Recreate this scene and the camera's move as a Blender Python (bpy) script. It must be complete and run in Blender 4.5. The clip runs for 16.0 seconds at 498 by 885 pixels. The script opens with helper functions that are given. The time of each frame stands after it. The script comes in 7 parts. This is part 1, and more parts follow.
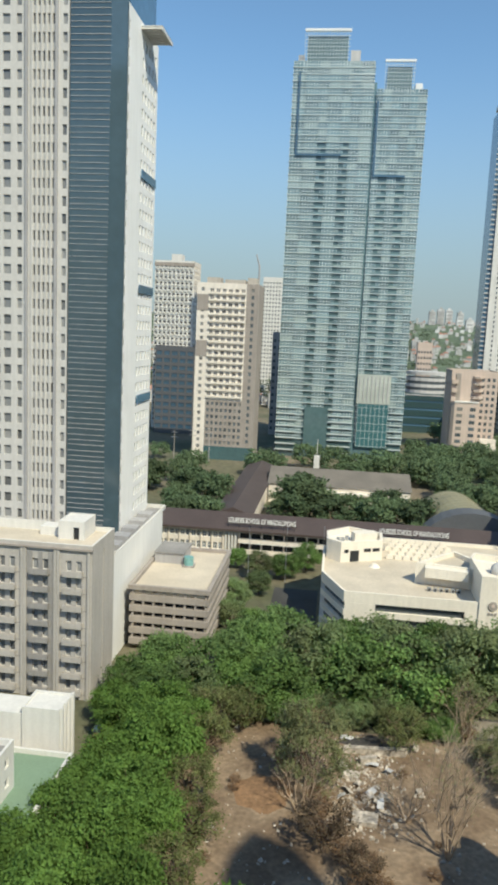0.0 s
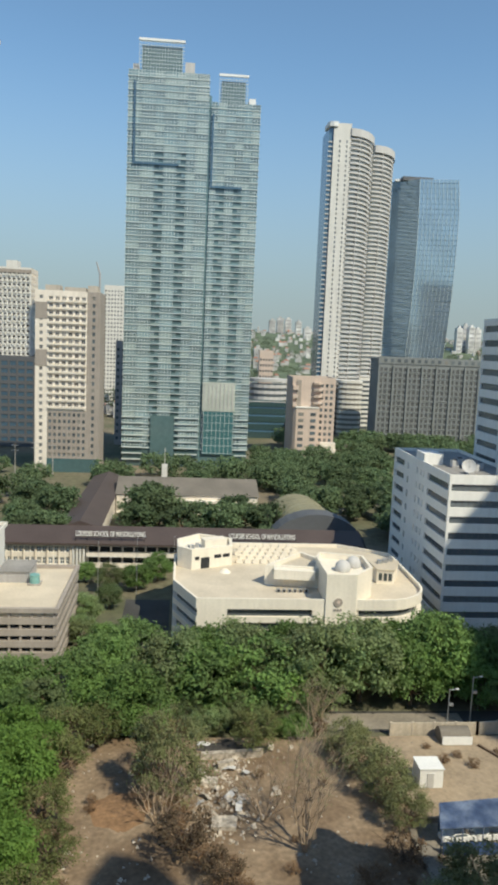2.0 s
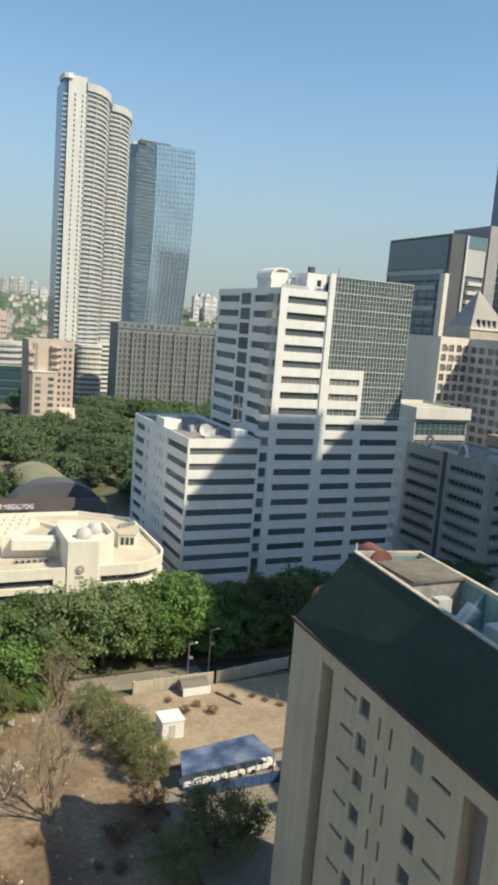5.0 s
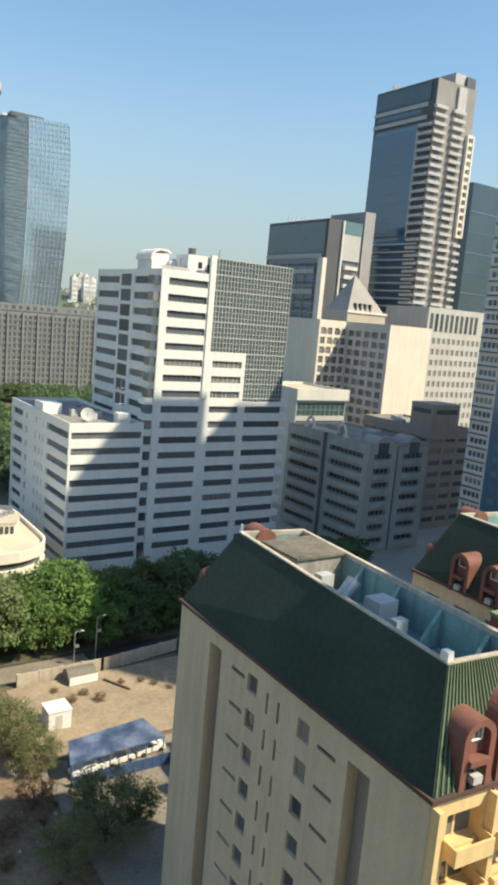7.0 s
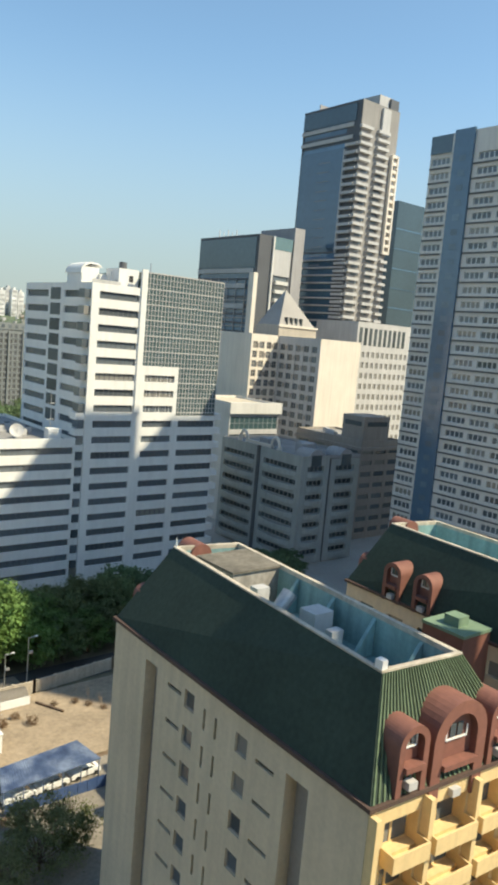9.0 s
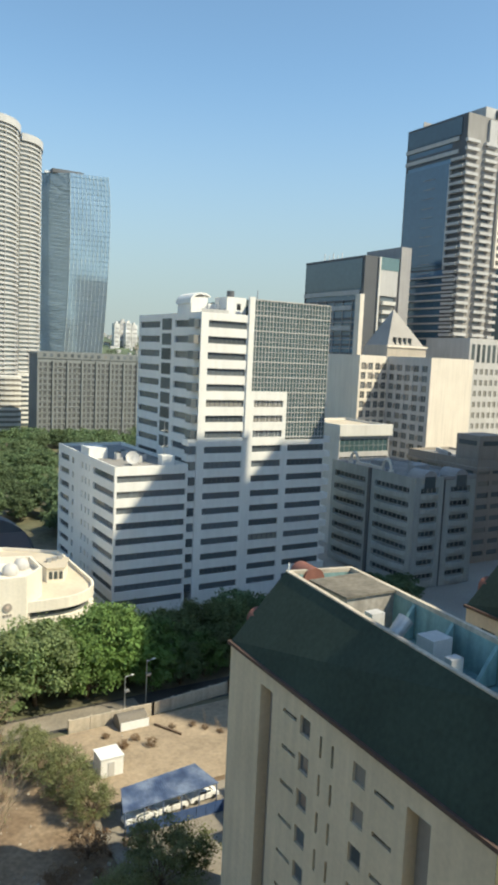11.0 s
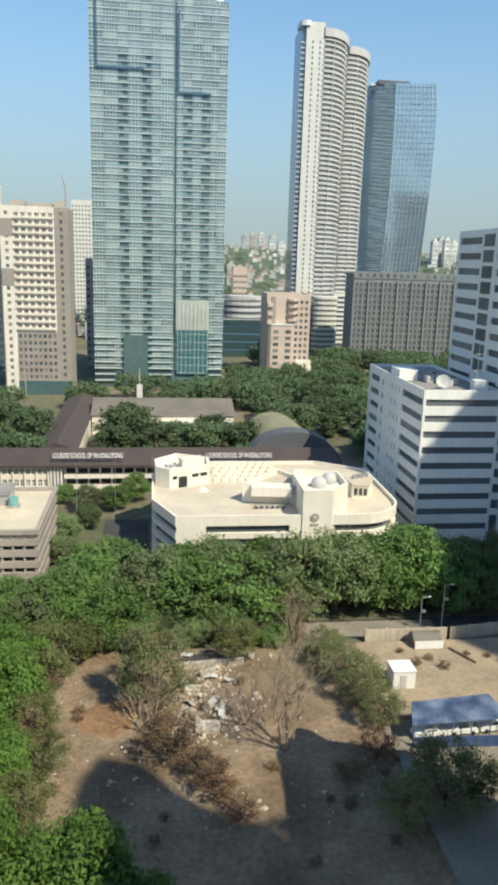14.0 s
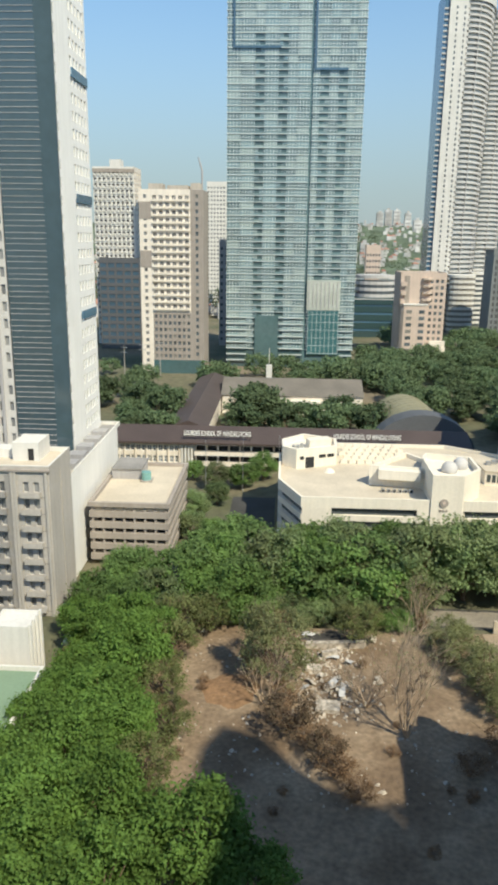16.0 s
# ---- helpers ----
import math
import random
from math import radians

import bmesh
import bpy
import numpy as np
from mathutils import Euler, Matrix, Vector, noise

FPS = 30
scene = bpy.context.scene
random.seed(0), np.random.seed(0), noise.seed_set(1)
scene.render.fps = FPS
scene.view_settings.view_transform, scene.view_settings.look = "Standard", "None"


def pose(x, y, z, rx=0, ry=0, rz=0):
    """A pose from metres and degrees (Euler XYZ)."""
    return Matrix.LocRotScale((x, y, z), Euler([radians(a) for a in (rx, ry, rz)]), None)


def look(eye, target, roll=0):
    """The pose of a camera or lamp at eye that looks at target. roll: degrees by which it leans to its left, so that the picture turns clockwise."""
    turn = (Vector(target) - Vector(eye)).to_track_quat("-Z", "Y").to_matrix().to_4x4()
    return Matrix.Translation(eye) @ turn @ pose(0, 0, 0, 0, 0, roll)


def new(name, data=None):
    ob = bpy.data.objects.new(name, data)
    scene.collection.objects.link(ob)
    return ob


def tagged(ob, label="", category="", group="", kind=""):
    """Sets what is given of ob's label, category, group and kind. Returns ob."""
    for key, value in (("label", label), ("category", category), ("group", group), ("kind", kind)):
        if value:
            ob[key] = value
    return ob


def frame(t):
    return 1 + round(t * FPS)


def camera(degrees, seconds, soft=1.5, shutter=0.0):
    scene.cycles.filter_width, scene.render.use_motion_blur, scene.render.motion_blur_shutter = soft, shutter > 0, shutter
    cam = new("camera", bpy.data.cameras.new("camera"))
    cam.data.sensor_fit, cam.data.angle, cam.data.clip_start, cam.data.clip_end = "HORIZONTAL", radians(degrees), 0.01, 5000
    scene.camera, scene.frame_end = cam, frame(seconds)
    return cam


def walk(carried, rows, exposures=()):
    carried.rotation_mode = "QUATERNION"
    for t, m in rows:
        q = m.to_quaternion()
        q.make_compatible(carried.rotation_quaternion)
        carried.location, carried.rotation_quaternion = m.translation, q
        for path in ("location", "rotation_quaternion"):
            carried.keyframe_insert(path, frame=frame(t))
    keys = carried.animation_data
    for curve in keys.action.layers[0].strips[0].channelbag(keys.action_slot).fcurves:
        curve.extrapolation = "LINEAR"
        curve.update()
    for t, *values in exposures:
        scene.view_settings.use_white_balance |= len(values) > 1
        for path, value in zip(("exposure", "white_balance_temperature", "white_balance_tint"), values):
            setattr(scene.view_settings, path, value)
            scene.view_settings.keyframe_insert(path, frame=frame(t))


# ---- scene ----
cam = camera(36.99, 16.0, soft=3.6)
EYE = (0.0, 0.0, 58.0)
ROWS = [  # seconds, yaw, pitch, roll
    (0.0, 7.00, -8.54, -2.61),
    (0.5, 5.77, -8.43, -2.52),
    (1.0, 2.71, -8.06, -2.67),
    (1.5, -0.96, -7.70, -2.63),
    (2.0, -4.88, -7.38, -2.38),
    (2.5, -8.89, -7.38, -2.40),
    (3.0, -11.95, -7.77, -2.16),
    (3.5, -15.89, -8.37, -2.10),
    (4.0, -20.50, -8.43, -3.21),
    (4.5, -22.63, -8.27, -4.49),
    (5.0, -24.57, -8.84, -4.57),
    (5.2, -25.22, -9.15, -4.13),
    (5.8, -27.80, -9.55, -4.27),
    (6.4, -30.64, -9.56, -4.53),
    (7.3, -34.64, -9.33, -5.17),
    (7.5, -35.18, -9.25, -5.33),
    (8.0, -37.14, -9.16, -5.79),
    (8.2, -37.74, -9.13, -5.87),
    (8.7, -38.63, -8.58, -5.55),
    (9.2, -38.62, -7.43, -4.42),
    (9.7, -38.05, -6.27, -3.16),
    (10.3, -37.14, -5.64, -2.40),
    (10.5, -36.90, -5.56, -2.50),
    (11.0, -30.51, -6.66, -2.58),
    (11.5, -27.49, -7.65, -2.82),
    (12.0, -24.18, -8.42, -3.18),
    (12.5, -17.99, -9.66, -3.11),
    (13.0, -12.06, -11.26, -2.39),
    (13.5, -8.70, -12.51, -1.74),
    (14.0, -6.90, -13.55, -1.66),
    (14.5, -4.17, -14.36, -1.33),
    (15.0, -1.40, -14.92, -1.07),
    (15.5, 0.31, -15.11, -1.01),
    (16.0, 2.96, -15.24, -0.69),
]
EXPOSURES = [(0.0, 0.18, 6600, 2.0), (2.0, 0.10, 6800, 3.0), (3.5, 0.18, 6950, 4.0), (8.0, 0.58, 7450, 3.0), (11.0, 0.51, 7200, 2.0), (14.0, 0.37, 6750, 2.0), (16.0, 0.34, 6800, 3.0)]
walk(cam, [(t, pose(*EYE, 90 + pitch, roll, yaw)) for t, yaw, pitch, roll in ROWS], EXPOSURES)

# ---- light ----
SUN_EL, SUN_AZ = 48.5, 141.0          # azimuth clockwise from +y
world = bpy.data.worlds.new("sky")
scene.world = world
world.use_nodes = True
wn = world.node_tree
sky = wn.nodes.new("ShaderNodeTexSky")
sky.sky_type = "NISHITA"
sky.sun_disc = False
sky.sun_elevation = radians(SUN_EL)
sky.sun_rotation = radians(SUN_AZ)
sky.altitude = 60.0
sky.air_density, sky.dust_density, sky.ozone_density = 1.0, 0.3, 3.6
wn.nodes["Background"].inputs["Strength"].default_value = 0.15
# grey-blue town haze that thickens evenly towards the horizon
tc = wn.nodes.new("ShaderNodeTexCoord")
sep = wn.nodes.new("ShaderNodeSeparateXYZ")
wn.links.new(tc.outputs["Generated"], sep.inputs[0])
fall = wn.nodes.new("ShaderNodeMapRange")
fall.interpolation_type = "SMOOTHSTEP"
fall.inputs[1].default_value, fall.inputs[2].default_value = 0.0, 0.36
fall.inputs[3].default_value, fall.inputs[4].default_value = 0.92, 0.0
wn.links.new(sep.outputs["Z"], fall.inputs[0])
haze = wn.nodes.new("ShaderNodeMix")
haze.data_type = "RGBA"
haze.inputs[7].default_value = (1.9, 2.3, 2.65, 1)
wn.links.new(fall.outputs[0], haze.inputs[0])
tinted = wn.nodes.new("ShaderNodeMix")
tinted.data_type, tinted.blend_type = "RGBA", "MULTIPLY"
tinted.inputs[0].default_value = 1.0
tinted.inputs[7].default_value = (0.88, 0.97, 0.99, 1)
wn.links.new(sky.outputs[0], tinted.inputs[6])
wn.links.new(tinted.outputs[2], haze.inputs[6])
wn.links.new(haze.outputs[2], wn.nodes["Background"].inputs["Color"])
sun = new("sun", bpy.data.lights.new("sun", "SUN"))
sun.data.energy, sun.data.angle, sun.data.color = 4.4, radians(0.55), (1.0, 0.91, 0.76)
SUN_FROM = Vector((math.sin(radians(SUN_AZ)) * math.cos(radians(SUN_EL)), math.cos(radians(SUN_AZ)) * math.cos(radians(SUN_EL)), math.sin(radians(SUN_EL))))
sun.matrix_world = look(SUN_FROM * 900, (0, 0, 0))

# ---- materials ----


def material(name, colour, rough=0.8, metal=0.0, big=0.15, fine=0.15, big_scale=0.15, fine_scale=2.5, bump=0.0, rand=0.0, streak=0.0, spec=0.5, tint=None, trans=0.0):
    """Procedural surface: base colour varied at two scales, optional vertical streaks, bump and a per-object change."""
    m = bpy.data.materials.new(name)
    m.use_nodes = True
    nt = m.node_tree
    bs = nt.nodes["Principled BSDF"]
    bs.inputs["Roughness"].default_value = rough
    bs.inputs["Metallic"].default_value = metal
    bs.inputs["Specular IOR Level"].default_value = spec
    geo = nt.nodes.new("ShaderNodeNewGeometry")
    n1 = nt.nodes.new("ShaderNodeTexNoise")
    n1.inputs["Scale"].default_value = big_scale
    n1.inputs["Detail"].default_value = 4
    n2 = nt.nodes.new("ShaderNodeTexNoise")
    n2.inputs["Scale"].default_value = fine_scale
    n2.inputs["Detail"].default_value = 5
    nt.links.new(geo.outputs["Position"], n1.inputs["Vector"])
    nt.links.new(geo.outputs["Position"], n2.inputs["Vector"])

    def mult(a, b):
        k = nt.nodes.new("ShaderNodeMath")
        k.operation = "MULTIPLY"
        nt.links.new(a, k.inputs[0])
        nt.links.new(b, k.inputs[1])
        return k.outputs[0]

    def span(src, amount):
        r = nt.nodes.new("ShaderNodeMapRange")
        r.inputs[1].default_value, r.inputs[2].default_value = 0.3, 0.7
        r.inputs[3].default_value, r.inputs[4].default_value = 1 - amount, 1 + amount
        nt.links.new(src, r.inputs[0])
        return r.outputs[0]
    f = mult(span(n1.outputs["Fac"], big), span(n2.outputs["Fac"], fine))
    if streak:
        mp = nt.nodes.new("ShaderNodeMapping")
        mp.inputs["Scale"].default_value = (1.3, 1.3, 0.07)
        nt.links.new(geo.outputs["Position"], mp.inputs["Vector"])
        n3 = nt.nodes.new("ShaderNodeTexNoise")
        n3.inputs["Scale"].default_value = 1.0
        n3.inputs["Detail"].default_value = 6
        nt.links.new(mp.outputs[0], n3.inputs["Vector"])
        f = mult(f, span(n3.outputs["Fac"], streak))
    if rand:
        oi = nt.nodes.new("ShaderNodeObjectInfo")
        r = nt.nodes.new("ShaderNodeMapRange")
        r.inputs[3].default_value, r.inputs[4].default_value = 1 - rand, 1 + rand
        nt.links.new(oi.outputs["Random"], r.inputs[0])
        f = mult(f, r.outputs[0])
    vm = nt.nodes.new("ShaderNodeVectorMath")
    vm.operation = "SCALE"
    if tint:
        mx = nt.nodes.new("ShaderNodeMix")
        mx.data_type = "RGBA"
        mx.inputs[6].default_value, mx.inputs[7].default_value = (*colour, 1), (*tint, 1)
        r2 = nt.nodes.new("ShaderNodeMapRange")
        r2.inputs[1].default_value, r2.inputs[2].default_value = 0.38, 0.62
        nt.links.new(n1.outputs["Fac"], r2.inputs[0])
        nt.links.new(r2.outputs[0], mx.inputs[0])
        nt.links.new(mx.outputs[2], vm.inputs[0])
    else:
        vm.inputs[0].default_value = colour
    nt.links.new(f, vm.inputs["Scale"])
    nt.links.new(vm.outputs[0], bs.inputs["Base Color"])
    if bump:
        b = nt.nodes.new("ShaderNodeBump")
        b.inputs["Strength"].default_value = bump
        b.inputs["Distance"].default_value = 0.1
        nt.links.new(n2.outputs["Fac"], b.inputs["Height"])
        nt.links.new(b.outputs[0], bs.inputs["Normal"])
    if trans:
        tr = nt.nodes.new("ShaderNodeBsdfTranslucent")
        nt.links.new(vm.outputs[0], tr.inputs["Color"])
        ms = nt.nodes.new("ShaderNodeMixShader")
        ms.inputs[0].default_value = trans
        nt.links.new(bs.outputs[0], ms.inputs[1])
        nt.links.new(tr.outputs[0], ms.inputs[2])
        nt.links.new(ms.outputs[0], nt.nodes["Material Output"].inputs["Surface"])
    return m


def glass(name, colour, rough=0.06, metal=0.0, rand=0.35, spec=0.8, pale=None, share=0.2):
    """Reflective facade glass; some panes, by chance, show pale blinds behind them."""
    m = material(name, colour, rough, metal, 0.1, 0.08, 0.05, 0.6, 0.0, rand, 0.0, spec)
    if pale:
        nt = m.node_tree
        bs = nt.nodes["Principled BSDF"]
        src = bs.inputs["Base Color"].links[0].from_socket
        oi = nt.nodes.new("ShaderNodeObjectInfo")
        wn_ = nt.nodes.new("ShaderNodeTexWhiteNoise")
        wn_.noise_dimensions = "1D"
        nt.links.new(oi.outputs["Random"], wn_.inputs["W"])
        lt = nt.nodes.new("ShaderNodeMath")
        lt.operation = "LESS_THAN"
        lt.inputs[1].default_value = share
        nt.links.new(wn_.outputs["Value"], lt.inputs[0])
        mx = nt.nodes.new("ShaderNodeMix")
        mx.data_type = "RGBA"
        mx.inputs[7].default_value = (*pale, 1)
        nt.links.new(lt.outputs[0], mx.inputs[0])
        nt.links.new(src, mx.inputs[6])
        nt.links.new(mx.outputs[2], bs.inputs["Base Color"])
    return m


M_BRIGHT = material("bright_white_paint", (0.80, 0.79, 0.76), 0.75, streak=0.05, big=0.04, fine=0.03)
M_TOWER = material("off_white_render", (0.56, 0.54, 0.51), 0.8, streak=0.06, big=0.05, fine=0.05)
# darker copy of the window glass, with shade put into its colour
M_SHADEG = glass("shade_dark_glass", (0.08, 0.095, 0.10), rough=0.25, spec=0.25)
M_WHITE = material("white_paint", (0.66, 0.64, 0.60), 0.75, streak=0.06, big=0.05, fine=0.04)
M_CREAM = material("cream_paint", (0.76, 0.69, 0.60), 0.8, streak=0.07, big=0.05, fine=0.05)
M_CREAMW = material("warm_white_paint", (0.76, 0.70, 0.60), 0.75, streak=0.05, big=0.05, fine=0.04)
M_SHADY = material("shade_toned_render", (0.36, 0.34, 0.32), 0.85, big=0.06, fine=0.05)
M_PINK = material("pinkish_paint", (0.58, 0.47, 0.40), 0.8, streak=0.06, big=0.05, fine=0.05)
M_HOTEL = material("warm_beige_paint", (0.62, 0.52, 0.38), 0.85, streak=0.08, big=0.06, fine=0.05)
M_BEIGE = material("beige_render", (0.46, 0.41, 0.35), 0.85, streak=0.08, big=0.07, fine=0.06)
M_GREY = material("grey_render", (0.36, 0.35, 0.35), 0.85, streak=0.1, big=0.07, fine=0.06)
M_LGREY = material("light_grey_render", (0.50, 0.49, 0.48), 0.85, streak=0.08, big=0.06, fine=0.05)
M_TAUPE = material("taupe_render", (0.33, 0.29, 0.255), 0.85, streak=0.1, big=0.07, fine=0.06)
M_CONC = material("stained_concrete", (0.33, 0.30, 0.27), 0.9, streak=0.25, big=0.2, fine=0.15, bump=0.3)
M_ROOF = material("roof_screed", (0.55, 0.48, 0.38), 0.9, big=0.12, fine=0.08)
M_ROOFG = material("grey_roof", (0.26, 0.25, 0.24), 0.9, big=0.2, fine=0.12)
M_BROWN = material("brown_metal_roof", (0.075, 0.055, 0.05), 0.6, big=0.12, fine=0.1)
M_HALL = material("weathered_sheet_roof", (0.17, 0.15, 0.125), 0.7, big=0.15, fine=0.12)
# near-black: dark parts, and painted shade inside decks and openings
M_DARK = material("near_black_and_shade", (0.02, 0.022, 0.025), 0.7)
M_GLASS = glass("dark_window_glass", (0.12, 0.14, 0.155), pale=(0.26, 0.25, 0.23), share=0.18)
M_BGLASS = glass("blue_curtain_glass", (0.075, 0.145, 0.22), rough=0.1, spec=1.0)
M_BGLASS2 = glass("pale_blue_spandrel", (0.10, 0.16, 0.21), rough=0.2, spec=0.8)
M_SKYGLASS = glass("pale_blue_curtain_glass", (0.17, 0.26, 0.35), rough=0.12, spec=1.0)
M_PALEG = glass("curtained_window_glass", (0.175, 0.18, 0.185), rough=0.2, spec=0.5, pale=(0.29, 0.29, 0.285), share=0.4)
M_CITY = material("pale_bounce_concrete", (0.34, 0.32, 0.29), 0.9, big=0.25, fine=0.15, big_scale=0.03)
M_ORANGE = material("orange_clay_soil", (0.23, 0.135, 0.072), 0.95, big=0.2, fine=0.25, big_scale=0.4, fine_scale=2.0, bump=0.5)
M_FEATHER = material("feathery_olive_leaves", (0.235, 0.255, 0.125), 0.8, big=0.2, fine=0.25, big_scale=0.25, rand=0.15, trans=0.42, spec=0.12)
M_TEAL = glass("teal_curtain_glass", (0.17, 0.25, 0.27), rough=0.14, metal=0.1, rand=0.34, spec=0.9, pale=(0.30, 0.38, 0.375), share=0.2)
M_TEALD = glass("dark_teal_glass", (0.065, 0.12, 0.13), rough=0.1, metal=0.0, spec=0.8)
M_SLAB = material("pale_slab_edge", (0.52, 0.58, 0.58), 0.6, big=0.05, fine=0.05)
M_DGREY = material("charcoal_render", (0.10, 0.105, 0.115), 0.6, big=0.08, fine=0.08)
M_METAL = material("galvanised_metal", (0.45, 0.46, 0.47), 0.45, 0.7, big=0.1, fine=0.1)
M_RED = material("red_brown_paint", (0.215, 0.09, 0.068), 0.75, streak=0.1, big=0.08, fine=0.08)
M_GREEN_TILE = material("green_roof_tile", (0.040, 0.060, 0.046), 0.85, spec=0.25, big=0.15, fine=0.15, rand=0.12)
M_GREENP = material("green_painted_sheet", (0.19, 0.275, 0.185), 0.6, big=0.08, fine=0.06)
M_YELLOW = material("yellow_paint", (0.74, 0.55, 0.29), 0.8, streak=0.08, big=0.06, fine=0.05)
M_BLUE = material("blue_metal_sheet", (0.075, 0.115, 0.22), 0.45, 0.1, big=0.3, fine=0.15, big_scale=0.45, tint=(0.15, 0.19, 0.27))
M_DIRT = material("bare_dirt", (0.19, 0.13, 0.082), 0.95, big=0.25, fine=0.25, big_scale=0.11, fine_scale=1.6, bump=0.5, tint=(0.235, 0.175, 0.118))
M_SAND = material("pale_dirt_yard", (0.32, 0.25, 0.175), 0.95, big=0.15, fine=0.15, big_scale=0.2, fine_scale=1.6, bump=0.4)
M_GROUND = material("town_ground", (0.105, 0.115, 0.06), 0.95, big=0.3, fine=0.25, big_scale=0.02, fine_scale=0.4, tint=(0.16, 0.13, 0.09))
M_ASPH = material("asphalt", (0.055, 0.054, 0.052), 0.9, big=0.2, fine=0.15, bump=0.2)
M_PAVE = material("grey_paving", (0.25, 0.22, 0.18), 0.9, big=0.2, fine=0.15)
M_BARK = material("bark", (0.16, 0.11, 0.075), 0.95, big=0.2, fine=0.3, bump=0.6)
M_LEAF = material("green_leaves", (0.165, 0.25, 0.095), 0.7, big=0.25, fine=0.22, big_scale=0.12, fine_scale=0.8, rand=0.3, trans=0.42, tint=(0.145, 0.235, 0.07), spec=0.12)
M_LEAF3 = material("dull_green_leaves", (0.215, 0.255, 0.125), 0.7, big=0.25, fine=0.22, big_scale=0.12, fine_scale=0.8, rand=0.3, trans=0.42, tint=(0.17, 0.235, 0.105), spec=0.12)
M_LEAF2 = material("bright_green_leaves", (0.135, 0.228, 0.055), 0.65, big=0.25, fine=0.25, big_scale=0.25, fine_scale=0.9, rand=0.15, trans=0.42, spec=0.12)
M_LEAFFAR = material("dark_green_leaves", (0.14, 0.19, 0.10), 0.75, big=0.3, fine=0.3, big_scale=0.06, fine_scale=0.8, rand=0.25, trans=0.35, tint=(0.115, 0.17, 0.09), spec=0.12)
M_OLIVE = material("olive_leaves", (0.145, 0.165, 0.065), 0.8, big=0.25, fine=0.3, big_scale=0.25, fine_scale=0.9, rand=0.2, trans=0.2, spec=0.12)
M_DRY = material("dry_brown_leaves", (0.19, 0.12, 0.07), 0.85, big=0.25, fine=0.3, rand=0.2, trans=0.1, spec=0.12)
M_FARWOOD = material("distant_wood", (0.10, 0.13, 0.075), 0.9, big=0.35, fine=0.3, big_scale=0.01, fine_scale=0.1)
M_RUST = material("faded_red_sheet", (0.42, 0.14, 0.09), 0.7)
# front glass tinted paler than the side to suggest reflected sky
M_BLUEMIR = glass("pale_sky_mirror_glass", (0.50, 0.61, 0.69), rough=0.07, metal=0.7, rand=0.1)
# side glass lightened: distance haze is put into its tint
M_DEEPBLUE = glass("hazed_blue_mirror_glass", (0.42, 0.56, 0.67), rough=0.1, metal=0.6, rand=0.1)
M_TEALC = glass("shaded_teal_glass", (0.10, 0.165, 0.175), rough=0.12, spec=0.9)
M_HOTELG = material("grey_olive_render", (0.22, 0.235, 0.235), 0.9, streak=0.08, big=0.08, fine=0.06)
M_COPING = material("weathered_coping", (0.50, 0.44, 0.36), 0.9, streak=0.1, big=0.2, fine=0.15, big_scale=0.6)
M_LOUVRE = material("pale_green_grey_louvre", (0.46, 0.49, 0.44), 0.7)
M_TWIG = material("tan_dry_branches", (0.40, 0.30, 0.21), 0.95, big=0.2, fine=0.25, bump=0.4)
M_DARKLEAF = material("withered_dark_leaves", (0.10, 0.075, 0.05), 0.85, big=0.25, fine=0.3, rand=0.2, trans=0.1, spec=0.12)
M_SLATEG = glass("slate_blue_glass", (0.07, 0.11, 0.135), rough=0.08, spec=0.9)
M_WARMG = material("warm_grey_render", (0.43, 0.40, 0.365), 0.85, streak=0.08, big=0.07, fine=0.06)
M_WARMD = material("dark_warm_grey_render", (0.29, 0.275, 0.26), 0.85, streak=0.08, big=0.07, fine=0.06)
M_GREYG = material("grey_green_render", (0.37, 0.39, 0.375), 0.85, streak=0.1, big=0.08, fine=0.06)
# lighter than the tiles: sun on the end slope is put into the colour
M_GREEN_RIB = material("sunlit_green_roof_rib", (0.11, 0.155, 0.09), 0.8, big=0.15, fine=0.15, rand=0.15)
M_STAIN = material("blackened_concrete", (0.15, 0.135, 0.11), 0.95, big=0.35, fine=0.2, big_scale=0.5)
M_FENCE = material("deep_blue_paint", (0.045, 0.085, 0.20), 0.55, big=0.12, fine=0.1)
M_EAVE = material("dark_red_brown_board", (0.10, 0.062, 0.05), 0.8, big=0.15, fine=0.12)
M_LETTER = material("white_lettering", (0.82, 0.82, 0.80), 0.6, big=0.02, fine=0.02)
M_BRASS = material("weathered_green_tank", (0.20, 0.40, 0.38), 0.5, 0.2)
M_WHT = material("white_metal", (0.78, 0.78, 0.77), 0.5, big=0.05, fine=0.05)

# ---- building blocks ----


def mesh_of(name, verts, faces, mats, idx=None, smooth=False):
    me = bpy.data.meshes.new(name)
    me.from_pydata(verts, [], faces)
    for m in mats if isinstance(mats, (list, tuple)) else [mats]:
        me.materials.append(m)
    if idx is not None:
        me.polygons.foreach_set("material_index", idx)
    if smooth:
        me.polygons.foreach_set("use_smooth", [True] * len(me.polygons))
    me.update()
    return me


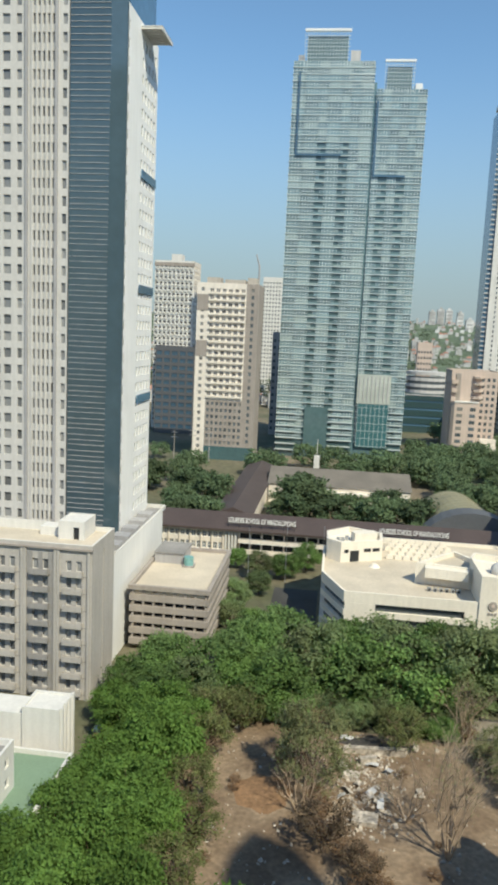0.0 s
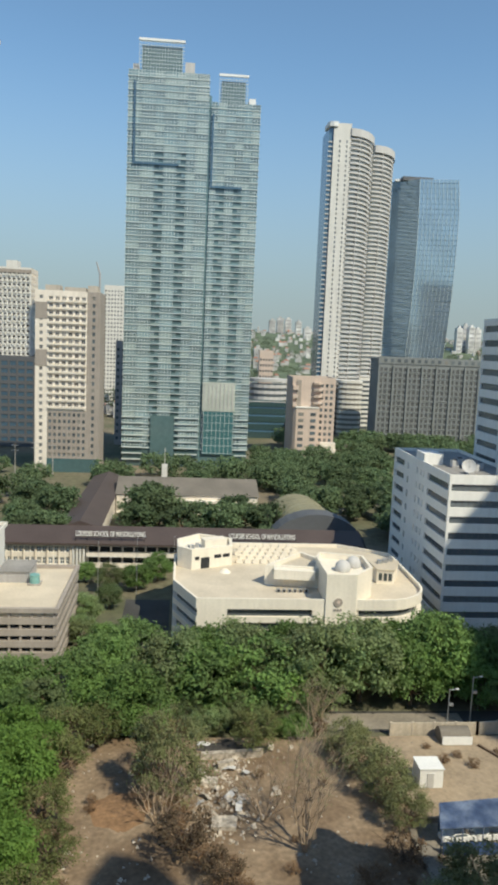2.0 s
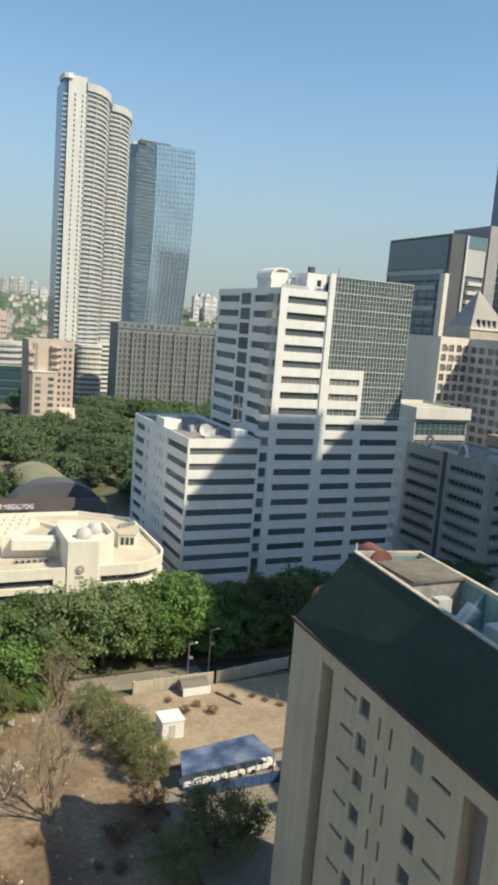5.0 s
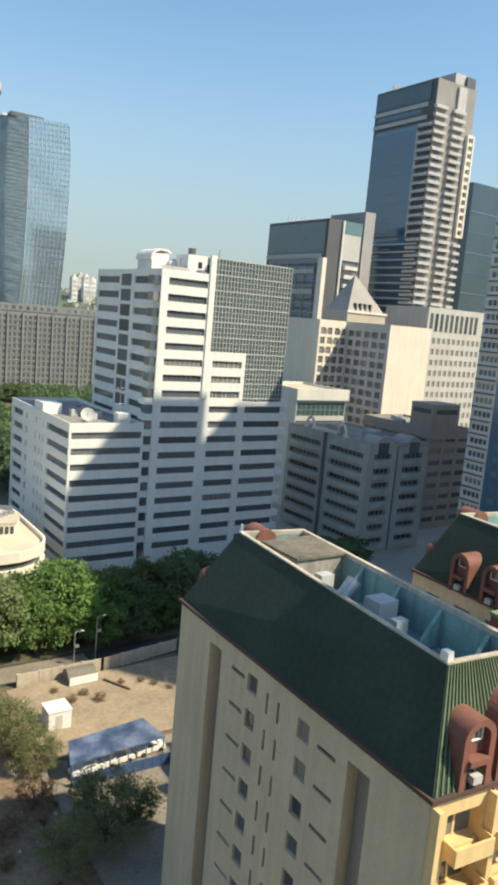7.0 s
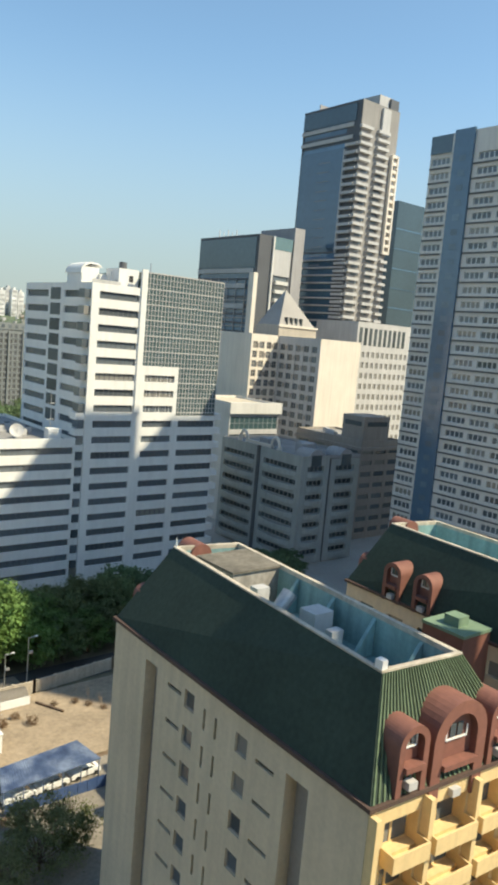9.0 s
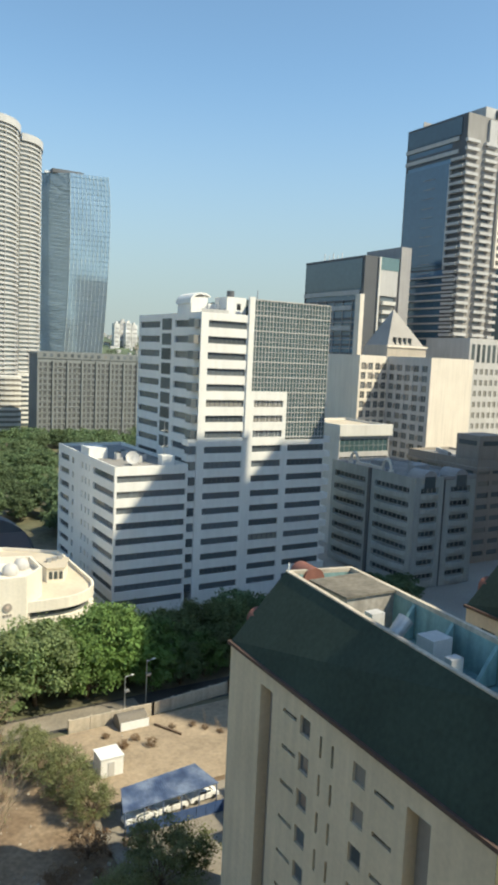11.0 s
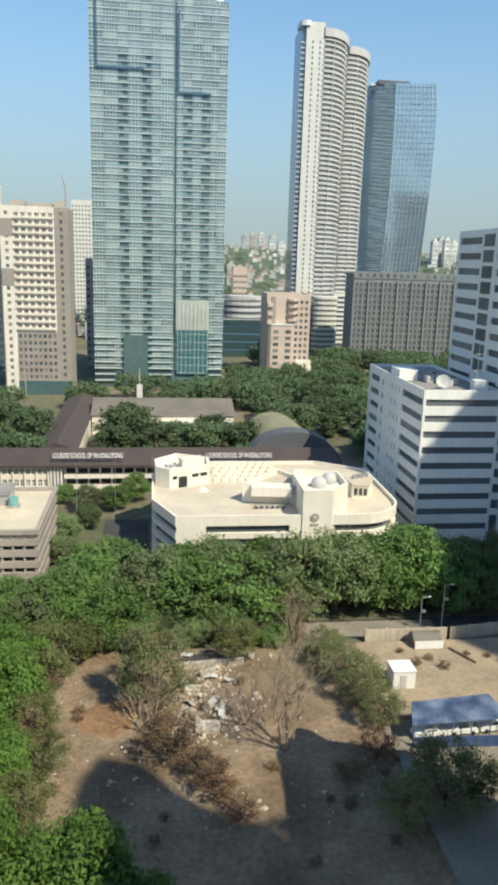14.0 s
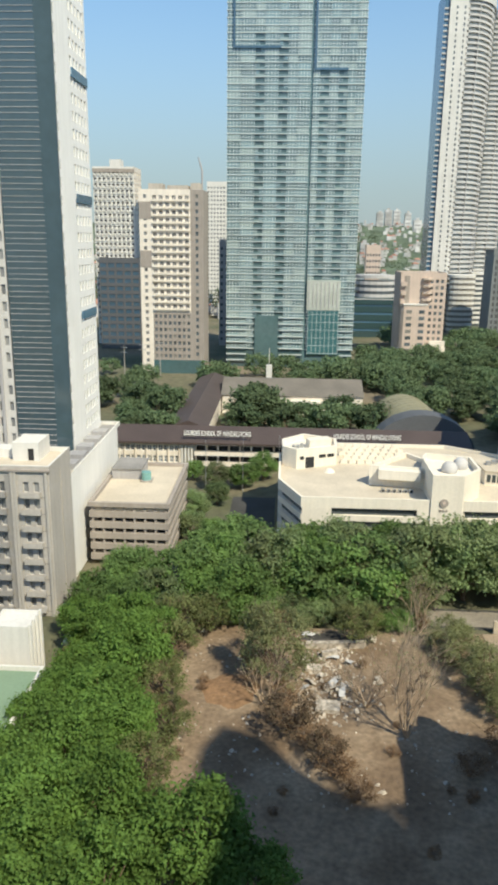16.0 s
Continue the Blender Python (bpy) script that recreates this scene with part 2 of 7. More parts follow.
class Geo:
    """Collects boxes and prisms of one part."""

    def __init__(self):
        self.v, self.f = [], []

    def box(self, x0, y0, z0, x1, y1, z1):
        b = len(self.v)
        self.v += [(x0, y0, z0), (x1, y0, z0), (x1, y1, z0), (x0, y1, z0), (x0, y0, z1), (x1, y0, z1), (x1, y1, z1), (x0, y1, z1)]
        self.f += [tuple(b + i for i in q) for q in ((0, 3, 2, 1), (4, 5, 6, 7), (0, 1, 5, 4), (1, 2, 6, 5), (2, 3, 7, 6), (3, 0, 4, 7))]
        return self

    def prism(self, poly, z0, z1):
        b, n = len(self.v), len(poly)
        self.v += [(x, y, z0) for x, y in poly] + [(x, y, z1) for x, y in poly]
        self.f += [tuple(b + i for i in range(n - 1, -1, -1)), tuple(b + n + i for i in range(n))]
        self.f += [(b + i, b + (i + 1) % n, b + n + (i + 1) % n, b + n + i) for i in range(n)]
        return self

    def quad(self, a, b_, c, d):
        b = len(self.v)
        self.v += [a, b_, c, d]
        self.f.append((b, b + 1, b + 2, b + 3))
        return self

    def tube(self, p, q, r0, r1, n=6):
        p, q = Vector(p), Vector(q)
        w = (q - p).normalized()
        u = w.orthogonal().normalized()
        s = w.cross(u)
        b = len(self.v)
        for c, r in ((p, r0), (q, r1)):
            self.v += [tuple(c + (u * math.cos(k * math.tau / n) + s * math.sin(k * math.tau / n)) * r) for k in range(n)]
        self.f += [(b + k, b + (k + 1) % n, b + n + (k + 1) % n, b + n + k) for k in range(n)]
        self.f += [tuple(b + k for k in range(n - 1, -1, -1)), tuple(b + n + k for k in range(n))]
        return self

    def mesh(self, name, mat, smooth=False):
        return mesh_of(name, self.v, self.f, mat, None, smooth)


def part(name, data, parent, m=None, label=""):
    ob = new(name, data)
    ob.parent = parent
    if m is not None:
        ob.matrix_basis = m
    if label:
        ob["label"] = label
    return ob


def thing(name, label, category, m=None, group="", kind="", data=None):
    ob = new(name, data)
    if m is not None:
        ob.matrix_basis = m
    return tagged(ob, label, category, group, kind)


PANES = {}


def pane_mesh(w, h, mat, bars=(1, 1), frame_mat=None, thick=0.06):
    """A glazed window in its frame, one skin: the glass lies behind the bars. Local x-z, its face towards -y."""
    key = (round(w, 2), round(h, 2), mat.name, bars, frame_mat.name if frame_mat else "")
    if key in PANES:
        return PANES[key]
    if not frame_mat:
        PANES[key] = Geo().box(0, 0, 0, w, thick, h).mesh("window", mat)
        return PANES[key]
    e = min(0.09, w * 0.06)
    nx, nz_ = bars
    us, vs = [0.0], [0.0]
    for lst, n_, full in ((us, nx, w), (vs, nz_, h)):
        for i in range(n_):
            lst += [full * i / n_ + e, full * (i + 1) / n_ - e] 
        lst.append(full)
    v, f, idx, at = [], [], [], {}

    def vert(x, y, z):
        k = (round(x, 4), y, round(z, 4))
        if k not in at:
            at[k] = len(v)
            v.append(k)
        return at[k]
    yf, yg = -0.05, 0.0
    for i in range(len(us) - 1):
        for j in range(len(vs) - 1):
            x0, x1, z0, z1 = us[i], us[i + 1], vs[j], vs[j + 1]
            if i % 2 == 1 and j % 2 == 1:
                f.append((vert(x0, yg, z0), vert(x1, yg, z0), vert(x1, yg, z1), vert(x0, yg, z1)))
                idx.append(0)
                for (xa, za), (xb, zb_) in (((x0, z0), (x1, z0)), ((x1, z0), (x1, z1)), ((x1, z1), (x0, z1)), ((x0, z1), (x0, z0))):
                    f.append((vert(xa, yf, za), vert(xb, yf, zb_), vert(xb, yg, zb_), vert(xa, yg, za)))
                    idx.append(1)
            else:
                f.append((vert(x0, yf, z0), vert(x1, yf, z0), vert(x1, yf, z1), vert(x0, yf, z1)))
                idx.append(1)
    PANES[key] = mesh_of("window", v, f, [mat, frame_mat], idx)
    return PANES[key]


def facade(parent, o, ang, width, z0, z1, cols, rows, wall, pane=None, depth=0.35, skip=None, join=False, bars=(1, 1), frame_mat=None, label="", wall_name="wall", win_name="window", extra=None):
    """A wall with openings cut through it: local x along the wall, -y outwards. cols, rows: spans of the openings.
    extra(g, i, j, a, b, c, d) adds things such as balconies at an opening."""
    m = Matrix.Translation((o[0], o[1], 0)) @ Matrix.Rotation(radians(ang), 4, "Z")
    us = sorted({0.0, width, *[e for c in cols for e in c]})
    vs = sorted({z0, z1, *[e for r in rows for e in r]})
    ci = {us.index(c[0]): (i, c) for i, c in enumerate(cols)}
    ri = {vs.index(r[0]): (j, r) for j, r in enumerate(rows)}
    v, f = [], []
    grid = {}

    def vert(x, y, z):
        k = (round(x, 4), round(y, 4), round(z, 4))
        if k not in grid:
            grid[k] = len(v)
            v.append(k)
        return grid[k]
    panes = Geo()
    for a in range(len(us) - 1):
        for b in range(len(vs) - 1):
            x0, x1, q0, q1 = us[a], us[a + 1], vs[b], vs[b + 1]
            hole = a in ci and b in ri and not (skip and skip(ci[a][0], ri[b][0]))
            if not hole:
                f.append((vert(x0, 0, q0), vert(x1, 0, q0), vert(x1, 0, q1), vert(x0, 0, q1)))
                continue
            f.append((vert(x0, 0, q0), vert(x0, depth, q0), vert(x1, depth, q0), vert(x1, 0, q0)))
            f.append((vert(x0, 0, q1), vert(x1, 0, q1), vert(x1, depth, q1), vert(x0, depth, q1)))
            f.append((vert(x0, 0, q0), vert(x0, 0, q1), vert(x0, depth, q1), vert(x0, depth, q0)))
            f.append((vert(x1, 0, q0), vert(x1, depth, q0), vert(x1, depth, q1), vert(x1, 0, q1)))
            if pane:
                if join:
                    panes.box(x0 - 0.01, depth - 0.04, q0 - 0.01, x1 + 0.01, depth + 0.04, q1 + 0.01)
                else:
                    part(win_name, pane_mesh(x1 - x0, q1 - q0, pane, bars, frame_mat), parent, m @ Matrix.Translation((x0, depth - 0.05, q0)))
            if extra:
                extra(m, ci[a][0], ri[b][0], x0, x1, q0, q1)
    w = part(wall_name, mesh_of("wall", v, f, wall), parent, m, label)
    if pane and join and panes.v:
        w2 = part("window_band" if len(cols) == 1 else "glazing", panes.mesh("glazing", pane), parent, m)
        w2["kind"] = "stuff"
    return w


def spans(n, start, pitch, size):
    return [(round(start + i * pitch, 3), round(start + i * pitch + size, 3)) for i in range(n)]


def block(parent, x0, y0, x1, y1, z1, mat, roof, z0=0.0, inset=0.5, lip=0.9, name="body", parapet=0.3, wallmat=None):
    """Solid core behind the walls, its roof deck and a parapet of real thickness."""
    part(name, Geo().box(x0 + inset, y0 + inset, z0, x1 - inset, y1 - inset, z1 - lip).mesh(name, mat), parent)
    part("roof", Geo().box(x0 + 0.02, y0 + 0.02, z1 - lip + 0.005, x1 - 0.02, y1 - 0.02, z1 - lip + 0.2).mesh("roof", roof), parent)
    g = Geo()
    t, a, b = parapet, z1 - lip + 0.205, z1 + 0.06
    g.box(x0 + 0.004, y0 + 0.004, a, x1 - 0.004, y0 + t, b).box(x0 + 0.004, y1 - t, a, x1 - 0.004, y1 - 0.004, b)
    g.box(x0 + 0.004, y0 + t, a, x0 + t, y1 - t, b).box(x1 - t, y0 + t, a, x1 - 0.004, y1 - t, b)
    part("parapet", g.mesh("parapet", wallmat or mat), parent)


def plain(parent, o, ang, width, z0, z1, mat, name="wall"):
    return facade(parent, o, ang, width, z0, z1, [], [], mat, wall_name=name)


def boxpart(name, parent, mat, *b, label=""):
    return part(name, Geo().box(*b).mesh(name, mat), parent, None, label)

# ---- ground ----


def sheet(name, x0, y0, x1, y1, z, mat, n=2, rough=0.0, label="", category="ground"):
    v = [(x0 + (x1 - x0) * i / n, y0 + (y1 - y0) * j / n, z + (rough * noise.noise(Vector((i * 0.31, j * 0.31, z * 9))) if 0 < i < n and 0 < j < n else 0)) for j in range(n + 1) for i in range(n + 1)]
    f = [(j * (n + 1) + i, j * (n + 1) + i + 1, (j + 1) * (n + 1) + i + 1, (j + 1) * (n + 1) + i) for j in range(n) for i in range(n)]
    return thing(name, label, category, kind="structure", data=mesh_of(name, v, f, mat, None, True))


sheet("ground", -4500, -600, 4500, 4700, 0, M_GROUND, label="wide town ground of earth, grass and paving")
sheet("ground_lot", -20, 30, 72, 103.9, 0.15, M_DIRT, 60, 0.12, "bare reddish dirt lot with scattered debris")
sheet("ground_yard", 31, 84, 72, 103.8, 0.3, M_SAND, 30, 0.08, "pale dusty dirt yard beside a wall")
sheet("pavement", 29, 42, 60, 83, 0.3, M_PAVE, 8, 0.02, "worn grey paved yard")
# pale sheet added to bounce fill light onto the shaded walls
sheet("pavement_city", 72, -420, 640, 190, 0.03, M_CITY, 4, 0.0, "pale ground sheet added to bounce light between city blocks")
sheet("pavement_court", -11.5, 131, -1.6, 164, 0.06, M_ASPH, 6, 0.0, "dark asphalt court beside the institute")
sheet("pavement_strip", 18, 106.2, 46, 111.2, 0.12, M_PAVE, 8, 0.0, "dusty brown verge along the street")
sheet("road", -30, 105.4, 140, 112, 0.05, M_ASPH, 8, 0.0, "narrow dark asphalt street in shade", "road")

# ---- main buildings ----
FL = 3.05

# left residential tower with a dark glass corner bay
lt = thing("residential_tower", "tall pale residential tower with a dark glass corner bay", "tower")
block(lt, -80, 136.1, -40, 156, 112.6, M_LGREY, M_ROOFG, wallmat=M_WHITE)
boxpart("front_core", lt, M_LGREY, -80, 133.6, 0, -50, 136.6, 125)
nf = 33
rows = spans(nf, 20.6, FL, 1.75)
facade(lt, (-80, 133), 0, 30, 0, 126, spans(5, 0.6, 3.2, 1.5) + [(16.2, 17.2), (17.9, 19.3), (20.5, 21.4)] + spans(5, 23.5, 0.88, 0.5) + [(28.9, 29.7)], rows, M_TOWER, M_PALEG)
for k in range(2):
    boxpart("pilaster", lt, M_GREY, -57.9 + k * 5.5, 132.6, 19, -57.4 + k * 5.5, 133, 126)
for k in range(6):
    boxpart("fin", lt, M_TOWER, -56.85 + k * 0.88, 132.75, 20, -56.55 + k * 0.88, 133, 126)
g = Geo().prism([(-49.9, 133.3), (-42.6, 133.3), (-40.1, 135.2), (-40.1, 136), (-49.9, 136)], 16, 134)
part("glass_bay", g.mesh("glass_bay", M_SLATEG), lt, None, "dark green reflective glass bay")
for k in range(36):
    z = 20.2 + k * FL
    g = Geo().prism([(-49.9, 133.2), (-42.6, 133.2), (-42.6, 133.29), (-49.9, 133.29)], z, z + 0.07)
    g.prism([(-49.9, 133.2), (-42.6, 133.2), (-42.6, 133.29), (-49.9, 133.29)], z + 1.9, z + 1.97)
    g.prism([(-49.9, 133.2), (-42.6, 133.2), (-42.6, 133.29), (-49.9, 133.29)], z + 0.9, z + 0.97)
    part("floor_line", g.mesh("floor_line", M_LGREY), lt)
# side wall whiter than the front: its sunlight is put into the colour
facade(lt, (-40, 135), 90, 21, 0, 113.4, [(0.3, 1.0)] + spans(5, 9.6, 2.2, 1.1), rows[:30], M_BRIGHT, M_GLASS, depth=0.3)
boxpart("crown", lt, M_BGLASS, -49, 136.2, 113.4, -40.4, 155, 134, label="dark blue glass crown")
g = Geo()
for k in range(7):
    g.box(-40, 143 + k * 1.3, 112.0, -36.2, 143.25 + k * 1.3, 112.4)
g.box(-40, 142.9, 112.4, -36, 151.2, 112.55).box(-36.3, 142.9, 111.9, -36, 151.2, 112.5)
part("canopy", g.mesh("canopy", M_WHITE), lt, None, "projecting white slatted canopy")
for z in (86, 64.3, 42.6):
    boxpart("sky_terrace", lt, M_BGLASS, -40.2, 145, z, -39.75, 155.6, z + 1.6)

pod = thing("tower_podium", "plain white podium with blank rendered side wall", "podium")
block(pod, -80, 121, -36, 157, 19.2, M_WHITE, M_ROOFG)
# podium side: sunlight put into a whiter paint than the front
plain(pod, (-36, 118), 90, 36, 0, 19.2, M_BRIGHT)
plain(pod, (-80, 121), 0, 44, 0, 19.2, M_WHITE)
for k in range(5):
    boxpart("planter", pod, M_GREY, -40 + 0.6, 123 + k * 5.6, 18.5, -36.4, 126 + k * 5.6, 19.8)

# grey apartment block
ga = thing("apartment_block", "grey rendered apartment block with small balconies", "building")
block(ga, -64.6, 105, -35.1, 116, 24.8, M_WARMG, M_ROOF, wallmat=M_WHITE)
BAYS = [-38.0 - 5.3 * k for k in range(5)]
wins = sorted((round(64.6 + c + d - 0.42, 3), round(64.6 + c + d + 0.42, 3)) for c in BAYS for d in (-0.8, 0.8))
facade(ga, (-64.6, 105), 0, 29.5, 0, 24.8, wins, spans(8, 1.6, 2.72, 1.65), M_WARMG, M_PALEG, frame_mat=M_WHITE)
bal = Geo().box(0, -0.9, 0, 3.0, 0, 0.15).box(0, -0.9, 0.15, 0.1, 0, 0.85).box(2.9, -0.9, 0.15, 3.0, 0, 0.85).box(0.1, -0.9, 0.15, 2.9, -0.8, 0.85).mesh("balcony", M_WARMG)
bal_d = bal.copy()
bal_d.materials[0] = M_WARMD
for k, c in enumerate(BAYS):
    dark = k % 2 == 1
    for j in range(8):
        part("balcony", bal_d if dark else bal, ga, pose(c - 1.5, 105, 0.95 + j * 2.72))
    for d in (-2.62, 2.18):
        boxpart("pilaster", ga, M_WARMG, c + d, 104.72, 0, c + d + 0.44, 105, 24)
    if dark:
        for d0, d1 in ((-2.15, -1.25), (-0.35, 0.35), (1.25, 2.15)):
            boxpart("wall_panel", ga, M_WARMD, c + d0, 104.95, 0.3, c + d1, 105, 23.4)
    for j in range(8):
        boxpart("floor_line", ga, M_WARMD, c - 2.15, 104.96, 0.78 + j * 2.72, c + 2.15, 104.998, 0.92 + j * 2.72)
boxpart("cornice", ga, M_TAUPE, -64.6, 104.6, 24.02, -34.9, 104.99, 24.3)
facade(ga, (-35.1, 105), 90, 11, 0, 24.8, [(5.2, 5.7)], [(1.5, 23)], M_WARMG, M_WARMD)
rh = thing("roof_house", "white rooftop stair house with a dark door", "stair house")
facade(rh, (-42.4, 110), 0, 4.2, 23.9, 27.0, [(2.4, 3.4)], [(23.95, 26.1)], M_WHITE, M_DARK)
block(rh, -42.4, 110, -38.2, 115.5, 27.0, M_WHITE, M_WHITE, z0=23.9, lip=0.3)
plain(rh, (-38.2, 110), 90, 5.5, 23.9, 27.0, M_WHITE)
plain(rh, (-42.4, 115.5), -90, 5.5, 23.9, 27.0, M_WHITE)
rw = thing("roof_wall", "low white rooftop wall", "wall")
boxpart("wall_run", rw, M_WHITE, -66, 114, 23.9, -46, 114.3, 25.6)
boxpart("wall_box", rw, M_WHITE, -46, 111.5, 23.9, -43, 114.5, 25.5)

# small white block and the green roof beside it
sb = thing("annex_building", "small white annex with ribbed side wall", "building")
block(sb, -37.2, 84.4, -32.2, 89, 9.6, M_WHITE, M_WHITE, lip=0.4)
plain(sb, (-37.2, 84.4), 0, 5, 0, 9.6, M_WHITE)
plain(sb, (-32.2, 84.4), 90, 4.6, 0, 9.6, M_WHITE)
for k in range(4):
    boxpart("pilaster", sb, M_WHITE, -32.2, 84.6 + k * 1.3, 0, -31.85, 84.95 + k * 1.3, 9.9)
boxpart("side_wing", sb, M_WHITE, -50, 84.6, 0, -37.25, 89, 8.6)
gr = thing("low_building", "low building with a green sheet roof and pale parapet", "building")
boxpart("body", gr, M_CREAM, -60, 66, 0, -29.6, 82.4, 4.6)
boxpart("roof", gr, M_GREENP, -59.6, 66.4, 4.605, -30.2, 82, 4.8, label="green painted sheet roof")
g = Geo().box(-30.1, 66, 4.6, -29.7, 82.4, 5.4).box(-60, 82.05, 4.6, -30.1, 82.4, 5.4)
part("parapet", g.mesh("parapet", M_WHITE), gr)
wb = thing("white_wall_house", "white rendered house wall with dark openings", "building")
facade(wb, (-34.2, 70), 90, 5.5, 4.8, 10.6, spans(2, 0.8, 2.3, 1.1), [(5.8, 6.9), (8.2, 9.3)], M_WHITE, M_GLASS)
block(wb, -46, 70, -34.2, 75.5, 10.6, M_WHITE, M_ROOFG, z0=4.8)
plain(wb, (-46, 70), 0, 11.8, 4.8, 10.6, M_WHITE)

# banded concrete car park
cp = thing("parking_building", "brown banded concrete parking building with a cream roof", "building")
# near-black core stands in for the shade inside the open decks
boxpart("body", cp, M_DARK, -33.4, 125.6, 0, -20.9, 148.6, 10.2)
for j in range(5):
    z = 1.2 + j * 2.05
    g = Geo().prism([(-34.7, 124.4), (-20.2, 124.4), (-20.2, 149.6), (-34.7, 149.6)], z, z + 1.15)
    part("concrete_band", g.mesh("band", M_TAUPE), cp)
    for k in range(8):
        boxpart("post", cp, M_TAUPE, -34.3 + k * 1.9, 124.6, z + 1.15, -33.9 + k * 1.9, 125, z + 2.05)
g = Geo().box(-34.9, 124.2, 11.5, -20, 124.9, 12.3).box(-34.9, 149.1, 11.5, -20, 149.8, 12.3).box(-34.9, 124.9, 11.5, -34.2, 149.1, 12.3).box(-20.7, 124.9, 11.5, -20, 149.1, 12.3)
part("parapet", g.mesh("parapet", M_TAUPE), cp)
boxpart("roof", cp, M_ROOF, -34.2, 124.9, 10.6, -20.7, 149.1, 11.6, label="cream screed roof")
hut = thing("roof_hut", "grey concrete rooftop service hut", "hut")
boxpart("body", hut, M_GREY, -34, 140, 11.6, -28.2, 147.5, 13.6)
boxpart("slab", hut, M_ROOFG, -34.1, 139.8, 13.605, -28, 147.7, 13.85)
tank = thing("water_tank", "round teal rooftop water tank on a pad", "tank")
part("pad", Geo().box(-28.1, 138.2, 11.6, -25.8, 140.8, 11.9).mesh("pad", M_CONC), tank)
part("drum", Geo().tube((-27, 139.4, 11.9), (-27, 139.4, 13.5), 0.95, 0.95, 16).mesh("drum", M_BRASS, False), tank)

# white office tower with ribbon windows
ofc = thing("office_tower", "white office tower with dark ribbon windows and a glass grid wing", "tower")
OX, OY = 74.4, 147.3
TOP = 67.0
block(ofc, OX, OY, 109.4, 183, 38.4, M_BRIGHT, M_ROOFG)
block(ofc, OX, OY, 88, 183, TOP, M_BRIGHT, M_ROOFG, z0=38)
FO = 3.52
rows_lo = spans(10, 4.0, FO, 1.55)
rows_up = spans(8, 39.2, FO, 1.55)
facade(ofc, (OX, OY), 0, 13.2, 0, TOP, [(1.8, 11.6)], rows_lo + rows_up, M_BRIGHT, M_GLASS, depth=0.5, bars=(8, 1), frame_mat=M_DGREY)
facade(ofc, (OX + 13.2, OY + 0.003), 0, 10.2, 0, 49.9, [(1.1, 9.2)], rows_lo + spans(3, 39.2, FO, 1.55), M_BRIGHT, M_GLASS, depth=0.5, bars=(6, 1), frame_mat=M_DGREY)
facade(ofc, (OX + 23.4, OY + 0.006), 0, 11.6, 0, 38.4, [(0.8, 11.59)], rows_lo, M_BRIGHT, M_GLASS, depth=0.5, bars=(8, 1), frame_mat=M_DGREY)
facade(ofc, (OX, 183), -90, 35.7, 0, TOP, [(0.8, 13.5), (14.8, 20.2), (22, 31.0)], rows_lo + rows_up, M_BRIGHT, M_GLASS, depth=0.5, bars=(8, 1), frame_mat=M_DGREY, skip=lambda i, j: i == 1)
for j in range(18):
    z = 4.0 + j * FO
    if j > 8:
        boxpart("stair_window", ofc, M_SHADEG, OX - 0.05, 162.8, z - 0.6, OX + 0.2, 168.2, z + 2.1)
    g = Geo().box(OX - 1.5, OY + 0.5, z - 0.15, OX - 0.02, OY + 3.2, z + 1.7)
    part("corner_bay", g.mesh("corner_bay", M_GLASS), ofc)
for j in range(10):
    z = 4.0 + j * FO
    boxpart("side_ledge", ofc, M_BRIGHT, OX - 2.1, OY + 0.4, z + 1.75, OX - 0.02, OY + 3.4, z + 3.2)
    boxpart("side_ledge", ofc, M_BRIGHT, 109.45, OY + 0.4, z + 1.75, 111.6, OY + 3.6, z + 3.2)
g = Geo().box(OX + 11.9, OY - 0.35, 39, OX + 13.3, OY + 0.4, 71.2)
part("fin", g.mesh("fin", M_BRIGHT), ofc)
# glass grid wing
boxpart("grid_wing", ofc, M_TEALC, OX + 13.4, OY + 0.6, 38.6, 109.4, 176, 70.8)
gridv = Geo()
for k in range(25):
    x = OX + 13.4 + k * 0.9
    gridv.box(x, OY + 0.42, 38.6, x + 0.13, OY + 0.6, 70.8)
part("mullion_set", gridv.mesh("mullions", M_LGREY), ofc)["kind"] = "stuff"
for k in range(28):
    z = 39 + k * 1.17
    boxpart("transom", ofc, M_LGREY, OX + 13.4, OY + 0.44, z, 109.4, OY + 0.598, z + (0.26 if k % 3 == 0 else 0.13))
# roof plant
rp = thing("roof_plant_house", "white rooftop plant house with drum and pipes", "plant house")
boxpart("body", rp, M_BRIGHT, 80.5, 156, 66.2, 86.6, 170, 69.6)
vault = [(76.0, 69.4), (76.2, 70.6), (77.0, 71.5), (78.4, 72.0), (80.2, 71.9), (81.2, 71.3), (81.2, 71.0), (80.0, 71.5), (78.4, 71.6), (77.2, 71.1), (76.5, 70.4), (76.3, 69.4)]
k = len(vault)
part("canopy", mesh_of("canopy", [(x, y, z) for y in (156.5, 164.5) for x, z in vault], [tuple(range(k)), tuple(range(2 * k - 1, k - 1, -1))] + [(i, k + i, k + (i + 1) % k, (i + 1) % k) for i in range(k)], M_BRIGHT), rp, None, "white curved canopy shell")
for k in range(4):
    part("pipe", Geo().tube((80.5 + k * 0.8, 152.5, 66.2), (80.7 + k * 0.8, 152.6, 69.5 + 0.7 * (k % 3)), 0.12, 0.1).mesh("pipe", M_METAL), rp)
